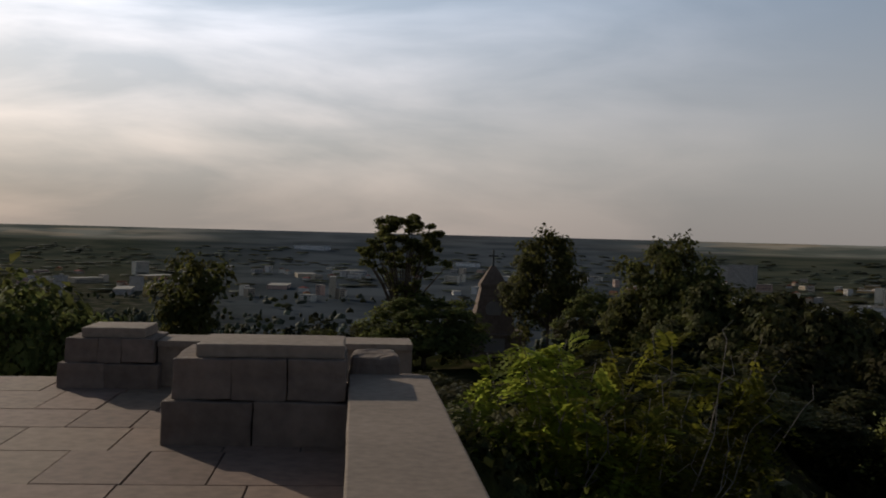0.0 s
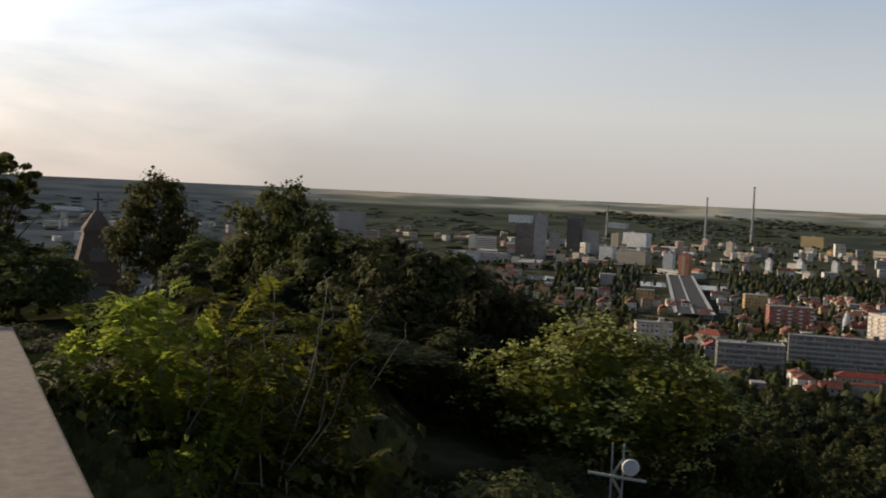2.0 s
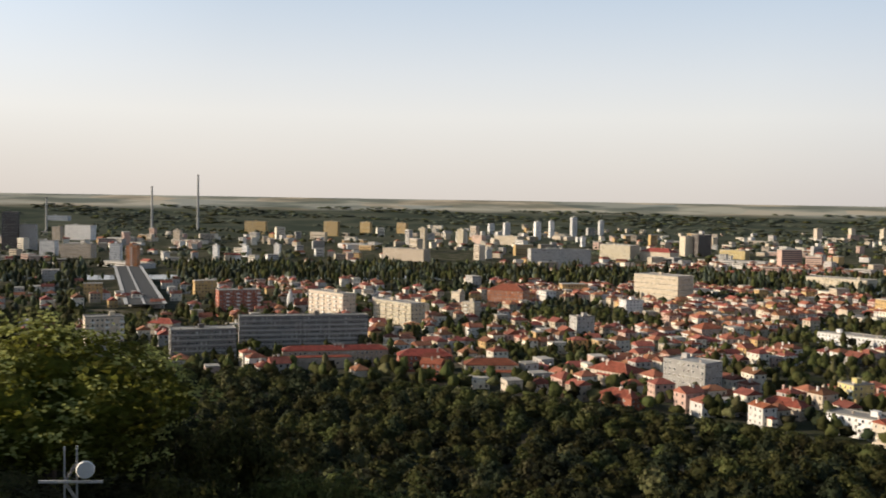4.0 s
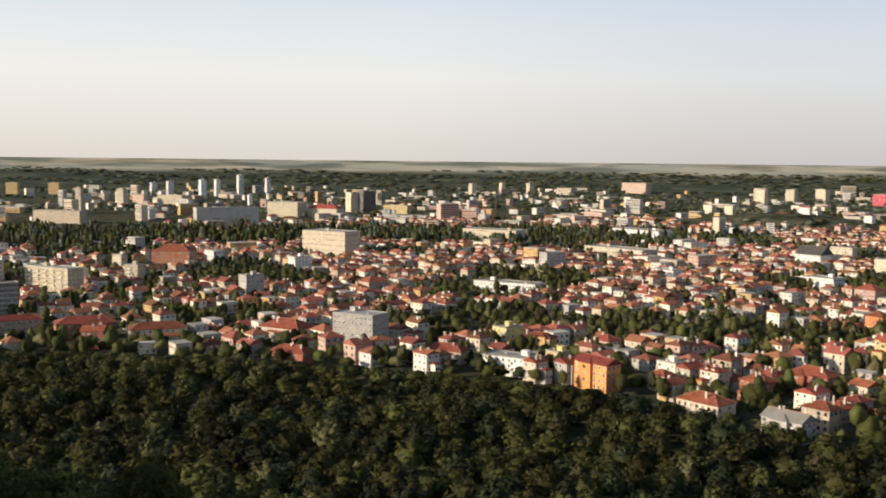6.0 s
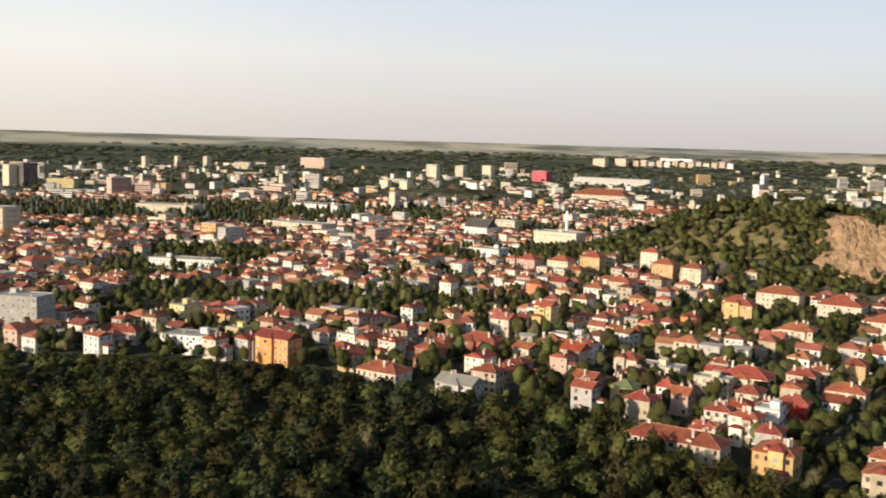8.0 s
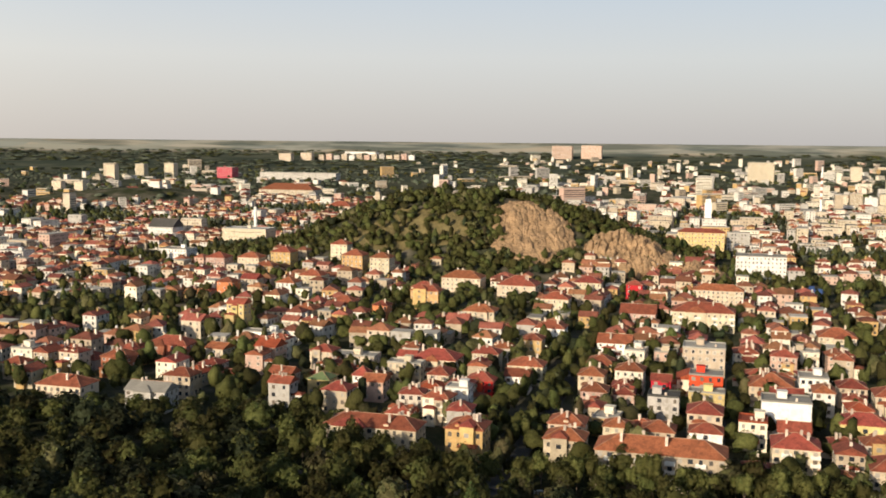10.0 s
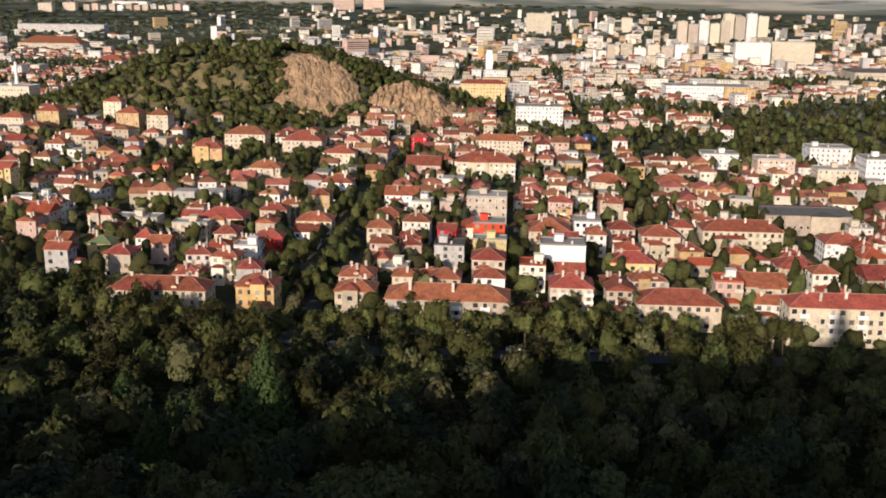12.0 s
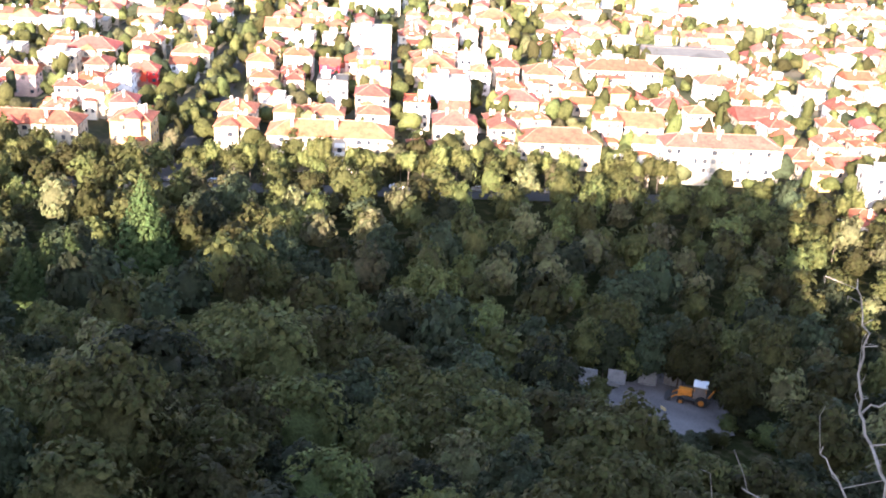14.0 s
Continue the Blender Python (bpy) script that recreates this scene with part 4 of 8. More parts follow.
def roof_geo(kind, w, d, h, pitch, over=0.45):
    """The roof's shell with eaves, and the caps along its ridge and hips."""
    g, caps = Geo(), Geo()
    x, y, t = w / 2 + over, d / 2 + over, 0.22
    lo, long_x = h - 0.05, w >= d
    rise = min(x, y) * pitch
    if kind == "hip":
        k = (x - y if long_x else y - x)
        a, b = ((-k, 0), (k, 0)) if long_x else ((0, -k), (0, k))
    elif kind == "gable":
        a, b = ((-x, 0), (x, 0)) if long_x else ((0, -y), (0, y))
    e = [(-x, -y), (x, -y), (x, y), (-x, y)]
    A, B = (*a, lo + t + rise), (*b, lo + t + rise)
    lowr, high = [(*p, lo) for p in e], [(*p, lo + t) for p in e]
    i = [*lowr, *high, A, B]
    if long_x:
        faces = [(4, 5, 9, 8), (6, 7, 8, 9), (5, 6, 9), (7, 4, 8)]
    else:
        faces = [(4, 5, 8), (5, 6, 9, 8), (6, 7, 9), (7, 4, 8, 9)]
    faces += [(3, 2, 1, 0), (0, 1, 5, 4), (1, 2, 6, 5), (2, 3, 7, 6), (3, 0, 4, 7)]
    g.solid(i, faces)
    up = Vector((0, 0, 0.03))
    caps.beam(Vector(A) + up, Vector(B) + up, 0.26)
    if kind == "hip":
        ends = (A, B, B, A) if long_x else (A, A, B, B)
        for p, q in zip(high, ends):
            caps.beam(Vector(p) + up, Vector(q) + up, 0.22)
    return g, caps, lo + t + rise


def wall_geo(w, d, h, storeys):
    """Plinth, storeys with string courses, and a cornice, in one body."""
    levels = [(-3.0, 0.06), (0.5, 0.06), (0.5, 0.0)]
    for k in range(1, storeys):
        z = 0.5 + (h - 0.5) * k / storeys
        levels += [(z - 0.1, 0.0), (z - 0.1, 0.04), (z + 0.06, 0.04), (z + 0.06, 0.0)]
    return Geo().loft(w, d, levels + [(h - 0.25, 0.0), (h - 0.25, 0.1), (h, 0.1)])


def balcony_mesh(mat):
    bm = bmesh.new()
    bmesh.ops.create_cube(bm, size=1)
    bmesh.ops.scale(bm, vec=(3.0, 1.2, 1.05), verts=bm.verts)
    bmesh.ops.translate(bm, vec=(0, -0.6, 0.525), verts=bm.verts)
    top = [f for f in bm.faces if f.normal.z > 0.9]
    bmesh.ops.inset_individual(bm, faces=top, thickness=0.1, depth=0)
    bmesh.ops.translate(bm, vec=(0, 0, -0.9), verts=top[0].verts)
    me = bpy.data.meshes.new("balcony")
    bm.to_mesh(me)
    bm.free()
    me.materials.append(M[mat])
    return me


BALCONY = {k: balcony_mesh(k) for k in ("frame", "cream", "white", "sand", "plaster", "grey", "concrete")}


def house(x, y, w, d, h, rot=GRID, roof="hip", wall="plaster", tiles="tiles", storeys=0, near=True, label="", balconies=0, pitch=0.5,
          chimneys=1, name="house", category="house", base=None, dormers=0, annex=False, blank=False):
    rnd = random.Random(int(x * 131 + y * 17))
    storeys = storeys or max(1, round(h / 3.1))
    z = land_at(x, y) if base is None else base
    root = thing(name, pose(x, y, z, 0, 0, rot), label or HOUSE_LABEL[roof], category, "houses of the town")
    part("wall", wall_geo(w, d, h, storeys).mesh("wall", [wall]), root)
    if roof == "flat":
        g = Geo().loft(w, d, [(h, 0.1), (h + 0.65, 0.1), (h + 0.65, -0.2), (h + 0.15, -0.2)])
        part("roof", g.mesh("roof", [tiles if tiles != "tiles" else "flat"]), root)
        hut = Geo().loft(3.2, 3.2, [(h + 0.15, 0), (h + 2.4, 0), (h + 2.4, 0.2), (h + 2.6, 0.2)])
        part("stair_hut", hut.mesh("stair_hut", [wall]), root, m=Matrix.Translation((rnd.uniform(-0.3, 0.3) * w, rnd.uniform(0, 0.3) * d, 0)))
        top = h + 0.2
    else:
        g, caps, top = roof_geo(roof, w, d, h, pitch)
        part("roof", g.mesh("roof", [tiles]), root)
        tagged(part("ridge_cap", caps.mesh("ridge_cap", ["cap"]), root), kind="stuff")
        if roof == "gable":
            a = min(w, d) / 2
            g = Geo()
            if w >= d:
                for s in (-1, 1):
                    g.solid([(s * w / 2, -d / 2, h), (s * w / 2, d / 2, h), (s * w / 2, 0, h + a * pitch), (s * (w / 2 - 0.2), -d / 2, h), (s * (w / 2 - 0.2), d / 2, h),
                             (s * (w / 2 - 0.2), 0, h + a * pitch)], [(0, 1, 2), (5, 4, 3), (0, 3, 4, 1), (1, 4, 5, 2), (2, 5, 3, 0)])
            else:
                for s in (-1, 1):
                    g.solid([(-w / 2, s * d / 2, h), (w / 2, s * d / 2, h), (0, s * d / 2, h + a * pitch), (-w / 2, s * (d / 2 - 0.2), h), (w / 2, s * (d / 2 - 0.2), h),
                             (0, s * (d / 2 - 0.2), h + a * pitch)], [(0, 1, 2), (5, 4, 3), (0, 3, 4, 1), (1, 4, 5, 2), (2, 5, 3, 0)])
            part("gable_wall", g.mesh("gable_wall", [wall]), root)
    for k in range(chimneys):
        cx, cy = rnd.uniform(-0.36, 0.36) * w, rnd.uniform(-0.3, 0.3) * d
        g = Geo().loft(0.8, 0.6, [(h, 0), (top + 0.75, 0), (top + 0.75, 0.09), (top + 0.87, 0.09), (top + 0.87, -0.1), (top + 1.05, -0.1)])
        part("chimney", g.mesh("chimney", ["chimney"]), root, m=Matrix.Translation((cx, cy, 0)))
    for k in range(dormers):
        cx = w * ((k + 0.5) / dormers - 0.5) * 0.7
        for s in (-1, 1):
            g = Geo().box(-0.8, -0.9, h, 0.8, 0.9, h + 1.35).solid([(-1, -1, h + 1.3), (1, -1, h + 1.3), (1, 1, h + 1.3), (-1, 1, h + 1.3), (0, -1, h + 1.9), (0, 1, h + 1.9)],
                                                              [(0, 1, 4), (2, 3, 5), (0, 4, 5, 3), (1, 2, 5, 4), (3, 2, 1, 0)], 1)
            part("dormer", g.mesh("dormer", [wall, tiles]), root, m=Matrix.Translation((cx, s * (d / 2 - 1.3), 0)))
    far = math.hypot(x, y)
    if roof != "flat" and far < 640 and rnd.random() < 0.6:       # a bay with its own roof, towards the hill or along the street
        turn = 0 if abs((rot - math.degrees(math.atan2(-x, y))) % 180 - 90) > 45 else 90
        side = (w, d) if turn == 0 else (d, w)
        bw, bd, bh = side[0] * rnd.uniform(0.3, 0.5), min(side) * 0.5 + rnd.uniform(0.9, 1.8), h * rnd.choice((0.72, 0.96, 1.0, 1.12))
        q = pose(0, 0, 0, 0, 0, turn) @ Matrix.Translation((side[0] * rnd.uniform(-0.24, 0.24), 0, 0))
        bay = part("bay", Geo().box(-bw / 2, -side[1] / 2 - bd + min(side) * 0.5, -3, bw / 2, -0.2, bh).mesh("bay", [wall]), root, m=q)
        g, caps, _ = roof_geo("hip", bw, side[1] / 2 + bd - min(side) * 0.5, bh, pitch, 0.3)
        mid = -(side[1] / 2 + bd - min(side) * 0.5) / 2
        part("bay_roof", g.moved(Matrix.Translation((0, mid, 0))).mesh("bay_roof", [tiles]), bay)
        for k in range(1, storeys):
            part("window", WINDOW, bay, m=Matrix.Translation((0, -side[1] / 2 - bd + min(side) * 0.5 - 0.002, 0.6 + k * (bh - 0.6) / storeys + 0.5)) @ Matrix.Diagonal((min(1.6, bw * 0.6), 1, 1.4, 1)))
    annex = annex or (roof != "flat" and far < 640 and rnd.random() < 0.35)
    if annex:
        aw, ad, ah = w * rnd.uniform(0.35, 0.6), rnd.uniform(3.0, 5.0), h * rnd.uniform(0.4, 0.7)
        s = rnd.choice((-1, 1))
        m = Matrix.Translation((rnd.uniform(-0.2, 0.2) * w, s * (d / 2 + ad / 2 - 0.1), 0))
        wing = part("annex", Geo().loft(aw, ad, [(-3, 0), (ah, 0)]).mesh("annex", [wall]), root, m=m)
        g, caps, _ = roof_geo("hip", aw, ad, ah, 0.4, 0.25)
        part("annex_roof", g.mesh("annex_roof", [tiles]), wing)
        for k in (-0.25, 0.25):
            part("window", WINDOW, wing, m=pose(0, 0, 0, 0, 0, 0 if s < 0 else 180) @ Matrix.Translation((k * aw, -ad / 2 - 0.002, ah * 0.4)) @ Matrix.Diagonal((1.1, 1, 1.2, 1)))
    step = (h - 0.6) / storeys
    bays = (max(1, int(w / 2.7)), max(1, int(d / 2.9)))
    rest = Geo()
    eye = Vector((-x, -y, 0))
    for turn, length, out, b in ((0, w, d / 2, 0), (90, d, w / 2, 1), (180, w, d / 2, 0), (270, d, w / 2, 1)):
        n, q = bays[b], pose(0, 0, 0, 0, 0, turn)
        seen = (pose(0, 0, 0, 0, 0, rot + turn) @ Vector((0, -1, 0))).dot(eye.normalized()) > 0.12
        for s in range(storeys):
            z0, tall = 0.6 + s * step + step * 0.28, min(1.5, step * 0.52)
            for k in range(n):
                px = length * ((k + 0.5) / n - 0.5)
                if rnd.random() < 0.08 or (blank and seen and b == 0):
                    continue
                if near and seen:
                    part("window", WINDOW, root, m=q @ Matrix.Translation((px, -out - 0.002, z0)) @ Matrix.Diagonal((rnd.choice((1.1, 1.3, 1.5)), 1, tall, 1)))
                else:
                    rest.join(Geo().face([(px - 0.62, -out - 0.045, z0), (px + 0.62, -out - 0.045, z0), (px + 0.62, -out - 0.045, z0 + tall), (px - 0.62, -out - 0.045, z0 + tall)], 0)
                              .face([(px - 0.5, -out - 0.055, z0 + 0.1), (px + 0.5, -out - 0.055, z0 + 0.1), (px + 0.5, -out - 0.055, z0 + tall - 0.1), (px - 0.5, -out - 0.055, z0 + tall - 0.1)], 1), q)
            if balconies == 3 and b == 0 and seen:
                g = Geo().box(-length / 2 + 0.4, -out - 1.1, 0, length / 2 - 0.4, -out, 0.18).box(-length / 2 + 0.4, -out - 1.1, 0.18, length / 2 - 0.4, -out - 0.98, 1.0)
                part("balcony", g.mesh("balcony", ["grey"]), root, "long pale balcony band", m=q @ Matrix.Translation((0, 0, 0.55 + s * step)))
            elif balconies and b == 0 and s and seen:
                for k in range(n):
                    if k % 3 == balconies % 3:
                        px = length * ((k + 0.5) / n - 0.5)
                        part("balcony", BALCONY["frame" if balconies == 1 or wall not in BALCONY else wall], root, m=q @ Matrix.Translation((px, -out, 0.6 + s * step - 0.1)))
    if rest.f:
        tagged(part("glazing", rest.mesh("glazing", ["frame", "glass"]), root), kind="stuff")
    TAKEN.append((x, y, 0.5 * math.hypot(w, d)))
    return root


HOUSE_LABEL = {"hip": "plastered town house with a red tiled hip roof", "gable": "plastered town house with a red tiled gable roof",
               "flat": "plastered apartment house with a flat roof"}
TAKEN = []

# ---- buildings that stand out, from the hill's foot outwards ----
# pale wall darkened to sand to put in the shade on it
house(262.7, -141.8, 37.2, 12.7, 11, roof="hip", wall="sand", storeys=4, chimneys=4, balconies=1, label="long weathered apartment house, wall toned down for shade, with red tiled roof behind thin trees")
house(241.2, -187.0, 10.1, 8.1, 5.5, roof="hip", wall="cream", chimneys=2, label="cream plastered house with a red tiled hip roof")
house(235.1, -208.1, 25.4, 12.7, 8.5, roof="hip", wall="cream", chimneys=3, label="long cream house with a broad red hip roof")
house(300.3, -94.1, 12.0, 11.0, 11, roof="hip", wall="ochre", dormers=2, chimneys=4, label="ochre town house with a steep red hip roof", storeys=3)
house(200.6, -243.7, 36.4, 10.9, 12, roof="hip", wall="cream", storeys=4, chimneys=5, balconies=1, label="long cream apartment house with balconies and red roof")
house(292.9, -124.4, 12.7, 10.2, 7.5, roof="hip", wall="sand", chimneys=3, label="sand plastered house with a red tiled hip roof")
house(196.3, -258.8, 9.4, 8.5, 8, roof="gable", wall="white", label="white plastered house with a tiled gable roof")
house(266.1, -189.6, 13.9, 12.5, 8, roof="hip", wall="cream", chimneys=3, balconies=1, label="cream plastered house with a red tiled hip roof and balconies")
house(318.5, -68.0, 31.0, 11.0, 8.5, roof="hip", wall="cream", chimneys=5, dormers=2, label="long cream house with a wide red hip roof")
house(304.3, -129.9, 11.7, 10.5, 9, roof="hip", wall="sand", chimneys=3, dormers=1, label="sand plastered house with a red tiled hip roof")
house(292.0, -156.5, 10.4, 9.4, 8, roof="hip", wall="cream", chimneys=1, label="cream plastered house with a red tiled hip roof")
house(299.5, -145.5, 8.8, 7.9, 8, roof="hip", wall="cream", chimneys=1, label="cream plastered house with a red tiled hip roof")
house(292.3, -174.0, 10.6, 8.4, 6, roof="hip", wall="white", chimneys=0, label="white plastered house with a red tiled hip roof")
house(301.8, -179.0, 11.5, 11.5, 10, roof="hip", wall="cream", chimneys=1, label="cream plastered house with a red tiled hip roof")
house(245.1, -253.0, 15.5, 12.4, 6, roof="gable", wall="cream", chimneys=2, label="cream plastered house with a tiled gable roof")
house(327.5, -148.8, 9.1, 9.1, 7, roof="hip", wall="cream", chimneys=2, label="cream plastered house with a red tiled hip roof")
house(282.5, -227.4, 15.8, 11.1, 8, roof="hip", wall="yellow", chimneys=2, storeys=2, label="yellow town house with a red hip roof")
house(297.9, -207.8, 16.2, 11.3, 13, roof="flat", wall="white", chimneys=2, label="big blank white gable wall apartment house", storeys=4, blank=True)
house(274.6, -240.5, 11.9, 8.3, 6.5, roof="hip", wall="cream", dormers=2, chimneys=2, label="cream plastered house with a red tiled hip roof")
house(260.9, -256.0, 8.5, 7.6, 6, roof="hip", wall="orange", chimneys=1, label="small orange house with a red roof")
house(354.6, -107.6, 8.6, 7.7, 10, roof="flat", wall="white", chimneys=0, label="white cube house with a grey roof")
house(328.9, -178.0, 11.1, 10.0, 9, roof="flat", wall="grey", tiles="felt", chimneys=1, label="grey plastered house with a flat roof")
house(230.3, -296.3, 15.5, 13.9, 7, roof="gable", wall="sand", chimneys=1, label="sand plastered house with a tiled gable roof")
house(342.3, -156.7, 9.5, 9.5, 9, roof="hip", wall="pink", chimneys=2, label="pink plastered house with a red tiled hip roof")
house(254.7, -279.5, 13.6, 10.9, 7, roof="hip", wall="cream", chimneys=2, label="cream plastered house with a red tiled hip roof")
house(329.3, -195.7, 12.9, 7.7, 9, roof="flat", wall="yellow", chimneys=0, label="yellow terraced apartment house with a flat roof")
house(386.1, 2.1, 16.4, 9.9, 8, roof="gable", wall="grey", tiles="flat", chimneys=3, label="grey house with a rounded metal roof")
house(380.2, -81.6, 8.3, 8.3, 8, roof="gable", wall="pink", chimneys=2, label="pink plastered house with a tiled gable roof")
house(372.5, -122.2, 11.0, 9.9, 8, roof="hip", wall="red", chimneys=2, label="red plastered house with a red tiled hip roof")
house(393.1, -62.7, 8.9, 8.9, 7, roof="hip", wall="yellow", tiles="green", chimneys=1, label="yellow house with a green roof")
house(390.6, -78.4, 6.4, 6.4, 8, roof="hip", wall="white", chimneys=0, pitch=0.9, label="white plastered house with a red tiled hip roof")
house(351.0, -188.6, 7.5, 6.7, 9, roof="gable", wall="red", chimneys=1, label="red plastered house with a tiled gable roof")
house(343.9, -204.0, 12.5, 10.5, 12, roof="flat", wall="red", chimneys=0, label="bright red apartment house with a flat roof")
house(403.8, -9.4, 11.4, 9.1, 9, roof="hip", wall="cream", chimneys=3, label="cream plastered house with a red tiled hip roof")
house(379.4, -139.9, 9.7, 8.8, 7, roof="gable", wall="white", label="white plastered house with a tiled gable roof")
house(309.7, -262.6, 15.0, 12.0, 8.5, roof="hip", wall="cream", chimneys=2, label="cream plastered house with a red tiled hip roof")
house(370.4, -168.2, 10.2, 10.2, 8, roof="hip", wall="cream", chimneys=2, label="cream plastered house with a red tiled hip roof")
house(338.2, -228.8, 16.4, 14.8, 8, roof="hip", wall="cream", chimneys=3, label="cream plastered house with a red tiled hip roof")
house(407.6, 33.3, 19.5, 11.7, 7, roof="hip", wall="cream", chimneys=3, label="cream plastered house with a red tiled hip roof")
house(403.9, -99.5, 14.3, 7.2, 9, roof="flat", wall="cream", tiles="tiles", chimneys=1, label="cream plastered house with a flat roof")
house(327.3, -257.1, 10.4, 10.4, 8, roof="hip", wall="cream", chimneys=1, label="cream plastered house with a red tiled hip roof")
house(337.6, -247.3, 10.8, 10.8, 10, roof="flat", wall="white", chimneys=0, label="white plastered house with a flat roof")
house(298.0, -294.2, 31.6, 12.6, 10, roof="hip", wall="cream", chimneys=4, balconies=2, storeys=3, label="long weathered cream apartment house with balconies")
house(270.9, -321.4, 15.5, 12.4, 8, roof="hip", wall="white", balconies=1, chimneys=3, label="white plastered house with a red tiled hip roof and balconies")
house(393.3, -148.9, 14.7, 10.3, 8, roof="hip", wall="cream", chimneys=2, label="cream plastered house with a red tiled hip roof")
house(411.0, -114.9, 19.1, 13.4, 9, roof="hip", wall="cream", chimneys=3, storeys=3, label="cream plastered house with a red tiled hip roof")
house(391.2, -181.7, 10.9, 10.9, 8, roof="hip", wall="ochre", near=False, chimneys=1, label="ochre plastered house with a red tiled hip roof")
house(411.1, -137.2, 11.4, 9.1, 10, roof="hip", wall="cream", near=False, chimneys=2, label="cream plastered house with a red tiled hip roof")
house(433.1, -84.2, 19.1, 9.5, 7, roof="flat", wall="cream", near=False, chimneys=0, label="cream plastered house with a flat roof")
house(441.4, -71.4, 10.3, 9.2, 8, roof="hip", wall="cream", near=False, chimneys=2, label="cream plastered house with a red tiled hip roof")
house(450.0, 15.0, 12.7, 10.2, 8, roof="hip", wall="brick", near=False, chimneys=2, label="brick red plastered house with a red tiled hip roof")
house(387.9, -228.6, 17.7, 14.2, 13, roof="flat", wall="sand", near=False, chimneys=1, label="sand plastered apartment house with a flat roof")
house(443.2, 83.4, 19.0, 9.5, 12, roof="gable", wall="orange", near=False, chimneys=1, storeys=4, label="apartment house with a bright orange gable wall")
house(451.4, 56.1, 8.9, 8.0, 7, roof="hip", wall="cream", near=False, chimneys=1, label="cream plastered house with a red tiled hip roof")
house(429.0, -206.1, 15.5, 12.4, 8.1, roof="gable", wall="white", near=False, chimneys=1, label="white plastered house with a tiled gable roof")
house(316.2, -348.3, 36.8, 22.1, 9, roof="gable", wall="sand", near=False, tiles="felt", pitch=0.12, chimneys=0, storeys=1, label="large tan hall with a dark low-pitched roof", name="hall", category="hall")
house(473.1, -7.1, 20.0, 12.0, 8, roof="hip", wall="brick", near=False, chimneys=3, label="brick red plastered house with a red tiled hip roof")
house(458.6, 127.0, 24.2, 12.1, 9, rot=-101, roof="flat", wall="white", near=False, chimneys=1, balconies=1, label="white plastered house with a flat roof and balconies")
house(471.9, 107.8, 9.0, 8.1, 10, roof="flat", wall="yellow", near=False, balconies=1, label="yellow plastered house with a flat roof and balconies")
house(465.3, -188.4, 14.8, 11.9, 9.3, roof="hip", wall="white", near=False, chimneys=2, label="white plastered house with a red tiled hip roof")
house(496.5, -50.3, 18.4, 7.3, 7.1, roof="flat", wall="white", near=False, chimneys=0, label="white plastered house with a flat roof")
house(443.4, 234.8, 21.0, 10.5, 6, rot=-101, roof="hip", wall="brick", near=False, chimneys=3, label="brick red plastered house with a red tiled hip roof")
house(477.3, 165.8, 21.3, 10.7, 6, rot=-101, roof="hip", wall="cream", near=False, label="cream plastered house with a red tiled hip roof")
house(519.1, -169.2, 17.0, 11.9, 9.6, roof="hip", wall="cream", near=False, chimneys=3, label="cream plastered house with a red tiled hip roof")
house(417.8, -318.0, 17.4, 13.9, 8.1, roof="hip", wall="cream", near=False, chimneys=1, label="cream plastered house with a red tiled hip roof")
house(528.4, -41.1, 9.5, 8.6, 16.4, roof="gable", wall="yellow", near=False, chimneys=1, storeys=5, label="tall narrow yellow apartment house")
house(495.0, -251.1, 18.7, 15.0, 9.6, roof="gable", wall="pink", near=False, chimneys=1, label="pink plastered house with a tiled gable roof")
house(548.8, -121.1, 8.5, 8.5, 9.6, roof="hip", wall="orange", near=False, chimneys=1, label="orange plastered house with a red tiled hip roof")
house(403.8, -348.0, 15.5, 12.4, 8.1, roof="hip", wall="cream", near=False, chimneys=1, label="cream plastered house with a red tiled hip roof")
house(513.0, 127.1, 15.4, 9.2, 9, rot=-101, roof="hip", wall="ochre", near=False, chimneys=1, label="ochre plastered house with a red tiled hip roof")
house(552.4, -78.9, 13.0, 10.4, 8.4, roof="hip", wall="cream", near=False, chimneys=2, label="cream plastered house with a red tiled hip roof")
house(523.8, 93.9, 10.8, 9.7, 8, roof="hip", wall="cream", near=False, chimneys=1, label="cream plastered house with a red tiled hip roof")
house(485.5, -285.0, 32.3, 16.1, 10.6, roof="hip", wall="cream", near=False, chimneys=3, balconies=1, label="cream plastered house with a red tiled hip roof and balconies")
house(548.6, -225.0, 16.0, 12.9, 10.0, roof="hip", wall="cream", near=False, chimneys=2, label="cream plastered house with a red tiled hip roof")
house(382.0, -375.5, 9.5, 9.5, 9, roof="hip", wall="pink", near=False, chimneys=1, label="pink plastered house with a red tiled hip roof")
house(515.7, 145.0, 10.5, 13.1, 13, roof="flat", wall="yellow", near=False, chimneys=1, balconies=2, label="yellow plastered house with a flat roof and balconies")
house(491.3, 219.5, 25.5, 15.3, 19, rot=-101, roof="flat", wall="grey", near=False, tiles="concrete", chimneys=2, storeys=6, label="tall unfinished apartment house with bare concrete floors")
house(579.5, -105.5, 14.3, 11.4, 7.6, roof="hip", wall="sand", near=False, label="sand plastered house with a red tiled hip roof")
house(587.4, -157.0, 17.3, 10.3, 11.2, roof="hip", wall="ochre", near=False, chimneys=1, label="ochre plastered house with a red tiled hip roof")
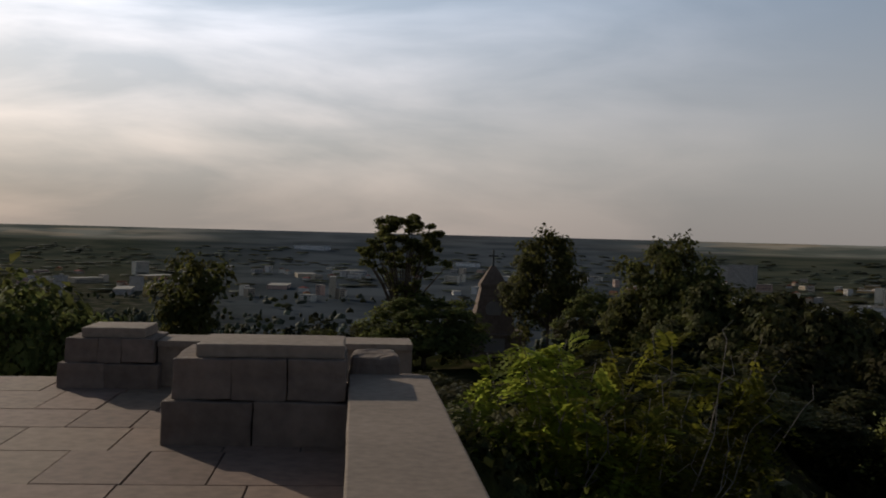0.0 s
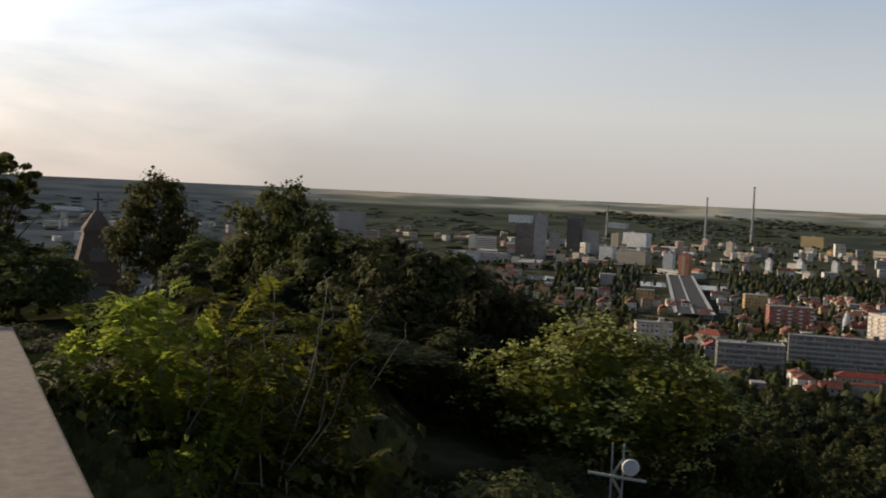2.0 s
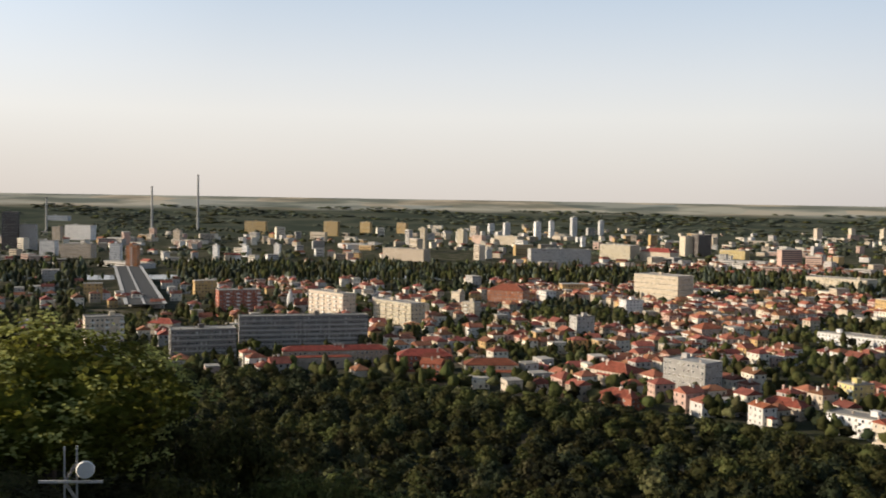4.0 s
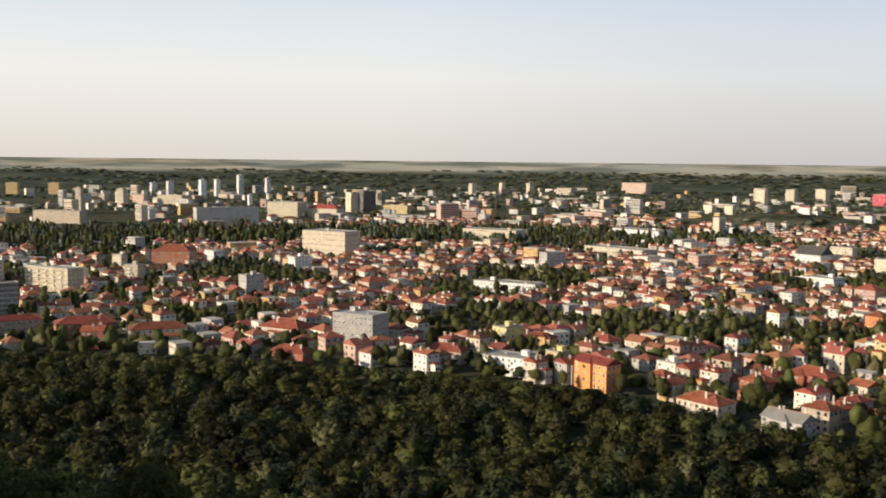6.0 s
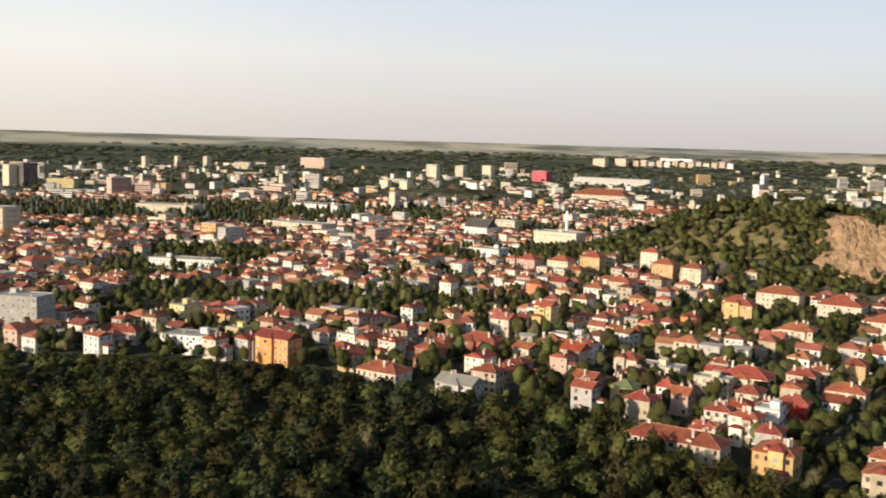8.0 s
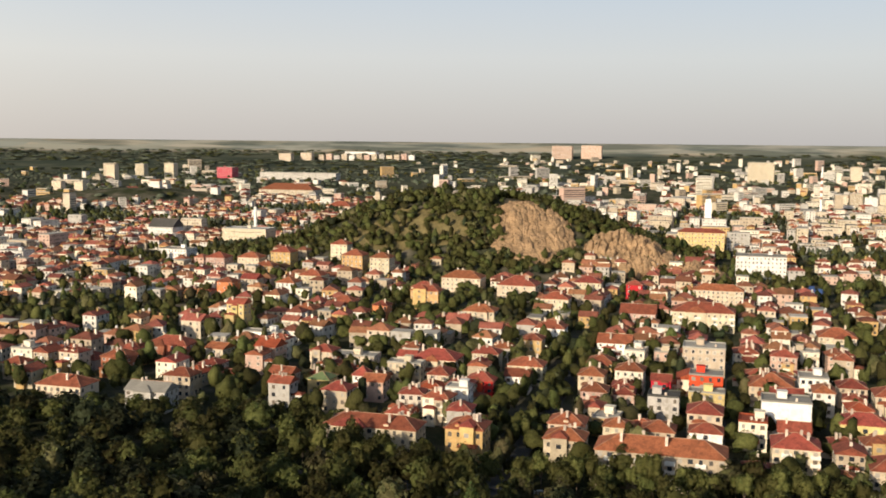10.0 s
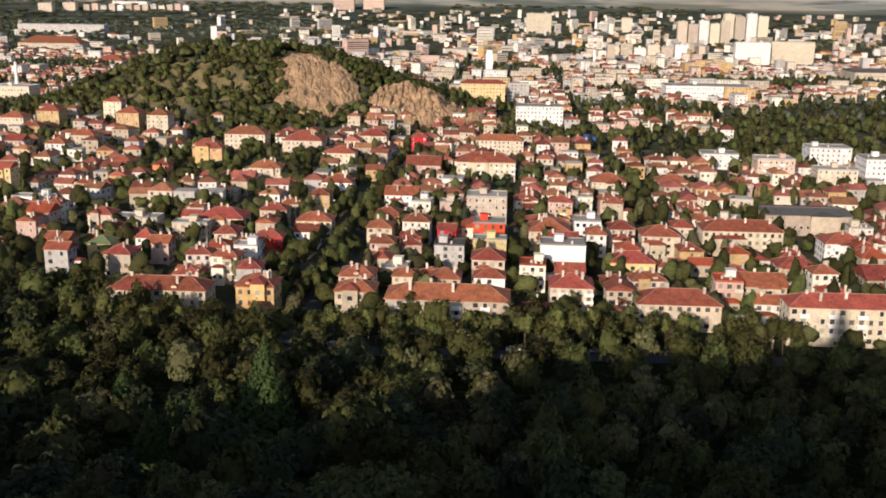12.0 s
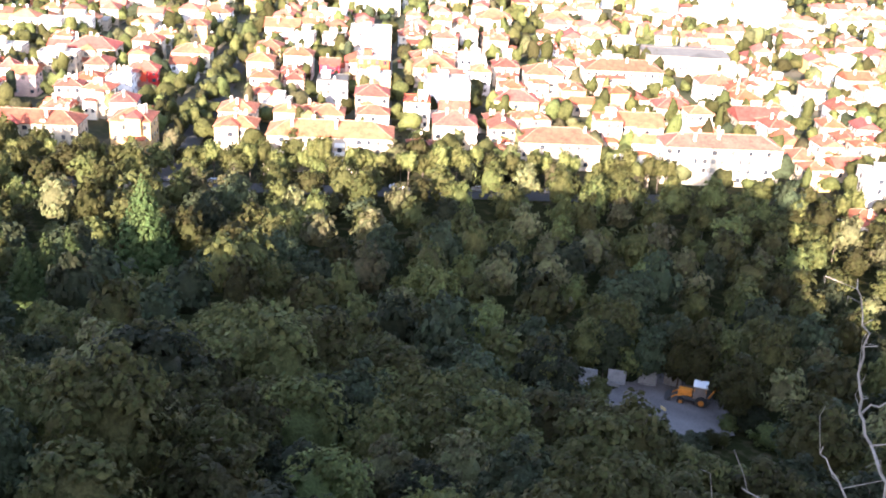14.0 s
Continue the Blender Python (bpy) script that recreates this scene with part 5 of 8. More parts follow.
house(608.0, -161.3, 14.4, 11.6, 10.3, roof="hip", wall="cream", near=False, chimneys=2, label="cream plastered house with a red tiled hip roof")
house(605.3, -222.7, 24.6, 19.6, 10.5, roof="hip", wall="cream", near=False, chimneys=3, label="cream plastered house with a red tiled hip roof")
house(604.4, -270.2, 17.2, 13.7, 10.6, roof="hip", wall="cream", near=False, chimneys=1, label="cream plastered house with a red tiled hip roof")
house(649.1, -199.2, 26.5, 15.9, 9.7, roof="hip", wall="cream", near=False, chimneys=2, label="cream plastered house with a red tiled hip roof")
house(440.6, 350.5, 11.6, 9.3, 9, rot=-66.5, roof="gable", wall="brick", near=False, chimneys=3, label="brick red plastered house with a tiled gable roof")
house(460.7, 325.3, 29.2, 11.7, 9, rot=-48, roof="hip", wall="cream", near=False, chimneys=4, label="cream plastered house with a red tiled hip roof")
house(497.2, 266.3, 27.3, 16.4, 8, rot=-101, roof="hip", wall="cream", near=False, chimneys=2, label="cream plastered house with a red tiled hip roof")
house(594.4, -298.2, 10.1, 10.1, 9.4, roof="hip", wall="red", near=False, chimneys=0, label="red plastered house with a red tiled hip roof")
house(550.4, -332.5, 30.0, 12.0, 11.2, roof="hip", wall="cream", near=False, balconies=2, label="cream plastered house with a red tiled hip roof and balconies")
house(654.8, -82.8, 12.4, 12.4, 9.1, roof="hip", wall="white", near=False, chimneys=1, label="white plastered house with a red tiled hip roof")
house(379.9, -439.8, 21.1, 12.6, 12, roof="flat", wall="cream", near=False, chimneys=1, label="cream plastered house with a flat roof")
house(676.3, -102.1, 15.7, 14.1, 10.6, roof="hip", wall="cream", near=False, chimneys=2, label="cream plastered house with a red tiled hip roof")
house(707.0, -156.0, 14.5, 13.0, 16.1, roof="hip", wall="cream", near=False, balconies=2, chimneys=2, label="cream plastered house with a red tiled hip roof and balconies")
house(410.8, -426.3, 20.3, 14.2, 14.1, roof="flat", wall="pink", near=False, chimneys=2, balconies=1, storeys=4, label="pink plastered house with a flat roof and balconies")
house(661.3, -60.1, 10.8, 10.8, 11.3, roof="gable", wall="cream", near=False, chimneys=0, label="cream plastered house with a tiled gable roof")
house(651.5, -44.2, 10.5, 10.5, 11.1, roof="hip", wall="orange", near=False, chimneys=0, label="orange plastered house with a red tiled hip roof")
house(461.2, 373.1, 31.2, 12.5, 9, rot=-44, roof="hip", wall="brick", near=False, chimneys=4, label="brick red plastered house with a red tiled hip roof")
house(737.4, -142.4, 16.0, 14.4, 12.5, roof="hip", wall="ochre", near=False, chimneys=1, label="ochre plastered house with a red tiled hip roof")
house(434.7, 419.8, 61.9, 9.3, 10, rot=-39, roof="hip", wall="sand", near=False, chimneys=7, storeys=3, label="long low house with a red ridge roof and many chimneys")
house(378.2, -474.4, 22.6, 18.1, 16, roof="flat", wall="white", near=False, chimneys=1, storeys=5, balconies=1, label="white plastered house with a flat roof and balconies")
house(463.0, -434.5, 21.0, 14.8, 9.2, roof="flat", wall="white", near=False, chimneys=1, label="white plastered house with a flat roof")
house(559.4, -405.6, 13.0, 8.0, 7.0, roof="flat", wall="blue", near=False, tiles="blue", chimneys=0, label="low workshop with a dark blue roof")
house(745.9, -78.3, 14.1, 11.3, 8.4, roof="hip", wall="ochre", near=False, chimneys=1, label="ochre plastered house with a red tiled hip roof")
house(770.7, -138.0, 13.2, 11.9, 11.2, roof="hip", wall="cream", near=False, chimneys=1, label="cream plastered house with a red tiled hip roof")
house(392.5, 489.9, 38.4, 15.3, 20, rot=-32, roof="flat", wall="shaded_grey", near=False, chimneys=2, storeys=6, balconies=3, label="grey apartment slab with shade put into its wall colour and pale balcony bands")
house(774.2, -94.7, 15.9, 14.3, 12.3, roof="hip", wall="ochre", near=False, chimneys=1, label="ochre plastered house with a red tiled hip roof")
house(773.8, -70.3, 17.1, 13.6, 10.8, roof="hip", wall="cream", near=False, chimneys=1, label="cream plastered house with a red tiled hip roof")
house(426.2, -485.0, 24.2, 16.9, 15, roof="flat", wall="white", near=False, chimneys=1, storeys=5, label="white plastered house with a flat roof")
house(667.0, -438.0, 36.0, 21.6, 15.9, roof="flat", wall="white", near=False, chimneys=1, label="tall white apartment house with stepped roof")
house(777.6, -46.4, 15.3, 13.7, 11.8, roof="hip", wall="pink", near=False, chimneys=1, label="pink plastered house with a red tiled hip roof")
house(367.1, 554.2, 22.9, 13.8, 24, rot=-27, roof="flat", wall="cream", near=False, chimneys=1, storeys=7, balconies=1, label="cream apartment tower with balconies beyond the wood")
house(471.2, 484.3, 84.3, 10.1, 22, rot=-37, roof="flat", wall="shaded_grey", near=False, chimneys=5, storeys=7, balconies=3, label="very long grey apartment slab, shade put into its wall colour, with balcony rows")
house(775.8, -450.2, 38.9, 11.7, 18.4, roof="hip", wall="yellow", near=False, chimneys=1, label="long yellow public building")
house(632.9, 367.8, 11.4, 14.2, 18, roof="flat", wall="grey", near=False, chimneys=1, storeys=6, label="grey plastered house with a flat roof")
house(442.5, 594.4, 19.3, 11.6, 10, rot=-66.7, roof="hip", wall="cream", near=False, chimneys=1, label="cream plastered house with a red tiled hip roof")
house(704.7, 304.9, 14.0, 17.5, 9, roof="hip", wall="pink", near=False, chimneys=1, label="pink plastered house with a red tiled hip roof")
house(750.4, 211.4, 52.4, 15.7, 8, rot=-101, roof="flat", wall="white", near=False, chimneys=2, storeys=2, label="white plastered house with a flat roof")
house(603.2, 514.6, 47.2, 14.2, 20, rot=-101, roof="flat", wall="cream", near=False, chimneys=2, storeys=6, balconies=2, label="cream plastered house with a flat roof and balconies")
house(590.6, 575.2, 48.1, 12.0, 24, rot=-101, roof="flat", wall="cream", near=False, chimneys=2, storeys=7, balconies=1, label="cream plastered house with a flat roof and balconies")
house(672.1, 495.0, 12.2, 9.7, 16, rot=-88.6, roof="flat", wall="cream", near=False, balconies=1, chimneys=1, storeys=5, label="cream plastered house with a flat roof and balconies")
house(843.8, -17.7, 24.6, 17.1, 12.1, roof="flat", wall="white", near=False, chimneys=1, label="white plastered house with a flat roof")
house(604.1, 587.4, 50.6, 12.6, 21.4, rot=-104, roof="flat", wall="cream", near=False, chimneys=2, storeys=7, balconies=1, label="cream plastered house with a flat roof and balconies")
house(562.1, 655.8, 34.2, 17.1, 22, rot=-30, roof="flat", wall="brick", near=False, balconies=2, chimneys=2, storeys=7, label="red brick apartment house with balconies")
house(866.4, 106.0, 23.3, 14.0, 11, roof="flat", wall="white", near=False, chimneys=0, storeys=3, label="white plastered house with a flat roof")
house(806.4, 419.7, 11.9, 17.0, 14, roof="flat", wall="white", near=False, chimneys=0, label="white plastered house with a flat roof")
house(754.7, 571.5, 9.9, 7.9, 14, rot=-92.9, roof="flat", wall="cream", near=False, chimneys=0, label="cream plastered house with a flat roof")
house(791.2, 539.3, 35.0, 21.0, 16, rot=-75.7, roof="hip", wall="brick", near=False, chimneys=1, label="brick red plastered house with a red tiled hip roof")
house(981.3, -86.7, 45.0, 22.5, 16, roof="flat", wall="cream", near=False, tiles="concrete", chimneys=0, storeys=3, label="unfinished concrete frame building above the houses")
house(948.1, 457.5, 54.0, 26.0, 27, rot=-101, roof="flat", wall="cream", near=False, chimneys=2, storeys=5, label="large bright cream public building among trees")
house(1067.7, -11.3, 27.5, 22.0, 12, roof="gable", wall="white", near=False, tiles="felt", pitch=.7, chimneys=0, label="white plastered house with a tiled gable roof")
house(796.9, -722.2, 82.0, 32.8, 14, roof="flat", wall="white", near=False, chimneys=1, label="long white public building beside the park", storeys=3)
house(1091.0, 183.7, 81.9, 24.6, 9, roof="flat", wall="cream", near=False, chimneys=1, label="cream plastered house with a flat roof")
house(1210.7, 361.6, 74.8, 26.2, 16, rot=-101, roof="flat", wall="cream", near=False, balconies=2, chimneys=1, storeys=5, label="long cream apartment block")
house(1325.4, 197.2, 80.8, 28.3, 14.3, roof="flat", wall="white", near=False, storeys=4, chimneys=0, label="white plastered house with a flat roof")
house(875.9, -1085.3, 90.6, 54.3, 14, roof="gable", wall="cream", near=False, tiles="felt", pitch=0.12, chimneys=0, name="hall", category="hall", storeys=2, label="large cream hall with a dark roof")
house(801.9, 1144.1, 14.6, 11.7, 33.1, rot=-55.0, roof="flat", wall="orange", near=False, balconies=2, chimneys=0, storeys=11, label="orange apartment tower beside the boulevard", name="tower_block", category="tower block")
house(1416.6, -253.6, 36.3, 25.4, 9, roof="hip", wall="cream", near=False, label="cream plastered house with a red tiled hip roof")
house(512.7, 1345.6, 16.7, 10.0, 15.3, rot=-40.9, roof="flat", wall="white", near=False, chimneys=0, label="white plastered house with a flat roof")
house(-540.2, 1353.1, 16.0, 9.6, 26.1, rot=-8.2, roof="flat", wall="grey", near=False, chimneys=0, name="tower_block", category="tower block", label="distant grey high-rise tower block with a flat roof")
# hotel wall greyed to put in the shade on its long front
house(1271.5, 779.6, 88.6, 22.2, 30, rot=-45, roof="flat", wall="grey", near=False, chimneys=1, storeys=9, label="long hotel slab greyed for the shade on its front, with a sunlit end wall", name="hotel", category="hotel")
house(583.3, 1389.9, 46.3, 13.9, 15.2, rot=-42.8, roof="flat", wall="white", near=False, chimneys=0, name="warehouse", category="warehouse", label="long low pale warehouse in the distance")
house(-531.1, 1418.7, 16.8, 10.1, 28.9, rot=-9.5, roof="flat", wall="grey", near=False, chimneys=0, name="tower_block", category="tower block", label="distant grey high-rise tower block with a flat roof")
house(868.4, 1279.5, 14.8, 11.8, 28.1, rot=-54.2, roof="flat", wall="white", near=False, chimneys=0, storeys=8, name="tower_block", category="tower block", label="distant white high-rise tower block with a flat roof")
house(622.2, 1419.6, 91.3, 27.4, 14, rot=-35.7, roof="flat", wall="grey", near=False, chimneys=0, label="grey plastered house with a flat roof")
house(1257.0, 1058.5, 85.4, 17.1, 19.3, rot=-89.9, roof="flat", wall="cream", near=False, chimneys=0, storeys=5, label="cream plastered house with a flat roof")
house(-474.6, 1585.0, 18.8, 11.3, 21.9, rot=-13.3, roof="flat", wall="grey", near=False, chimneys=0, name="tower_block", category="tower block", label="distant grey high-rise tower block with a flat roof")
house(1132.2, 1225.1, 9.8, 6.9, 22.9, rot=-72.7, roof="flat", wall="white", near=False, chimneys=0, name="tower_block", category="tower block", label="distant white high-rise tower block with a flat roof")
house(1637.5, 352.0, 51.3, 25.7, 12, roof="flat", wall="cream", near=False, chimneys=1, label="cream plastered house with a flat roof")
house(1198.2, -1176.0, 53.4, 16.0, 33.7, roof="flat", wall="white", near=False, chimneys=0, name="tower_block", category="tower block", label="distant white high-rise tower block with a flat roof")
house(898.0, 1424.8, 51.5, 20.6, 21.2, rot=-57.2, roof="flat", wall="cream", near=False, chimneys=0, storeys=6, name="tower_block", category="tower block", label="distant cream high-rise tower block with a flat roof")
house(1072.2, 1305.3, 9.2, 6.5, 19.7, rot=-69.4, roof="flat", wall="white", near=False, chimneys=0, name="tower_block", category="tower block", label="distant white high-rise tower block with a flat roof")
house(768.3, 1505.0, 18.4, 14.7, 72.5, rot=-39.0, roof="flat", wall="grey", near=False, chimneys=0, storeys=20, label="tall grey high-rise tower by the river", name="tower_block", category="tower block")
house(1120.1, 1289.1, 9.3, 6.5, 19.8, rot=-71.0, roof="flat", wall="white", near=False, chimneys=0, name="tower_block", category="tower block", label="distant white high-rise tower block with a flat roof")
house(758.9, 1542.7, 30.1, 15.0, 55.8, rot=-38.2, roof="flat", wall="dark", near=False, chimneys=0, storeys=18, label="dark high-rise slab by the river", name="tower_block", category="tower block")
house(1189.8, -1251.3, 66.5, 20.0, 34.1, roof="flat", wall="cream", near=False, chimneys=0, name="tower_block", category="tower block", label="distant cream high-rise tower block with a flat roof")
for k, high in enumerate((22, 25, 19, 24, 21, 25)):
    house(1344.5 - 11.45 * (k - 2.5), -1087.9 - 18.69 * (k - 2.5), 18.9, 16, high, roof="flat", wall=("cream", "sand", "white")[k % 3], near=False, chimneys=0, storeys=round(high / 3), name="tower_block", category="tower block",
          label=("distant cream panel tower in a row", "distant sand coloured panel tower in a row", "distant white panel tower in a row")[k % 3])
house(1684.9, -434.4, 30.0, 24.0, 10, roof="hip", wall="cream", near=False, label="cream plastered house with a red tiled hip roof")
house(894.7, 1500.6, 24.8, 14.9, 23.9, rot=-55.8, roof="flat", wall="white", near=False, chimneys=0, storeys=7, name="tower_block", category="tower block", label="distant white high-rise tower block with a flat roof")
house(1593.8, 778.4, 62.6, 25.0, 16.1, rot=-101, roof="hip", wall="cream", near=False, chimneys=1, label="cream plastered house with a red tiled hip roof")
house(1579.7, 846.6, 66.7, 26.7, 25.5, rot=-101, roof="flat", wall="cream", near=False, chimneys=1, name="tower_block", category="tower block", label="distant cream high-rise tower block with a flat roof")
house(845.8, 1600.5, 16.7, 11.7, 41.4, rot=-39.9, roof="flat", wall="grey", near=False, chimneys=0, storeys=12, name="tower_block", category="tower block", label="distant grey high-rise tower block with a flat roof")
house(1845.7, -237.6, 105.0, 42.0, 12, roof="hip", wall="cream", near=False, chimneys=1, label="cream plastered house with a red tiled hip roof")
house(926.7, 1675.8, 26.5, 15.9, 65.8, rot=-40.9, roof="flat", wall="dark", near=False, chimneys=0, storeys=14, name="tower_block", category="tower block", label="distant dark high-rise tower block with a flat roof")
house(952.4, 1668.9, 34.0, 17.0, 44.1, rot=-41.7, roof="flat", wall="grey", near=False, chimneys=0, storeys=12, name="tower_block", category="tower block", label="distant grey high-rise tower block with a flat roof")
house(1784.4, 722.7, 53.2, 15.9, 15.7, rot=-101, roof="flat", wall="yellow", near=False, chimneys=0, label="yellow plastered house with a flat roof")
house(1806.6, 797.0, 23.4, 29.2, 40.5, roof="flat", wall="dark", near=False, chimneys=0, storeys=10, label="dark glazed office tower", name="tower_block", category="tower block")
house(1797.4, 820.0, 18.7, 23.4, 37.3, roof="flat", wall="cream", near=False, chimneys=0, storeys=10, name="tower_block", category="tower block", label="distant cream high-rise tower block with a flat roof")
house(1575.8, 1281.6, 12.0, 9.6, 41.6, rot=-85.9, roof="flat", wall="cream", near=False, chimneys=0, name="tower_block", category="tower block", label="distant cream high-rise tower block with a flat roof")
house(2075.4, 135.7, 18.8, 13.1, 17.1, roof="flat", wall="cream", near=False, chimneys=0, label="cream plastered house with a flat roof")
house(2097.7, 176.8, 20.9, 14.6, 17.4, roof="flat", wall="cream", near=False, chimneys=0, label="cream plastered house with a flat roof")
house(1287.8, 1686.7, 14.5, 10.1, 29.3, rot=-67.4, roof="flat", wall="cream", near=False, chimneys=0, name="tower_block", category="tower block", label="distant cream high-rise tower block with a flat roof")
house(1704.0, 1283.3, 15.1, 12.1, 37.5, rot=-88.0, roof="flat", wall="cream", near=False, chimneys=0, name="tower_block", category="tower block", label="distant cream high-rise tower block with a flat roof")
house(1910.0, 1112.1, 7.4, 9.3, 23.3, roof="flat", wall="white", near=False, chimneys=0, name="tower_block", category="tower block", label="distant white high-rise tower block with a flat roof")
house(1886.7, 1288.2, 73.4, 22.0, 19.8, rot=-101, roof="flat", wall="cream", near=False, chimneys=0, name="tower_block", category="tower block", label="distant cream high-rise tower block with a flat roof")
house(1192.6, 1966.7, 18.7, 13.1, 29, rot=-61.2, roof="flat", wall="cream", near=False, chimneys=0, name="tower_block", category="tower block", label="distant cream high-rise tower block with a flat roof")
house(1862.0, 1354.1, 32.6, 13.0, 19.8, rot=-101, roof="flat", wall="pink", near=False, chimneys=0, name="tower_block", category="tower block", label="distant pink high-rise tower block with a flat roof")
for k, high in enumerate((50, 44, 52, 46, 51)):
    house(1715.3 - 11.92 * (k - 2.0), -1539.3 - 19.46 * (k - 2.0), 19.8, 16, high, roof="flat", wall=("cream", "sand", "white")[k % 3], near=False, chimneys=0, storeys=round(high / 3), name="tower_block", category="tower block",
          label=("distant cream panel tower in a row", "distant sand coloured panel tower in a row", "distant white panel tower in a row")[k % 3])
house(658.6, 2229.5, 55.3, 27.6, 49.1, rot=-36.5, roof="flat", wall="grey", near=False, chimneys=0, name="tower_block", category="tower block", label="distant grey high-rise tower block with a flat roof")
house(1246.7, 1967.2, 59.8, 23.9, 31.8, rot=-62.4, roof="flat", wall="white", near=False, chimneys=0, name="tower_block", category="tower block", label="distant white high-rise tower block with a flat roof")
for k, high in enumerate((64, 58, 66, 60)):
    house(1771.5 - 13.32 * (k - 1.5), -1712.6 - 21.74 * (k - 1.5), 22.5, 16, high, roof="flat", wall=("cream", "sand", "white")[k % 3], near=False, chimneys=0, storeys=round(high / 3), name="tower_block", category="tower block",
          label=("distant cream panel tower in a row", "distant sand coloured panel tower in a row", "distant white panel tower in a row")[k % 3])
house(2039.2, 1400.3, 11.5, 14.4, 45.7, roof="flat", wall="white", near=False, chimneys=0, name="tower_block", category="tower block", label="distant white high-rise tower block with a flat roof")
house(728.0, 2443.6, 40.1, 24.1, 42, rot=-36.6, roof="flat", wall="grey", near=False, chimneys=0, name="tower_block", category="tower block", label="distant grey high-rise tower block with a flat roof")
house(2602.6, 95.3, 22.4, 17.9, 37.1, roof="flat", wall="cream", near=False, chimneys=0, name="tower_block", category="tower block", label="distant cream high-rise tower block with a flat roof")
house(700.7, 2516.4, 46.6, 27.9, 40, rot=-35.6, roof="flat", wall="grey", near=False, chimneys=0, name="tower_block", category="tower block", label="distant grey high-rise tower block with a flat roof")
house(2196.9, 1413.3, 12.2, 15.2, 46, roof="flat", wall="white", near=False, chimneys=0, name="tower_block", category="tower block", label="distant white high-rise tower block with a flat roof")
house(2607.4, -359.6, 208.5, 31.3, 17.9, roof="flat", wall="grey", near=False, storeys=5, chimneys=0, label="very long grey apartment block")
house(1903.4, 1855.9, 39.2, 15.7, 37.8, rot=-70.7, roof="flat", wall="ochre", near=False, chimneys=0, name="tower_block", category="tower block", label="distant ochre high-rise tower block with a flat roof")
house(2699.3, 28.6, 24.4, 19.5, 36.8, roof="flat", wall="cream", near=False, chimneys=0, name="tower_block", category="tower block", label="distant cream high-rise tower block with a flat roof")
house(2730.2, -187.2, 43.5, 34.8, 28, roof="flat", wall="fuchsia", near=False, storeys=6, chimneys=0, label="fuchsia apartment tower far across town", name="tower_block", category="tower block")
house(2311.5, -1507.1, 65.4, 32.7, 53.5, roof="flat", wall="cream", near=False, chimneys=0, name="tower_block", category="tower block", label="distant cream high-rise tower block with a flat roof")
house(2761.6, -44.4, 27.3, 21.9, 37.6, roof="flat", wall="cream", near=False, chimneys=0, name="tower_block", category="tower block", label="distant cream high-rise tower block with a flat roof")
house(2378.3, 1414.5, 12.0, 15.0, 56.6, roof="flat", wall="white", near=False, chimneys=0, name="tower_block", category="tower block", label="distant white high-rise tower block with a flat roof")
house(1839.4, 2074.8, 58.6, 17.6, 33.6, rot=-61.6, roof="flat", wall="ochre", near=False, chimneys=0, name="tower_block", category="tower block", label="distant ochre high-rise tower block with a flat roof")
house(2363.7, 1475.6, 10.2, 12.8, 45, roof="flat", wall="white", near=False, chimneys=0, name="tower_block", category="tower block", label="distant white high-rise tower block with a flat roof")
house(2102.9, 1918.0, 30.5, 15.3, 32.5, rot=-72.6, roof="flat", wall="ochre", near=False, chimneys=0, name="tower_block", category="tower block", label="distant ochre high-rise tower block with a flat roof")
house(2882.7, 109.5, 30.6, 24.5, 34.2, roof="flat", wall="cream", near=False, chimneys=0, name="tower_block", category="tower block", label="distant cream high-rise tower block with a flat roof")
house(2231.7, 1894.5, 28.7, 17.2, 30.1, rot=-74.7, roof="flat", wall="ochre", near=False, chimneys=0, name="tower_block", category="tower block", label="distant ochre high-rise tower block with a flat roof")
house(2581.2, 1444.9, 10.9, 13.6, 45.3, roof="flat", wall="white", near=False, chimneys=0, name="tower_block", category="tower block", label="distant white high-rise tower block with a flat roof")
house(2432.4, 1724.8, 12.8, 16.0, 30.4, roof="flat", wall="white", near=False, chimneys=0, name="tower_block", category="tower block", label="distant white high-rise tower block with a flat roof")
house(2389.7, -1856.4, 29.5, 23.6, 39, roof="flat", wall="cream", near=False, chimneys=0, name="tower_block", category="tower block", label="distant cream high-rise tower block with a flat roof")
house(2882.7, 927.9, 14.6, 18.2, 33.2, roof="flat", wall="cream", near=False, chimneys=0, name="tower_block", category="tower block", label="distant cream high-rise tower block with a flat roof")
house(2984.3, 778.5, 14.9, 18.7, 33.9, roof="flat", wall="cream", near=False, chimneys=0, name="tower_block", category="tower block", label="distant cream high-rise tower block with a flat roof")
house(3015.1, 673.5, 60.0, 27.5, 20.0, roof="flat", wall="sand", near=False, chimneys=0, name="tower_block", category="tower block", label="distant sand coloured high-rise tower block with a flat roof")
house(56.5, 3148.5, 125.3, 25.1, 10.3, rot=-31.0, roof="flat", wall="white", near=False, chimneys=0, name="warehouse", category="warehouse", label="long low pale warehouse in the distance")
house(3072.8, 891.0, 13.2, 16.6, 28.1, roof="flat", wall="cream", near=False, chimneys=0, name="tower_block", category="tower block", label="distant cream high-rise tower block with a flat roof")
house(3185.6, 491.1, 95.6, 28.7, 31.6, roof="flat", wall="pink", near=False, chimneys=0, name="tower_block", category="tower block", label="distant pink high-rise tower block with a flat roof")
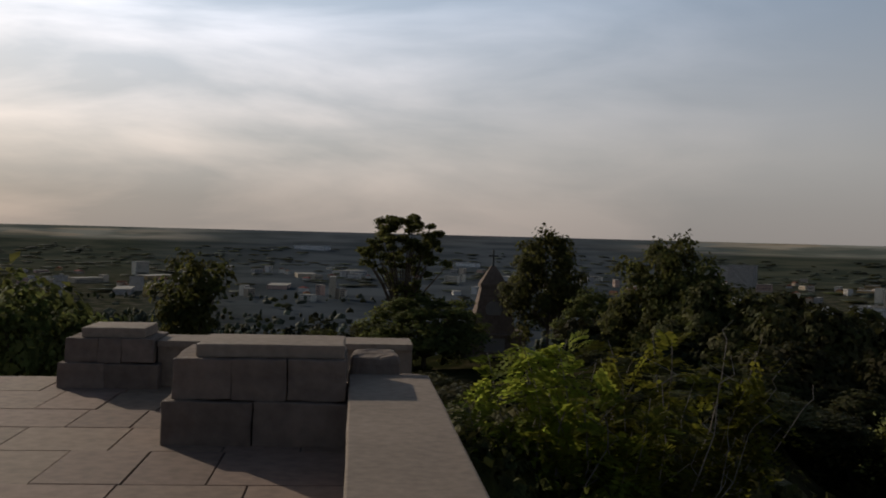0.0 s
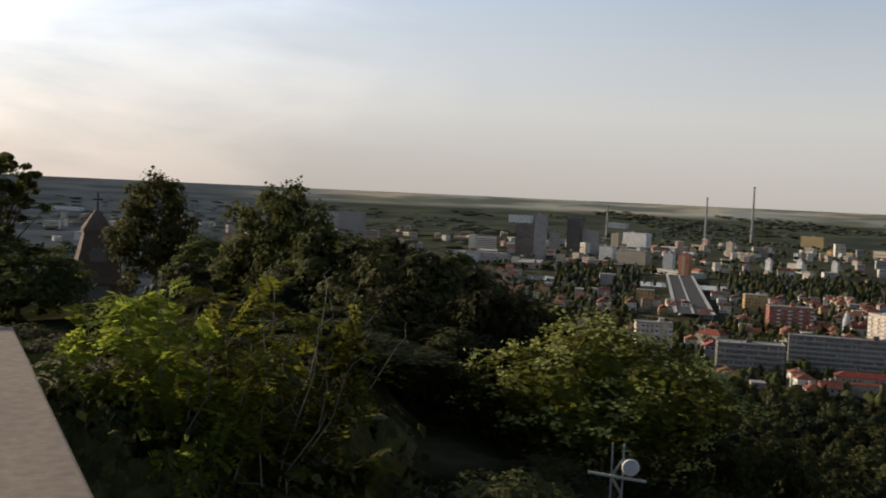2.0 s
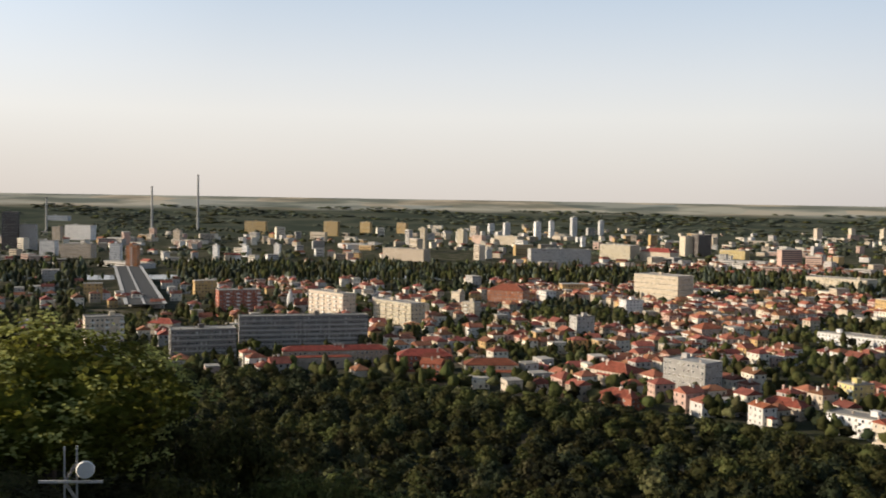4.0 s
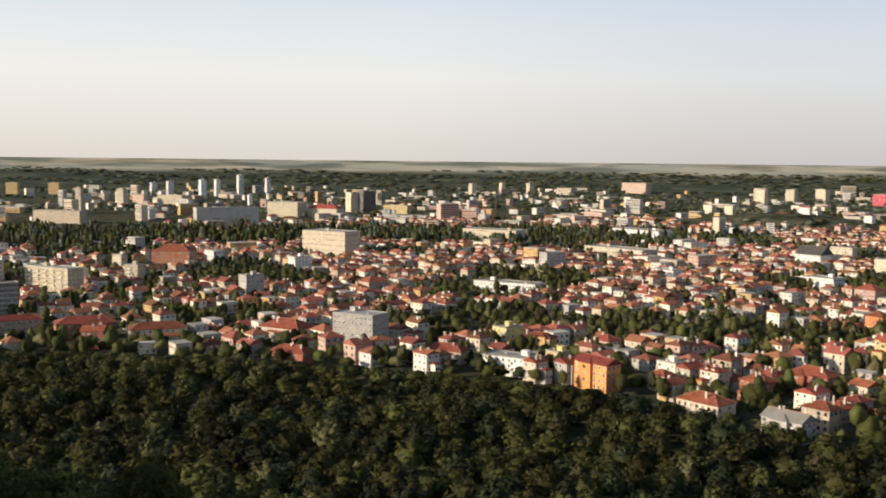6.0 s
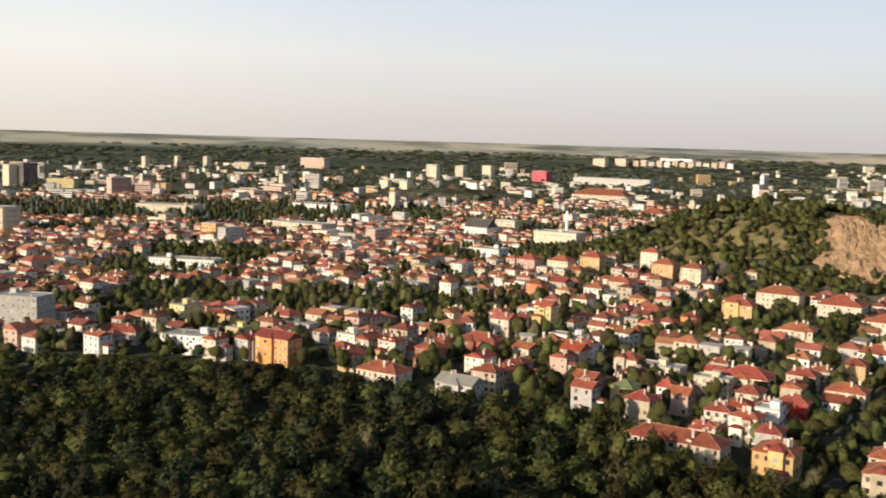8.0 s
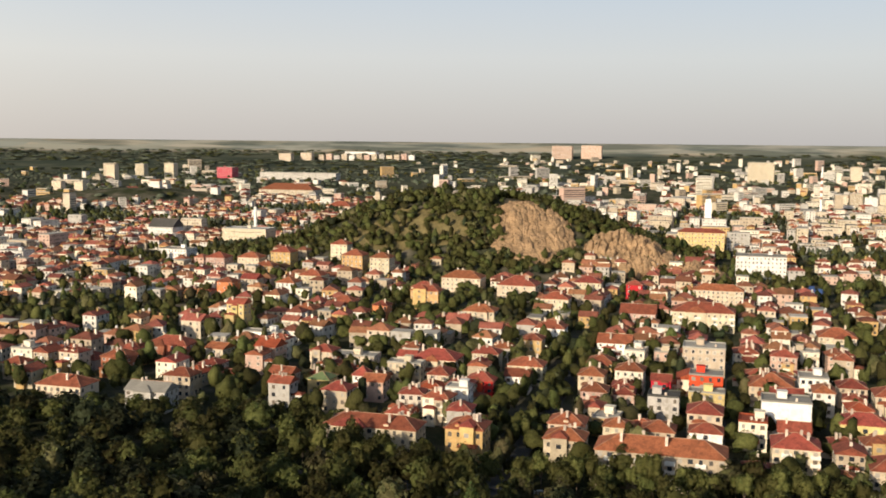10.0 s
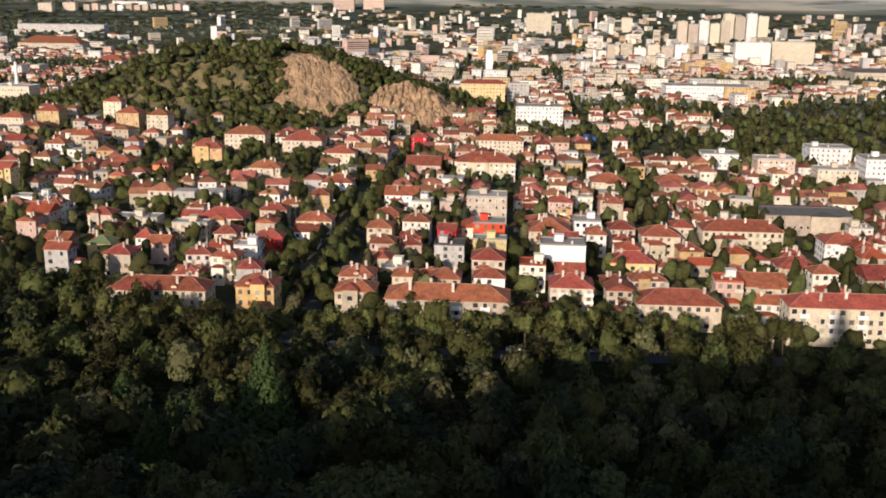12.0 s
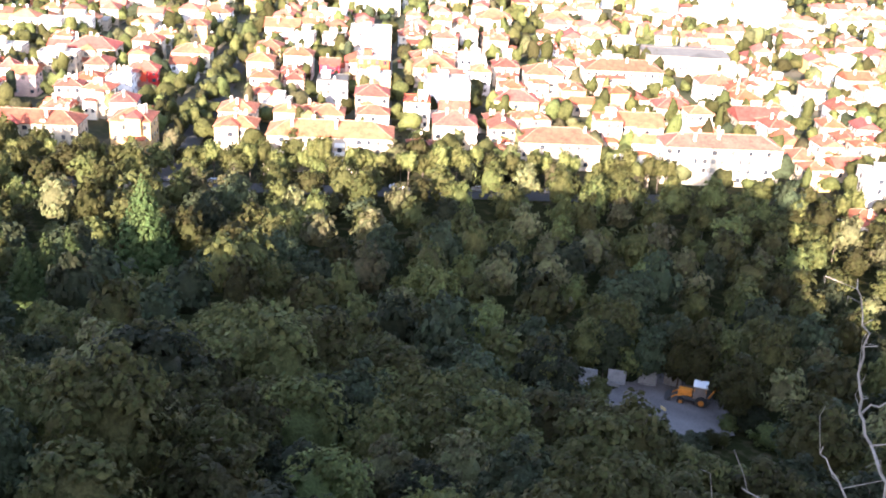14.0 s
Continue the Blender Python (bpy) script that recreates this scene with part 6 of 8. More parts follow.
house(1780.2, 2933.0, 69.9, 27.9, 15, rot=-51.3, roof="flat", wall="white", near=False, chimneys=0, name="warehouse", category="warehouse", label="long low pale warehouse in the distance")
house(1515.0, 3118.1, 78.2, 31.3, 24.2, rot=-45.9, roof="flat", wall="white", near=False, chimneys=0, name="warehouse", category="warehouse", label="long low pale warehouse in the distance")
house(3663.1, -457.3, 45.9, 27.5, 27.4, roof="flat", wall="cream", near=False, chimneys=0, name="tower_block", category="tower block", label="distant cream high-rise tower block with a flat roof")
house(3687.8, -535.9, 42.8, 25.7, 27.5, roof="flat", wall="cream", near=False, chimneys=0, name="tower_block", category="tower block", label="distant cream high-rise tower block with a flat roof")
for k, (tone, high) in enumerate(zip(("sand", "pink", "grey", "sand", "white", "sand", "pink", "sand", "grey", "cream", "sand", "pink", "white"), (20, 23, 17, 22, 19, 24, 18, 21, 22, 17, 20, 23, 18))):
    house(3695 - 2 * k, -590 - 27.5 * k, 21, 14, high, roof="flat", wall=tone, near=False, chimneys=0, name="tower_block", category="tower block", label=f"distant {tone} panel block of flats in a row")
house(-482.5, 3766.8, 132.3, 39.7, 14.4, rot=-22.7, roof="flat", wall="white", near=False, chimneys=0, name="warehouse", category="warehouse", label="long low pale warehouse in the distance")
house(3628.3, -1501.5, 76.4, 30.6, 49.4, roof="flat", wall="pink", near=False, chimneys=0, name="tower_block", category="tower block", label="distant pink high-rise tower block with a flat roof")
house(3612.8, -1615.4, 77.6, 31.0, 49.8, roof="flat", wall="pink", near=False, chimneys=0, name="tower_block", category="tower block", label="distant pink high-rise tower block with a flat roof")
house(4020.0, -803.0, 130.0, 40.0, 9.0, roof="flat", wall="white", near=False, chimneys=0, name="warehouse", category="warehouse", label="long low pale warehouse in the distance")

# ---- the rest of the town, street by street ----
PARK = [(*polar(860, -142.5), 150), (*polar(730, -140.0), 75), (*polar(980, -146.0), 165)]
rnd = random.Random(9)
gdir, gside = Vector((*polar(1, GRID), 0)), Vector((*polar(1, GRID + 90), 0))


def free(x, y, need):
    return all(math.hypot(x - a, y - b) > need + c for a, b, c in TAKEN)


def garden(x, y):
    return all(math.hypot(x - a, y - b) > c * 0.64 + 0.7 for a, b, c in TAKEN)


def grove(x, y):
    """Green patches between the quarters of the town."""
    return math.hypot(x, y) > 560 and noise.noise(Vector((x * 0.0075, y * 0.0075, 4.0))) > 0.2


def built_up(x, y):
    r = math.hypot(x, y)
    az = math.degrees(math.atan2(-x, y))
    if not -152 < az < 26 or r < float(foot(x, y)) + 14:
        return False
    if any(math.hypot(x - a, y - b) < s for a, b, s in PARK) or grove(x, y):
        return False
    if 1180 < r < 1420 and -84 < az < -26:      # the river and its trees
        return False
    if abs((x * gside.x + y * gside.y) - ALLEY) < 9 and r < 520:
        return False
    return land_at(x, y) < 9


ALLEY = polar(308, -108.5)[0] * gside.x + polar(308, -108.5)[1] * gside.y
spots = []
for ia in range(-46, 150):
    for ib in range(-110, 110):
        if ia % 7 == 0 or ib % 5 == 0:
            continue
        p = gdir * (ia * 12.8 + rnd.uniform(-2.6, 2.6)) + gside * (ib * 12.2 + rnd.uniform(-2.2, 2.2))
        r = p.length
        if r > 1650 or not built_up(p.x, p.y):
            continue
        az = math.degrees(math.atan2(-p.x, p.y))
        if rnd.random() < (0.14 if r < 480 else 0.24) + (0.35 if az > -56 else 0) + (0.2 if az > -40 else 0) + (0.2 if az > -18 else 0):
            continue
        spots.append((r, p.x, p.y))
spots.sort()
walls, roofs, flats, panes = Geo(), Geo(), Geo(), Geo()
green = []
count = 0
for r, x, y in spots:
    if not free(x, y, 5.0):
        continue
    w, d, h = rnd.uniform(7.5, 11.5), rnd.uniform(7.5, 10.5), rnd.choice((4.5, 5.5, 6.2, 6.5, 7.0, 7.5, 8.5, 9.2, 9.6))
    kind = rnd.choices(("hip", "gable", "flat"), (6, 3, 1.6))[0]
    rot = GRID + rnd.choice((0, 90)) + rnd.gauss(0, 5)
    if r < NEAR_TOWN:
        house(x, y, w, d, h, rot, kind, near=r < 400, pitch=rnd.uniform(0.34, 0.55), chimneys=rnd.choice((1, 2, 3, 4)),
              tiles="tiles" if rnd.random() < 0.8 else "tiles_new", balconies=rnd.choice((0, 0, 1, 2)), annex=rnd.random() < 0.45, dormers=rnd.choice((0, 0, 0, 1, 2)) if kind == "hip" else 0)
        continue
    if r > 900:
        right = math.degrees(math.atan2(-x, y)) < -112
        kind = rnd.choices(("hip", "gable", "flat"), (3, 2, 5) if right else (5, 3, 2))[0]
        if rnd.random() < (0.1 if right else 0.03):
            w, d, h, kind = rnd.uniform(14, 28), 11, rnd.uniform(10, 18), "flat"
    m = pose(x, y, land_at(x, y), 0, 0, rot)
    walls.join(Geo().box(-w / 2, -d / 2, -2, w / 2, d / 2, h), m)
    if kind == "flat":
        flats.join(Geo().box(-w / 2 - 0.1, -d / 2 - 0.1, h, w / 2 + 0.1, d / 2 + 0.1, h + 0.5), m)
    else:
        g, caps, top = roof_geo(kind, w, d, h, rnd.uniform(0.4, 0.6))
        roofs.join(g, m)
        for k in range(rnd.choice((0, 1, 2))):
            cx, cy = rnd.uniform(-0.35, 0.35) * w, rnd.uniform(-0.3, 0.3) * d
            walls.join(Geo().box(cx - 0.5, cy - 0.4, h, cx + 0.5, cy + 0.4, top + 0.9), m)
    n = max(1, round(h / 3.1))
    for turn, length, out in ((0, w, d / 2), (90, d, w / 2), (180, w, d / 2), (270, d, w / 2)):
        away = (pose(0, 0, 0, 0, 0, rot + turn) @ Vector((0, -1, 0))).dot(Vector((-x, -y, 0)))
        if away < 0:
            continue
        q = m @ pose(0, 0, 0, 0, 0, turn)
        bays = max(1, int(length / 2.9))
        for s in range(n):
            z0 = 0.9 + s * h / n
            for k in range(bays):
                px = length * ((k + 0.5) / bays - 0.5)
                if rnd.random() < 0.85:
                    panes.face([q @ Vector((px - 0.6, -out - 0.03, z0)), q @ Vector((px + 0.6, -out - 0.03, z0)),
                                q @ Vector((px + 0.6, -out - 0.03, z0 + 1.4)), q @ Vector((px - 0.6, -out - 0.03, z0 + 1.4))])
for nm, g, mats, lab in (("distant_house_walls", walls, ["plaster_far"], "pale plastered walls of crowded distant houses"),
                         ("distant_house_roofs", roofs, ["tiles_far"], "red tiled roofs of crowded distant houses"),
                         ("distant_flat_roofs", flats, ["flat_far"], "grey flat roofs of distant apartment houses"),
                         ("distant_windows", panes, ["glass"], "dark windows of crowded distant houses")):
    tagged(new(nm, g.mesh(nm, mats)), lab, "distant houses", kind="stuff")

# ---- blocks of flats out to the edge of the town ----
blocks, tops, bands, low_roofs = Geo(), Geo(), Geo(), Geo()
rnd = random.Random(31)
for k in range(5200):
    az, r = rnd.uniform(-150, 25), math.sqrt(rnd.uniform(1420 ** 2, 3900 ** 2))
    if r > (2700 if az > -50 else 3300) and az > -100:
        continue
    dense = 1.0 if az < -109 else 0.3 if az < -80 else 0.62 if az < -24 else 0.2
    if rnd.random() > dense * (1.2 if r < 2400 else 0.5):
        continue
    x, y = polar(r, az)
    if not free(x, y, 20):
        continue
    w, d, h = rnd.choice((10, 12, 14, 16, 22, 30)), rnd.uniform(9, 13), rnd.choice((5, 6, 8, 9, 9, 12, 12, 15))
    if rnd.random() < (0.1 if az < -109 else 0.05):
        w, h = rnd.uniform(13, 40), rnd.uniform(18, 34)
    if rnd.random() < 0.06:
        w, d, h = rnd.uniform(40, 90), rnd.uniform(20, 40), rnd.uniform(6, 9)
    rot = rnd.choice((GRID, GRID + 90, GRID + 40)) + rnd.uniform(-6, 6)
    m = pose(x, y, land_at(x, y), 0, 0, rot)
    blocks.join(Geo().box(-w / 2, -d / 2, -2, w / 2, d / 2, h), m)
    if h < 10 and w < 20 and r < 2600:
        g, caps, top = roof_geo(rnd.choice(("hip", "gable")), w, d, h, 0.5)
        low_roofs.join(g, m)
        continue
    tops.join(Geo().box(-w / 2 - 0.2, -d / 2 - 0.2, h, w / 2 + 0.2, d / 2 + 0.2, h + 0.8), m)
    for s in range(int(h / 3)):
        bands.join(Geo().box(-w / 2 + 1, -d / 2 - 0.1, 1 + s * 3, w / 2 - 1, d / 2 + 0.1, 2.3 + s * 3), m)
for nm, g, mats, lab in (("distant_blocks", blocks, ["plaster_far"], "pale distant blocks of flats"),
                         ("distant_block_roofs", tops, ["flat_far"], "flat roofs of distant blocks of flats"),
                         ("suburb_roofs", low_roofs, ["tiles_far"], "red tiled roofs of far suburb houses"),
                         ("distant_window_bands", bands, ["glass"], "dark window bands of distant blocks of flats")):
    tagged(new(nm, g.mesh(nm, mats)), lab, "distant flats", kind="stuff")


# ---- trees between the houses, along the river and in the park ----
def clump_cloud(items, level, count, size, name, label, leaf_weights):
    """Many far trees in one mesh, each a lobed crown with leaf clumps on it."""
    vs, fs, ms, ts, ns, off = [], [], [], [], [], 0
    for x, y, high, wide in items:
        v, f, ln, _ = lobed_crown(rng, high, wide, 0.0, rnd.randint(5, 10), level, count, size, 0.95, (0.26, 0.46), 0.07 if level > 1 else 0.02)
        vs.append(v + np.array([x, y, land_at(x, y)]))
        fs.append(f + off)
        off += len(v)
        ms.append(np.full(len(f), rnd.choices(range(len(leaf_weights)), leaf_weights)[0]))
        ns.append(ln)
        ts.append(np.full(len(f), rnd.random()))
    me = raw_mesh(name, np.concatenate(vs), np.concatenate(fs), leaf_slots + ["leaf_hazed"], np.concatenate(ms), np.concatenate(ts), np.concatenate(ns))
    return tagged(new(name, me), label, "trees", kind="stuff")


# rock faces of the hill: distance, bearing, half width, half depth, swelling over the slope, seed
ROCKS = [(800, -110.8, 34, 46, 8, 1), (784, -116.6, 37, 44, 15, 5), (760, -120.0, 22, 26, 11, 9)]


SCRUB = polar(800, -104.0)      # a dry open slope of the hill


def rock_share(x, y, rock):
    r, az, w, d = rock[:4]
    cx, cy = polar(r, az)
    c, sn = math.cos(radians(az)), math.sin(radians(az))
    return math.hypot(((x - cx) * c + (y - cy) * sn) / w, (-(x - cx) * sn + (y - cy) * c) / d)


def on_rock(x, y):
    return any(rock_share(x, y, k) < 0.8 + 0.5 * noise.noise(Vector((x * 0.06, y * 0.06, 1.0))) for k in ROCKS)


near_trees, mid_trees, far_trees, bank_trees = [], [], [], []
for k in range(38000):
    az, r = rnd.uniform(-152, 26), math.sqrt(rnd.uniform(290 ** 2, 1500 ** 2))
    x, y = polar(r, az)
    z = land_at(x, y)
    if r < float(foot(x, y)) + 4:
        continue
    on_hill = z > 7
    park = any(math.hypot(x - a, y - b) < s for a, b, s in PARK) or (grove(x, y) and garden(x, y))
    river = 1180 < r < 1420 and az > -84
    if on_hill and on_rock(x, y):
        continue
    if not (on_hill or park or river):
        if rnd.random() > (0.3 if az > -22 else 0.95 if r < 560 or az > -44 else 0.58 if r < 800 else 0.4 if az > -62 or -112 < az < -80 else 0.38):
            continue
        if not garden(x, y) or abs((x * gside.x + y * gside.y) - ALLEY) < 3:
            continue
    if r > 900 and not (on_hill or park) and rnd.random() < 0.4:
        continue
    if 850 < r < 1450 and -37.4 < az < -32.6:      # the boulevard
        continue
    if river and az > -28:
        continue
    item = (x, y, (rnd.uniform(5.5, 10) if rnd.random() < 0.6 else rnd.uniform(9, 13.5)) if not river else rnd.uniform(11, 20), rnd.uniform(5.5, 10.5))
    (bank_trees if az > -22 else near_trees if r < 600 else mid_trees if r < 900 else far_trees).append(item)
for k in range(26):
    for s in (-1, 1):
        p = gdir * (k * 8.0) + Vector((*polar(300, -108.0), 0)) + gside * (s * 5 + rnd.uniform(-1, 1))
        near_trees.append((p.x, p.y, rnd.uniform(8, 11), rnd.uniform(5, 7)))
for k in range(1700):
    az, r = rnd.uniform(-84, 26), rnd.uniform(1140, 1480)
    if rnd.random() < (0.75 if 1230 < r < 1330 else 0.1):
        continue
    if -36.8 < az < -33.5:
        continue
    tall = az < -28
    if not tall and rnd.random() < 0.85:
        continue
    if not tall:
        r = rnd.uniform(1000, 1450)
    (far_trees if tall else bank_trees).append((*polar(r, az), rnd.uniform(12, 22) if tall else rnd.uniform(8, 13), rnd.uniform(5, 10) if tall else rnd.uniform(13, 24)))
for k in range(3600):      # the wooded flanks of the rocky hill
    u, w = rnd.gauss(0, 115), rnd.gauss(0, 70)
    hx, hy = polar(850, -107.0)
    c, sn = math.cos(radians(73)), math.sin(radians(73))
    x, y = hx + u * c - w * sn, hy + u * sn + w * c
    if land_at(x, y) < 5 or not garden(x, y) or on_rock(x, y):
        continue
    scrub = math.hypot(x - SCRUB[0], y - SCRUB[1]) < 46 and rnd.random() < 0.6
    if scrub or noise.noise(Vector((x * 0.03, y * 0.03, 9.0))) > 0.3:       # scrubby gaps
        continue
    mid_trees.append((x, y, rnd.uniform(4.5, 9.5), rnd.uniform(5.5, 11.5)))
woods = []
for k in range(15000):
    az, r = rnd.uniform(-150, 26), math.sqrt(rnd.uniform(1450 ** 2, 4250 ** 2))
    x, y = polar(r, az)
    thick = noise.noise(Vector((x * 0.004, y * 0.0015, 2.0)))
    if thick < (0.02 if az < -112 else -0.35 if az < -74 else -0.02 if az < -20 else -0.3):
        continue
    if az > -30 and r > 3850 or az > -22 and rnd.random() < 0.8 or not free(x, y, 4):
        continue
    if 1400 < r < 1500 and -36.8 < az < -33.5:
        continue
    if r > 3200 and az < -26:
        woods.append((x, y, rnd.uniform(6, 10), rnd.uniform(24, 60)))
    elif az > -26:
        woods.append((x, y, rnd.uniform(5, 8), rnd.uniform(30, 70)))
    else:
        woods.append((x, y, rnd.uniform(7, 13), rnd.uniform(12, 26)))
clump_cloud(woods + bank_trees, 1, 0, 3.2, "far_woods", "far woods between the outer suburbs, leaves tinted for haze", (3, 1, 1, 0, 7))
clump_cloud(near_trees, 2, 90, 0.45, "street_trees", "green trees between the town houses", (3, 0.6, 6, 1.4))
clump_cloud(mid_trees, 1, 24, 0.8, "garden_trees", "green trees in gardens and on the rocky hill", (3, 0.8, 6, 1.2))
clump_cloud(far_trees, 1, 0, 2.6, "distant_trees", "dark green trees along the river and distant streets", (4, 3, 2, 0, 3))

# ---- trees and shrubs round the terrace ----
NEAR = [clustered_tree("broadleaf_tree", 51, 9.0, 7.5, "leaf_near", "green deciduous tree with a ragged crown below the terrace", 84, 120, 0.16),
        clustered_tree("broadleaf_tree", 52, 8.0, 6.0, "leaf_near", "small green deciduous tree below the terrace", 60, 120, 0.14),
        broadleaf("shrub", 53, 3.5, 4.0, "leaf", "dark green bushy shrub behind the parapet", 18, 1900, 0.09, 0.0, 0.12, "shrub", level=3, lobe=(0.2, 0.36), shrink=0.9),
        # copy of the first tree in darker leaves, which put in shade
        clustered_tree("broadleaf_tree", 54, 9.0, 7.5, "leaf", "deciduous tree with a dense crown below the terrace, leaves darkened for shade", 96, 130, 0.17)]
for k in NEAR:
    k["group"] = "trees round the terrace"
placed = [False] * 4


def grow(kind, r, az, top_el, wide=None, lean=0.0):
    """A near tree at a distance and bearing, stretched so its top meets an angle of sight from the camera."""
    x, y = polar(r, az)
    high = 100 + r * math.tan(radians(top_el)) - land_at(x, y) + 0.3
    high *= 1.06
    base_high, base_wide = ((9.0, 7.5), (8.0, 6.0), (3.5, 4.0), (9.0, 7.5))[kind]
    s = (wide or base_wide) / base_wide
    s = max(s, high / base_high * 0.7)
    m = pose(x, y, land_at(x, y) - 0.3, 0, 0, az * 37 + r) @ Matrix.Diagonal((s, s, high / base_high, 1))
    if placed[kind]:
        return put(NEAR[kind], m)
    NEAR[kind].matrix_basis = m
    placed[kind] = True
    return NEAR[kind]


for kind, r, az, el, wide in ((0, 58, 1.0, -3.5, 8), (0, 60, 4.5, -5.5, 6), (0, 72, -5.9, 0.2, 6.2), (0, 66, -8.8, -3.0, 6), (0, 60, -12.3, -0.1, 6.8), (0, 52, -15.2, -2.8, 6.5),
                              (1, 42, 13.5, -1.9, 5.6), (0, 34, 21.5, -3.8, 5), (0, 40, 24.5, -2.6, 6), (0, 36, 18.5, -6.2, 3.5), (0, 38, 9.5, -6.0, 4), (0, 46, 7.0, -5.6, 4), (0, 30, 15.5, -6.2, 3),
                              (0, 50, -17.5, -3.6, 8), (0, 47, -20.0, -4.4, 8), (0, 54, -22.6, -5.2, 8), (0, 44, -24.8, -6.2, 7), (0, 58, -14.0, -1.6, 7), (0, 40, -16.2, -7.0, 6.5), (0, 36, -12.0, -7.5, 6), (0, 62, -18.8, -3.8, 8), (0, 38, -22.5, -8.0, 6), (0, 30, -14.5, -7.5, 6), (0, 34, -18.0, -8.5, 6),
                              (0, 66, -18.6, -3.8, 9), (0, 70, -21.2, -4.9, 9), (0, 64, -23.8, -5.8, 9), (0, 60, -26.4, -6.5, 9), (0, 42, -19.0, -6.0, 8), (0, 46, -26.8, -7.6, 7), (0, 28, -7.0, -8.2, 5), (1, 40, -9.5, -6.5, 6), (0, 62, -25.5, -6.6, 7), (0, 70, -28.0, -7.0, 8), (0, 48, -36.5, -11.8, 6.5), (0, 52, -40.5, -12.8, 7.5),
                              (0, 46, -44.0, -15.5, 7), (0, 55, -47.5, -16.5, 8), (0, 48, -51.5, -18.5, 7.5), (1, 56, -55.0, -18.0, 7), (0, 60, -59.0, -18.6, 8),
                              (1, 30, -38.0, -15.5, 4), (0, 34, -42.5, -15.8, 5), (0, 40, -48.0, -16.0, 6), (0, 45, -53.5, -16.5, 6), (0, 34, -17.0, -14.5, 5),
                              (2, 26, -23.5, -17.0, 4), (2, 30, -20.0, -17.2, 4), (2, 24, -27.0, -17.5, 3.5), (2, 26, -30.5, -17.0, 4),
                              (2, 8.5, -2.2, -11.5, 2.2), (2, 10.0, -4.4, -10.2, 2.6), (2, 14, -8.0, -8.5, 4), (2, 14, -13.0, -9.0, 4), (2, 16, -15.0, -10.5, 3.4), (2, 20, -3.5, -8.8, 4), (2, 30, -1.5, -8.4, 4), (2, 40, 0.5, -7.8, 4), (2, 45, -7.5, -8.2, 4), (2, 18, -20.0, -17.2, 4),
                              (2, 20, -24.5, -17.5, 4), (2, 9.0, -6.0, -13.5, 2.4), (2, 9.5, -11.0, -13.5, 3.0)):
    # trees between these bearings take the copy darkened for shade
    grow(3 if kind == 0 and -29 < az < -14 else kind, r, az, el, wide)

# undergrowth on the shoulder of the hill
rnd = random.Random(17)
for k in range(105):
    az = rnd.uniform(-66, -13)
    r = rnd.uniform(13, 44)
    # heights are held under an angle of sight from the camera
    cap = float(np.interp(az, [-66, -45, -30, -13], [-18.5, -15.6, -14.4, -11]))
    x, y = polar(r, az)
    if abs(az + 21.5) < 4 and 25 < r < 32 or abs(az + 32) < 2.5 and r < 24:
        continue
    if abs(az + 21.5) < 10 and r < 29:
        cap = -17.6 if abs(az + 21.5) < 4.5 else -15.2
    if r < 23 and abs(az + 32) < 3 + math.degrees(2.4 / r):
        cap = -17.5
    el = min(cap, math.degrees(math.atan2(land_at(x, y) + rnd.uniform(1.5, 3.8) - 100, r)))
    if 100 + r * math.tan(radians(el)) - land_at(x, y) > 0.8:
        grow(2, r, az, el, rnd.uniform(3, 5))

# the spreading tree beside the old monument: separate flat clumps of leaves on bare limbs
rng = np.random.default_rng(5)
spread = thing("spreading_tree", at(*polar(60, 2.2), 0, 1.0, 0.3), "dark spreading tree with open clumped crown against the sky", "tree")
x, y = polar(60, 2.2)
high = 100 + 60 * math.tan(radians(1.3)) - land_at(x, y) + 0.3
hubs = []
for k in range(150):
    a, q = rng.uniform(0, 2 * math.pi), math.sqrt(rng.uniform(0.02, 1))
    if k < 100:         # the umbrella on top
        lift = rng.uniform(0.7, 0.99)
        reach = 2.75 * math.sqrt(1 - 0.9 * ((lift - 0.7) / 0.3) ** 2)
    elif k < 118:
        lift, reach = rng.uniform(0.5, 0.7), 1.7
    else:
        lift, reach = rng.uniform(0.15, 0.5), 3.0
    hubs.append((reach * q * math.cos(a), reach * q * math.sin(a), lift, rng.uniform(0.35, 0.7)))
pts, nrm = [], []
for hx, hy, hz, rad in hubs:
    d = rng.normal(0, 1, (100, 3))
    d /= np.linalg.norm(d, axis=1)[:, None]
    pts.append(np.array([hx, hy, hz * high - 0.25]) + d * rad * np.array([0.72, 0.72, 0.42]) * rng.uniform(0.3, 1.1, (100, 1)))
    nrm.append(d + np.array([0, 0, 0.5]))
v, f = cards(np.concatenate(pts), np.concatenate(nrm), 0.1 * rng.uniform(0.6, 1.4, 100 * len(hubs)), rng)
part("crown", raw_mesh("crown", v, f, ["leaf_near"]), spread)
part("trunk", trunk_geo(rng, high, 0.42, [(a, b, c * high - 0.3) for a, b, c, _ in hubs[:34]], 0.3).mesh("trunk", ["bark"]), spread)

# lime tree in seed, pale clusters all over its crown
lime = broadleaf("lime_tree", 61, 10.0, 9.4, "leaf_lime", "large lime tree dotted with pale seed clusters", 34, 6500, 0.17, 0.1, 0.5, level=4, lobe=(0.2, 0.36), shrink=0.72)
x, y = polar(36, -30.8)
tall = (100 + 36 * math.tan(radians(-6.8)) - land_at(x, y) + 0.3) / 10.0
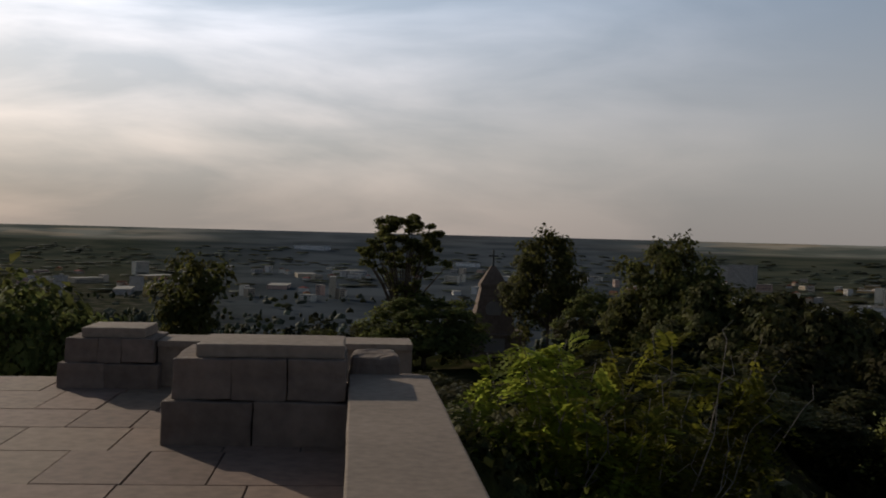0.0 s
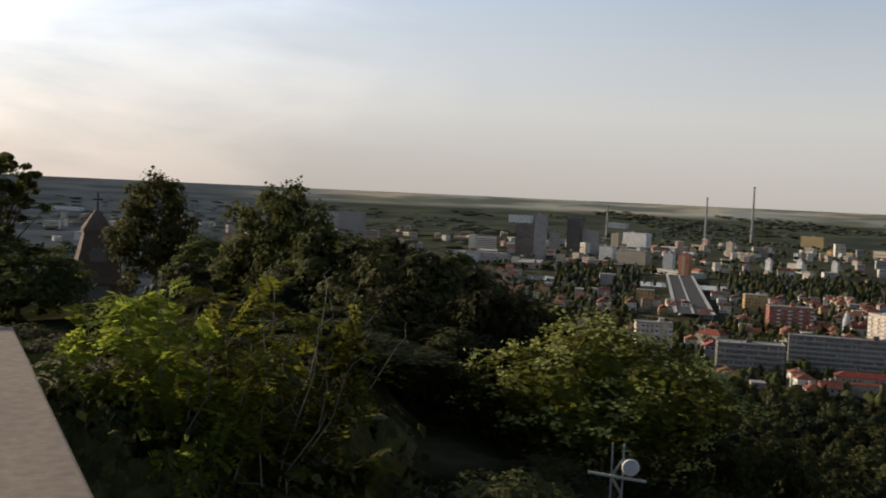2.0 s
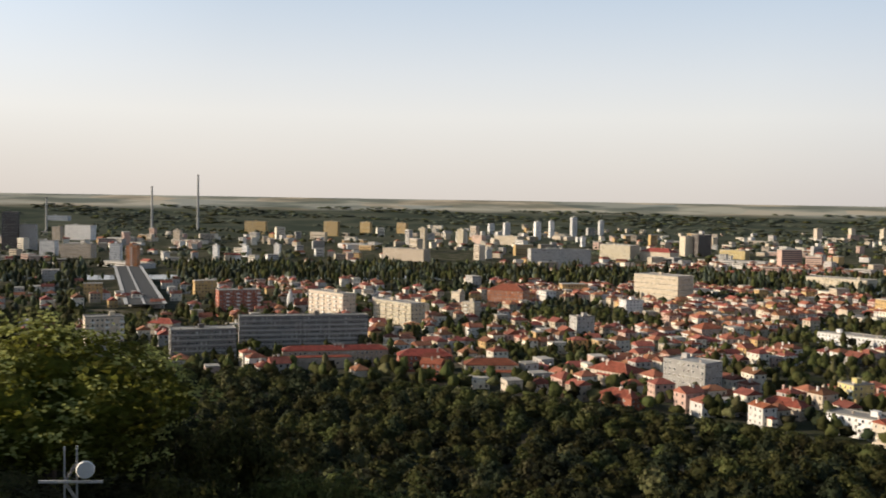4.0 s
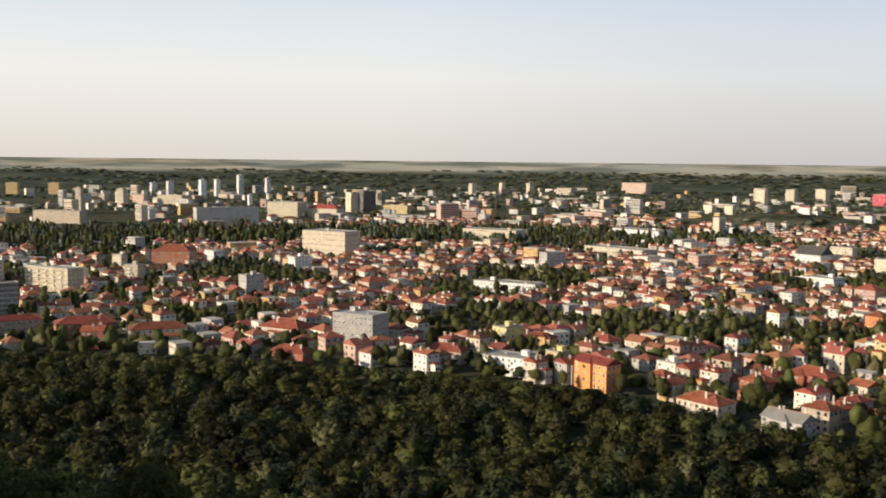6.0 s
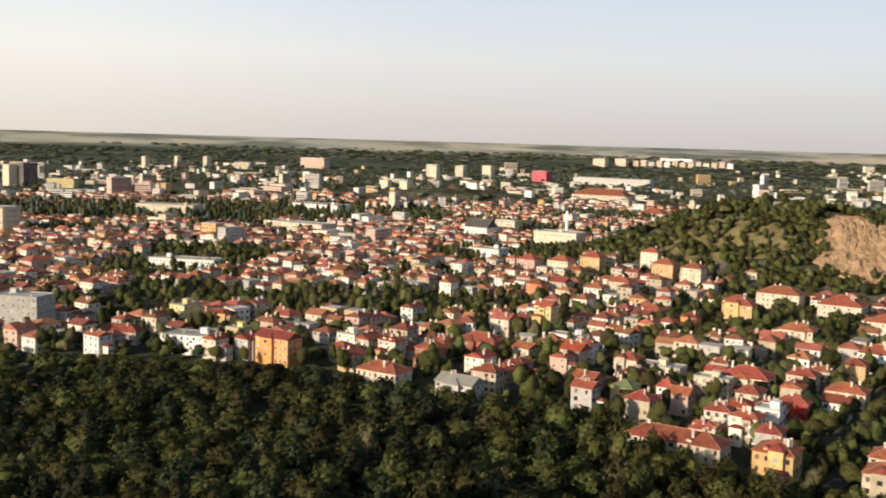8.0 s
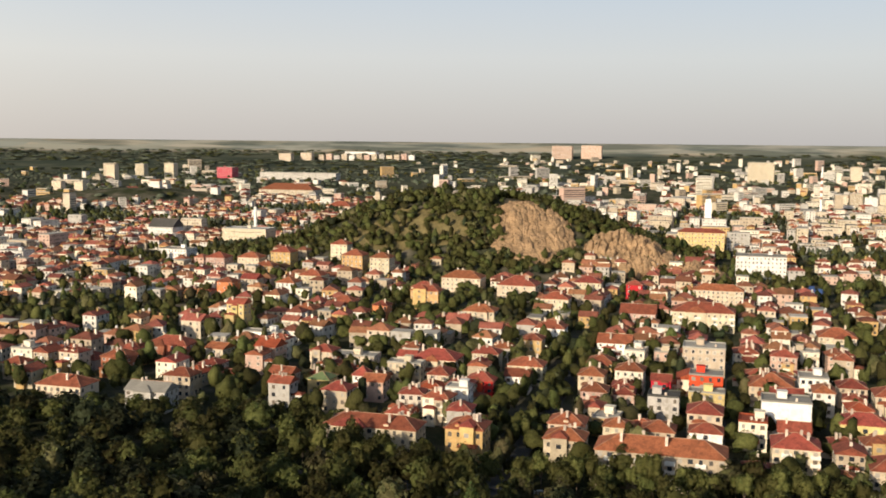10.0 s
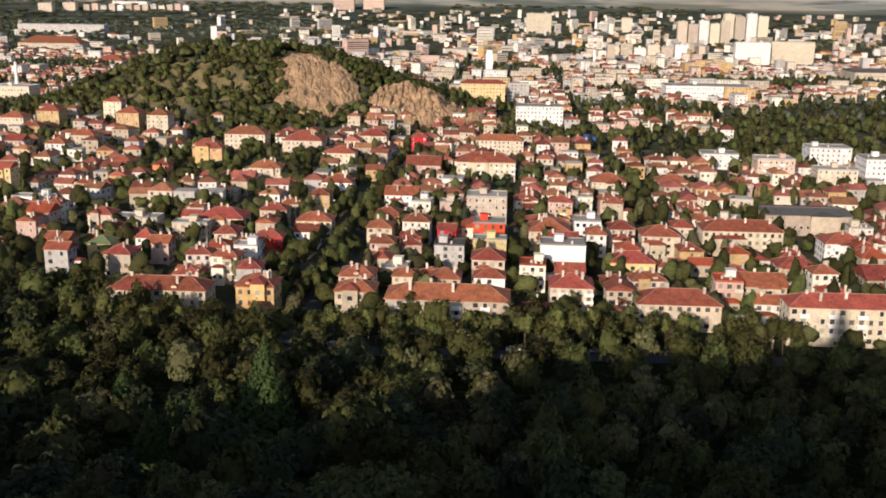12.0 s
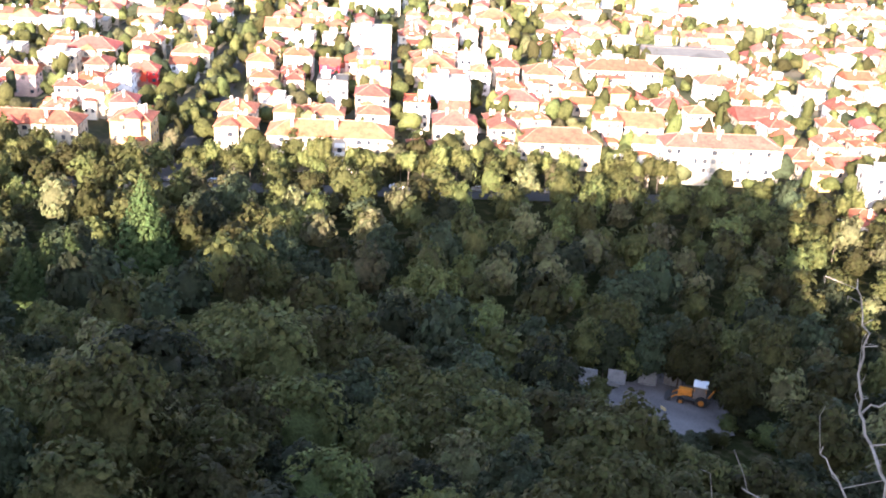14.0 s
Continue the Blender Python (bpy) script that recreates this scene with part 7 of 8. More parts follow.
lime.matrix_basis = pose(x, y, land_at(x, y) - 0.3, 0, 0, 40) @ Matrix.Diagonal((1.12, 1.12, tall, 1))
crown = next(k for k in lime.children if k.name.startswith("crown")).data
rng = np.random.default_rng(63)
pick = rng.choice(640, 280, replace=False)
p = np.array([tuple(crown.vertices[int(k)].co) for k in pick])
d = p - np.array([0, 0, 5.0])
d /= np.linalg.norm(d, axis=1)[:, None]
p = p * 1.44 - np.array([0, 0, 2.2])
rng = np.random.default_rng(62)
heads = (p + d * 0.15)[:, None, :] + rng.normal(0, 0.17, (280, 16, 3))
v, f = cards(heads.reshape(-1, 3), np.repeat(d, 16, 0), np.full(280 * 16, 0.11), rng)
part("seed_cluster", raw_mesh("seed_cluster", v, f, ["seed"]), lime, "pale yellowish seed clusters")["kind"] = "stuff"


# young false acacia just over the parapet: feathered leaves on pale bare shoots
def acacia(r, az, top_z, wide, seed):
    rng = np.random.default_rng(seed)
    x, y = polar(r, az)
    base = land_at(x, y)
    root = thing("acacia", pose(x, y, base - 0.2), "young acacia with bright feathered leaves and pale bare shoots", "tree", "trees round the terrace")
    high = top_z - base + 0.2
    vs = []
    part("trunk", Geo().beam((0, 0, -0.3), (0.05, 0, high * 0.55), 0.16, tip=0.09, sides=6).mesh("trunk", ["twig"]), root)
    for k in range(26):
        a = rng.uniform(0, 2 * math.pi)
        start = Vector((0.05, 0, high * rng.uniform(0.2, 0.6)))
        end = Vector((math.cos(a) * wide / 2 * rng.uniform(0.2, 1), math.sin(a) * wide / 2 * rng.uniform(0.2, 1), high * rng.uniform(0.5, 1.0)))
        mid = start.lerp(end, 0.5) + Vector((rng.normal(0, 0.12), rng.normal(0, 0.12), -0.1))
        bare = k % 5 == 0
        if bare:
            end += Vector((0.25, 0, 0.1))
        line = [start] + [start.lerp(end, j / 6) + Vector((rng.normal(0, 0.05), rng.normal(0, 0.05), rng.normal(-0.03, 0.04))) * (j < 6) for j in range(1, 7)]
        shoot = Geo().tube(line, [0.034 - 0.0045 * j for j in range(7)])
        if bare:
            for q in line[3:]:
                spray = [q, q + Vector((rng.normal(0, 0.08), rng.normal(0, 0.06), 0.08)), q + Vector((rng.normal(0, 0.14), rng.normal(0, 0.1), rng.uniform(0.16, 0.28)))]
                part("twig", Geo().tube(spray, [0.01, 0.007, 0.004], sides=4).mesh("twig", ["twig"]), root)
        part("shoot", shoot.mesh("shoot", ["twig"]), root)
        for j in range(3 if bare else 46):
            at_ = (mid.lerp(end, rng.uniform(0, 1)) if rng.uniform() < 0.75 else start.lerp(mid, rng.uniform(0.3, 1)))
            out = Vector((rng.normal(0, 1), rng.normal(0, 1), rng.normal(-0.1, 0.5))).normalized()
            side = out.cross(Vector((rng.normal(0, 0.3), rng.normal(0, 0.3), 1))).normalized()
            up = side.cross(out)
            length = rng.uniform(0.18, 0.32)
            for q in range(1, 8):
                c = at_ + out * (length * q / 7) - Vector((0, 0, 0.25 * length * (q / 7) ** 2))
                for sgn in (-1, 1):
                    tip = c + side * sgn * 0.085 + out * 0.02 + up * rng.normal(0, 0.012)
                    wing = out * 0.026
                    vs += [c, c.lerp(tip, 0.5) + wing, tip, c.lerp(tip, 0.5) - wing]
    v = np.array([tuple(q) for q in vs])
    part("crown", raw_mesh("crown", v, np.arange(len(v)).reshape(-1, 4), ["leaf_young"]), root)


acacia(9.2, -7.2, 99.25, 2.4, 3)
acacia(9.6, -12.2, 99.35, 2.3, 4)
acacia(10.2, -5.6, 98.6, 1.6, 6)
acacia(9.4, -10.4, 98.75, 2.2, 9)


# ---- old stone monument with a cross, on its steps ----
mx, my = polar(77, -2.87)
mz = 89.6
old = thing("memorial", pose(mx, my, mz, 0, 0, 3), "old tapering stone memorial with a dark cross and pale plaques", "memorial")
for k, (w, z0, z1) in enumerate(((8.6, -3, 0.5), (7.4, 0.5, 0.85), (6.3, 0.85, 1.2))):
    part("step", Geo().loft(w, w, [(z0, 0), (z1, 0)]).mesh("step", ["old_stone"]), old)
part("base", Geo().loft(4.6, 4.6, [(1.2, 0.25), (1.5, 0.25), (1.7, 0), (2.9, 0), (2.9, 0.15), (3.15, 0.15)]).mesh("base", ["old_stone"]), old)
part("shaft", Geo().loft(3.3, 3.3, [(3.15, 0), (6.5, -0.72), (6.5, -0.64), (6.75, -0.64), (7.5, -1.1), (8.1, -1.5)]).mesh("shaft", ["old_stone"]), old)
part("plaque", Geo().box(-0.75, -2.36, 1.85, 0.75, -2.28, 2.85).mesh("plaque", ["plaque"]), old, "pale stone plaque")
g = Geo()
ring = [(0.62 * math.cos(k * math.pi / 8), 0.62 * math.sin(k * math.pi / 8)) for k in range(16)]
g.solid([(a, -1.36, 4.9 + b) for a, b in ring] + [(a, -1.16, 4.9 + b) for a, b in ring], [tuple(range(15, -1, -1)), tuple(range(16, 32))] + [(k, (k + 1) % 16, 16 + (k + 1) % 16, 16 + k) for k in range(16)])
part("medallion", g.mesh("medallion", ["plaque"]), old, "round pale stone medallion")
cross = Geo().box(-0.06, -0.06, 8.05, 0.06, 0.06, 9.35).box(-0.35, -0.05, 8.8, 0.35, 0.05, 8.92)
part("cross", cross.mesh("cross", ["dark_metal"]), old, "dark metal cross")
low = Geo().box(-9, -5.2, -3, 3.5, -4.7, 0.3).box(-9, -4.7, -3, -8.5, 1.5, 0.7)
tagged(new("low_wall", low.mesh("low_wall", ["old_stone"])), "low brown stone wall round the memorial", "wall").matrix_basis = pose(mx, my, mz, 0, 0, 3)

# ---- floodlight mast ----
mast_x, mast_y = polar(22, -31.9)
mast_x += 0.13
top = 100 + 22 * math.tan(radians(-13.3))
foot_z = land_at(mast_x, mast_y)
mast = thing("floodlight_mast", pose(mast_x, mast_y, foot_z, 0, 0, -32), "grey lattice mast with a crossarm and a round floodlight", "floodlight")
tall = top - foot_z
for a in (-0.12, 0.12):
    for b in (-0.12, 0.12):
        part("post", Geo().beam((a, b, -0.5), (a, b, tall), 0.055).mesh("post", ["concrete"]), mast)
for k in range(int(tall / 0.4)):
    s = 1 if k % 2 else -1
    for b in (-0.12, 0.12):
        part("brace", Geo().beam((-0.12 * s, b, k * 0.4), (0.12 * s, b, k * 0.4 + 0.4), 0.03).mesh("brace", ["concrete"]), mast)
part("crossarm", Geo().beam((-0.62, -0.16, tall - 0.62), (0.62, -0.16, tall - 0.72), 0.07).mesh("crossarm", ["marking"]), mast, "pale metal crossarm")
lamp = Geo()
for y0, r0, y1, r1 in ((-0.3, 0.17, -0.24, 0.19), (-0.24, 0.19, -0.12, 0.15), (-0.12, 0.15, -0.02, 0.06)):
    c = Vector((0.28, 0, tall - 0.42))
    lamp.beam(c + Vector((0, y0, 0)), c + Vector((0, y1, 0)), r0 * 2, tip=r1 * 2, sides=12)
part("floodlight", lamp.mesh("floodlight", ["frame"]), mast, "round white floodlight")
part("bracket", Geo().beam((0.28, -0.1, tall - 0.68), (0.28, -0.1, tall - 0.55), 0.05).mesh("bracket", ["metal"]), mast)


# ---- bare dead branches beside the terrace ----
def branch(points, thick, root):
    """A crooked bare branch with thin twigs on it."""
    pts = []
    for az, el, r in points:
        x, y = polar(r, az)
        pts.append(Vector((x + 0.18, y, 100 + r * math.tan(radians(el)))))
    rng = np.random.default_rng(int(thick * 10000) + len(points))
    fine = [pts[0]]
    for a, b in zip(pts, pts[1:]):
        for k in (1, 2, 3):
            fine.append(a.lerp(b, k / 3) + Vector(rng.normal(0, 0.012, 3)))
    n = len(fine)
    limb = part("branch", Geo().tube(fine, [thick * (1 - k / n) + 0.005 for k in range(n)], sides=6).mesh("branch", ["twig"]), root)
    for k in range(4, n, 2):
        tip = fine[k] + Vector(rng.normal(0, 0.1, 3)) + Vector((0, 0, 0.08))
        part("twig", Geo().tube([fine[k], tip, tip + Vector(rng.normal(0, 0.06, 3))], [thick * (1 - k / n) * 0.5 + 0.003, 0.005, 0.003], sides=4).mesh("twig", ["twig"]), limb)


dead = thing("dead_shrub", pose(0, 0, 0), "bare pale dead branches of a leafless shrub", "shrub")
for path, thick in (([(-156, -46, 5.2), (-153.3, -31.3, 5.6), (-152.1, -29.6, 5.8), (-151.1, -28.1, 5.9), (-150.4, -26.1, 6.0), (-150.2, -24.1, 6.0), (-149.7, -22.7, 6.0), (-149.2, -21.4, 6.0)], 0.02),
                    ([(-156, -46, 5.2), (-151.4, -32.5, 5.7), (-150.2, -31.3, 5.8), (-149.3, -30.3, 5.9)], 0.013),
                    ([(-156, -46, 5.2), (-150.5, -35.5, 5.5), (-147.5, -34.0, 5.6), (-145.3, -33.5, 5.7)], 0.018),
                    ([(-147.5, -34.0, 5.6), (-145.6, -34.6, 5.65), (-144.0, -34.7, 5.7)], 0.012),
                    ([(-151.1, -28.1, 5.9), (-152.2, -27.0, 6.0), (-152.8, -25.6, 6.0)], 0.01)):
    branch(path, thick, dead)

# ---- rock faces of the hill in the town ----
def crag(name, rock, label, ribs):
    """A rock face swelling out of the slope: slanting sheets with broken ledges, and upright ribs where it is steep."""
    r, az, w, d, high, seed = rock
    n = 110 if w > 30 else 50
    g = Geo()
    for i in range(n + 1):
        for k in range(n + 1):
            u, v = (2 * i / n - 1) * w * 1.1, (2 * k / n - 1) * d * 1.1
            x, y = (pose(*polar(r, az), 0, 0, 0, az) @ Vector((u, v, 0))).xy
            wob = noise.fractal(Vector((u * 0.06 + seed, v * 0.06, 3.0)), 0.9, 2.0, 5)
            e = math.hypot(u / w, v / d) * (1 + 0.22 * wob)
            lift = high * max(0.0, 1 - e * e) ** 0.35 * (1 + 0.55 * wob) - (3.0 if e >= 1 else 0.0)
            crack = noise.voronoi(Vector((u * 0.16 + seed, v * 0.05, 0.0)), distance_metric="DISTANCE")[0]
            gap = max(0.0, 1 - (crack[1] - crack[0]) * 4)
            sheet = (lift + 0.22 * u + 1.5 * wob) / 3.2
            step = sheet % 1
            z = lift - (0.9 + ribs) * gap * min(1.0, max(lift, 0) / 4) + (0.9 * (step ** 3 - step) + 0.5 * noise.noise(Vector((u * 0.7, v * 0.7, seed)))) * (lift > 0)
            slide = 0.8 * noise.noise(Vector((u * 0.4, v * 0.4, seed + 7)))
            g.v.append((x + slide, y + slide, land_at(x, y) + z))
    for i in range(n):
        for k in range(n):
            a = i * (n + 1) + k
            g.f.append((a, a + n + 1, a + n + 2, a + 1))
    g.m = [0] * len(g.f)
    return tagged(new(name, g.mesh(name, ["rock"])), label, "rock", "rock faces of the hill")


for rock, label, ribs in zip(ROCKS, ("bare tan rock dome of slanting sheets above the trees", "steep tan rock cliff with upright cracks", "low broken tan rock ledge at the cliff's end"), (0.4, 2.2, 1.5)):
    crag("rock_outcrop", rock, label, ribs)


# ---- yard in the wood: bare ground, concrete panels, a backhoe ----
def patch(name, cx, cy, rx, ry, turn, mat, label, seed, lift=0.12):
    """A piece of bare ground that follows the slope, with a ragged edge."""
    g = Geo()
    rings, steps = 6, 40
    c, s = math.cos(radians(turn)), math.sin(radians(turn))
    for i in range(rings + 1):
        for k in range(steps):
            a = 2 * math.pi * k / steps
            q = i / rings * (1 + 0.35 * noise.noise(Vector((math.cos(a) * 1.7, math.sin(a) * 1.7, seed))) + 0.2 * noise.noise(Vector((math.cos(a) * 5, math.sin(a) * 5, seed))))
            u, w = rx * q * math.cos(a), ry * q * math.sin(a)
            x, y = cx + u * c - w * s, cy + u * s + w * c
            g.v.append((x, y, land_at(x, y) + lift + 0.5))
    for i in range(rings):
        for k in range(steps):
            j = (k + 1) % steps
            g.f.append((i * steps + k, i * steps + j, (i + 1) * steps + j, (i + 1) * steps + k))
    g.m = [0] * len(g.f)
    return tagged(new(name, g.mesh(name, [mat], True)), label, name.replace("_", " "), kind="structure")


patch("dirt_yard", 96.5, -116, 18, 10.5, 120, "dirt", "bare grey gravel yard in the wood", 1.0)
patch("dry_slope", *SCRUB, 48, 34, 70, "scrub", "dry yellowish scrub slope of the rocky hill", 7.0)
patch("dirt_path", *polar(28.6, -21.3), 1.5, 1.5, 12, "path", "bare tan dirt path below the terrace", 5.0, -0.3)
for k, (px, py) in enumerate(((108.6, -108.6), (106.8, -113.7), (104.9, -119.4), (103.5, -124.4), (109.3, -80.6), (110.8, -77.5))):
    panel = thing("concrete_panel", pose(px + 1.2, py - 0.8, land_at(px, py) + 0.4, -4, 0, -138 + k * 2), "upright precast concrete panel at the yard's edge", "concrete panel", "panels along the yard")
    part("panel", Geo().loft(3.1, 0.25, [(-0.8, 0), (2.3, 0), (2.35, -0.04)]).mesh("panel", ["precast"]), panel)
    part("foot", Geo().loft(2.4, 1.2, [(-0.8, 0), (0.15, 0)]).mesh("foot", ["precast"]), panel)


for k in range(26):      # low growth creeping over the yard's edge
    a = rnd.uniform(0, 2 * math.pi)
    q = rnd.uniform(0.92, 1.25)
    u, w = 18 * q * math.cos(a), 10.5 * q * math.sin(a)
    c, s = math.cos(radians(120)), math.sin(radians(120))
    x, y = 96.5 + u * c - w * s, -116 + u * s + w * c
    if math.hypot(x, y) < 148:
        low = rnd.uniform(0.22, 0.36) if math.hypot(x, y) < 140 else rnd.uniform(0.4, 0.6)
        put(KINDS[rnd.choice((0, 1, 3))], at(x, y, rnd.uniform(0, 360), low, 0.3))


# trees round the yard, sized to the camera's view: distance, bearing, sight angle of the top, width
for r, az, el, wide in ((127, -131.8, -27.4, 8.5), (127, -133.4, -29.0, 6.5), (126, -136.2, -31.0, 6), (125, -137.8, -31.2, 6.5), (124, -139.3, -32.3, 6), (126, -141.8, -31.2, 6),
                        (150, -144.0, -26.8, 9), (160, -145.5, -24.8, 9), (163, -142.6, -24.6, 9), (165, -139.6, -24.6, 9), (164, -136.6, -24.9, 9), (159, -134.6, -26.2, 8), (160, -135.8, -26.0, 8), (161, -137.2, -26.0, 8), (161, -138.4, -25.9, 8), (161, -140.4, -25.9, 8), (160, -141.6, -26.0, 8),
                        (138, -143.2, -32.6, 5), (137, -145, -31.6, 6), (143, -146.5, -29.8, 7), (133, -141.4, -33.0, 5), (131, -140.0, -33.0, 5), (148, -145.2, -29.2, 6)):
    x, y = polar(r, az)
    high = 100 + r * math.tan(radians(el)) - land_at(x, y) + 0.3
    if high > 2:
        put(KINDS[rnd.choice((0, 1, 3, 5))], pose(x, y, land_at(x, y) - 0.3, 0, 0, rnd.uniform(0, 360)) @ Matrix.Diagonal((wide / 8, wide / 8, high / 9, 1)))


def wheel(parent, x, y, r, wide):
    tyre = Geo().beam((x, y - wide / 2, r), (x, y + wide / 2, r), 2 * r, sides=16)
    t = part("wheel", tyre.mesh("wheel", ["tyre"]), parent)
    part("rim", Geo().beam((x, y - wide / 2 - 0.02, r), (x, y + wide / 2 + 0.02, r), r, sides=12).mesh("rim", ["machine" if parent.name.startswith("backhoe") else "metal"]), t)


digger = thing("backhoe_loader", pose(96.4, -121.6, land_at(96.4, -121.6) + 0.7, 0, 0, -141.5 + 180), "orange backhoe loader with a white cab roof, parked", "digger")
digger.scale = (1.4, 1.4, 1.4)
part("chassis", Geo().loft(3.6, 1.1, [(0.55, 0), (0.95, 0.05), (1.05, 0)]).mesh("chassis", ["dark_metal"]), digger)
part("bonnet", Geo().box(0.45, -0.45, 1.0, 2.1, 0.45, 1.75, 0, 0.06).mesh("bonnet", ["machine"]), digger, "orange engine bonnet")
part("cab", Geo().loft(1.5, 1.5, [(1.0, 0), (1.6, 0.02), (2.65, -0.08)]).moved(Matrix.Translation((-0.45, 0, 0))).mesh("cab", ["glass"]), digger, "dark glazed cab")
for a in (-1.15, 0.25):
    for b in (-0.72, 0.72):
        part("cab_post", Geo().beam((a, b, 1.0), (a * 0.97, b * 0.95, 2.65), 0.1).mesh("cab_post", ["machine"]), digger)
part("roof", Geo().loft(1.75, 1.65, [(2.65, 0), (2.8, 0), (2.86, -0.1)]).moved(Matrix.Translation((-0.45, 0, 0))).mesh("roof", ["car_white"]), digger, "white cab roof")
for a, r in ((1.65, 0.45), (-0.75, 0.72)):
    for b in (-0.8, 0.8):
        wheel(digger, a, b, r, 0.42)
for b in (-0.6, 0.6):
    part("loader_arm", Geo().beam((0.4, b, 1.5), (2.3, b, 1.0), 0.2).beam((2.3, b, 1.0), (2.9, b, 0.5), 0.18).mesh("loader_arm", ["machine"]), digger)
g = Geo().solid([(2.8, -1.1, 0.9), (2.8, 1.1, 0.9), (2.75, 1.1, 0.2), (2.75, -1.1, 0.2), (3.6, -1.1, 0.15), (3.6, 1.1, 0.15), (2.95, -1.1, 0.85), (2.95, 1.1, 0.85)],
                [(0, 1, 2, 3), (3, 2, 5, 4), (0, 3, 4, 6), (1, 7, 5, 2), (6, 7, 1, 0), (4, 5, 7, 6)])
part("front_bucket", g.mesh("front_bucket", ["dark_metal"]), digger)
part("boom", Geo().beam((-1.5, 0, 1.0), (-2.3, 0, 2.7), 0.3, tip=0.22).mesh("boom", ["machine"]), digger)
part("dipper", Geo().beam((-2.3, 0, 2.7), (-3.0, 0, 1.0), 0.24, tip=0.16).mesh("dipper", ["machine"]), digger)
part("rear_bucket", Geo().loft(0.5, 0.7, [(0.45, -0.1), (0.75, 0), (1.05, 0)]).moved(Matrix.Translation((-2.9, 0, 0))).mesh("rear_bucket", ["dark_metal"]), digger)
cone = thing("barrier", pose(94.4, -111.7, land_at(94.4, -111.7) + 0.6), "small yellow site barrier on the gravel", "barrier")
part("board", Geo().box(-0.6, -0.05, 0.5, 0.6, 0.05, 1.0).mesh("board", ["yellow"]), cone)
for a in (-0.5, 0.5):
    part("leg", Geo().beam((a, 0, 0), (a, 0, 0.5), 0.08).mesh("leg", ["metal"]), cone)


# ---- streets ----
def road(name, a, b, wide, mat, label, z_up=0.12, steps=40, kind="structure"):
    a, b = Vector(a), Vector(b)
    n = Vector((-(b - a).y, (b - a).x)).normalized() * wide / 2
    g = Geo()
    for k in range(steps + 1):
        p = a.lerp(b, k / steps)
        for s in (-1, 1):
            q = p + n * s
            g.v.append((q.x, q.y, max(land_at(p.x, p.y), land_at(q.x, q.y)) + z_up))
    for k in range(steps):
        g.f.append((2 * k, 2 * k + 2, 2 * k + 3, 2 * k + 1))
    g.m = [0] * len(g.f)
    return tagged(new(name, g.mesh(name, [mat])), label, "road", kind=kind)


road("road", STREET_A, STREET_B, 8, "asphalt", "dark asphalt street along the hill's foot", 0.25)
g2 = Vector((gdir.x, gdir.y))
for az, r0 in ((-121.2, 292), (-108.9, 285), (-131.5, 300)):
    s = Vector(polar(r0, az))
    road("road", s, s + g2 * 190, 7, "asphalt", "dark asphalt street running between the houses", 0.2)
ra, rb = Vector(polar(905, -35.7)), Vector(polar(1400, -34.75))
road("road", ra, rb, 34, "asphalt", "wide boulevard crossing the river", 6.0)
rs = Vector((-(rb - ra).y, (rb - ra).x)).normalized()
for off, w in ((-16, 3.5), (1, 2.2), (16, 3.5)):
    road("kerb", ra + rs * off, rb + rs * off, w, "marking", "pale concrete edge of the boulevard bridge", 6.5)
g = Geo()
for k in range(10):
    p = ra.lerp(rb, 0.1 + k * 0.09)
    part_pier = Geo().box(p.x - 14, p.y - 2, -1, p.x + 14, p.y + 2, 5.9)
    tagged(new("bridge_pier", part_pier.mesh("bridge_pier", ["concrete"])), "grey concrete pier under the boulevard bridge", "bridge pier", "bridge piers")
river = Geo()
for k in range(33):
    az = -84 + k * 1.8
    for r in (1245, 1315):
        river.v.append((*polar(r, az), 0.4))
for k in range(32):
    river.f.append((2 * k, 2 * k + 2, 2 * k + 3, 2 * k + 1))
river.m = [0] * 32
tagged(new("water", river.mesh("water", ["water"])), "dull river between rows of trees", "river", kind="structure")


# ---- parked cars ----
def car(m, paint, label):
    root = thing("car", m, label, "car", "parked cars")
    body = Geo().loft(4.2, 1.7, [(0.25, -0.1), (0.45, 0), (0.85, 0), (0.95, -0.08)])
    part("body", body.mesh("body", [paint]), root)
    part("cabin", Geo().loft(2.3, 1.5, [(0.95, 0), (1.4, -0.22)]).moved(Matrix.Translation((-0.2, 0, 0))).mesh("cabin", ["glass"]), root)
    part("roof", Geo().loft(1.85, 1.1, [(1.4, 0), (1.46, -0.05)]).moved(Matrix.Translation((-0.2, 0, 0))).mesh("roof", [paint]), root)
    for a in (-1.35, 1.35):
        for b in (-0.75, 0.75):
            wheel(root, a, b, 0.31, 0.2)
    return root


rnd = random.Random(3)
for k, d in enumerate((55, 61, 74, 92, 99, 110, 126, 133, 150, 163, 171)):
    q = STREET_A + along * d + aside * 3.0
    car(pose(q.x, q.y, land_at(q.x, q.y) + 0.26, 0, 0, math.degrees(math.atan2(along.y, along.x))), ("car_white", "car_dark", "metal")[k % 3],
        ("white car parked along the street", "dark car parked along the street", "grey car parked along the street")[k % 3])


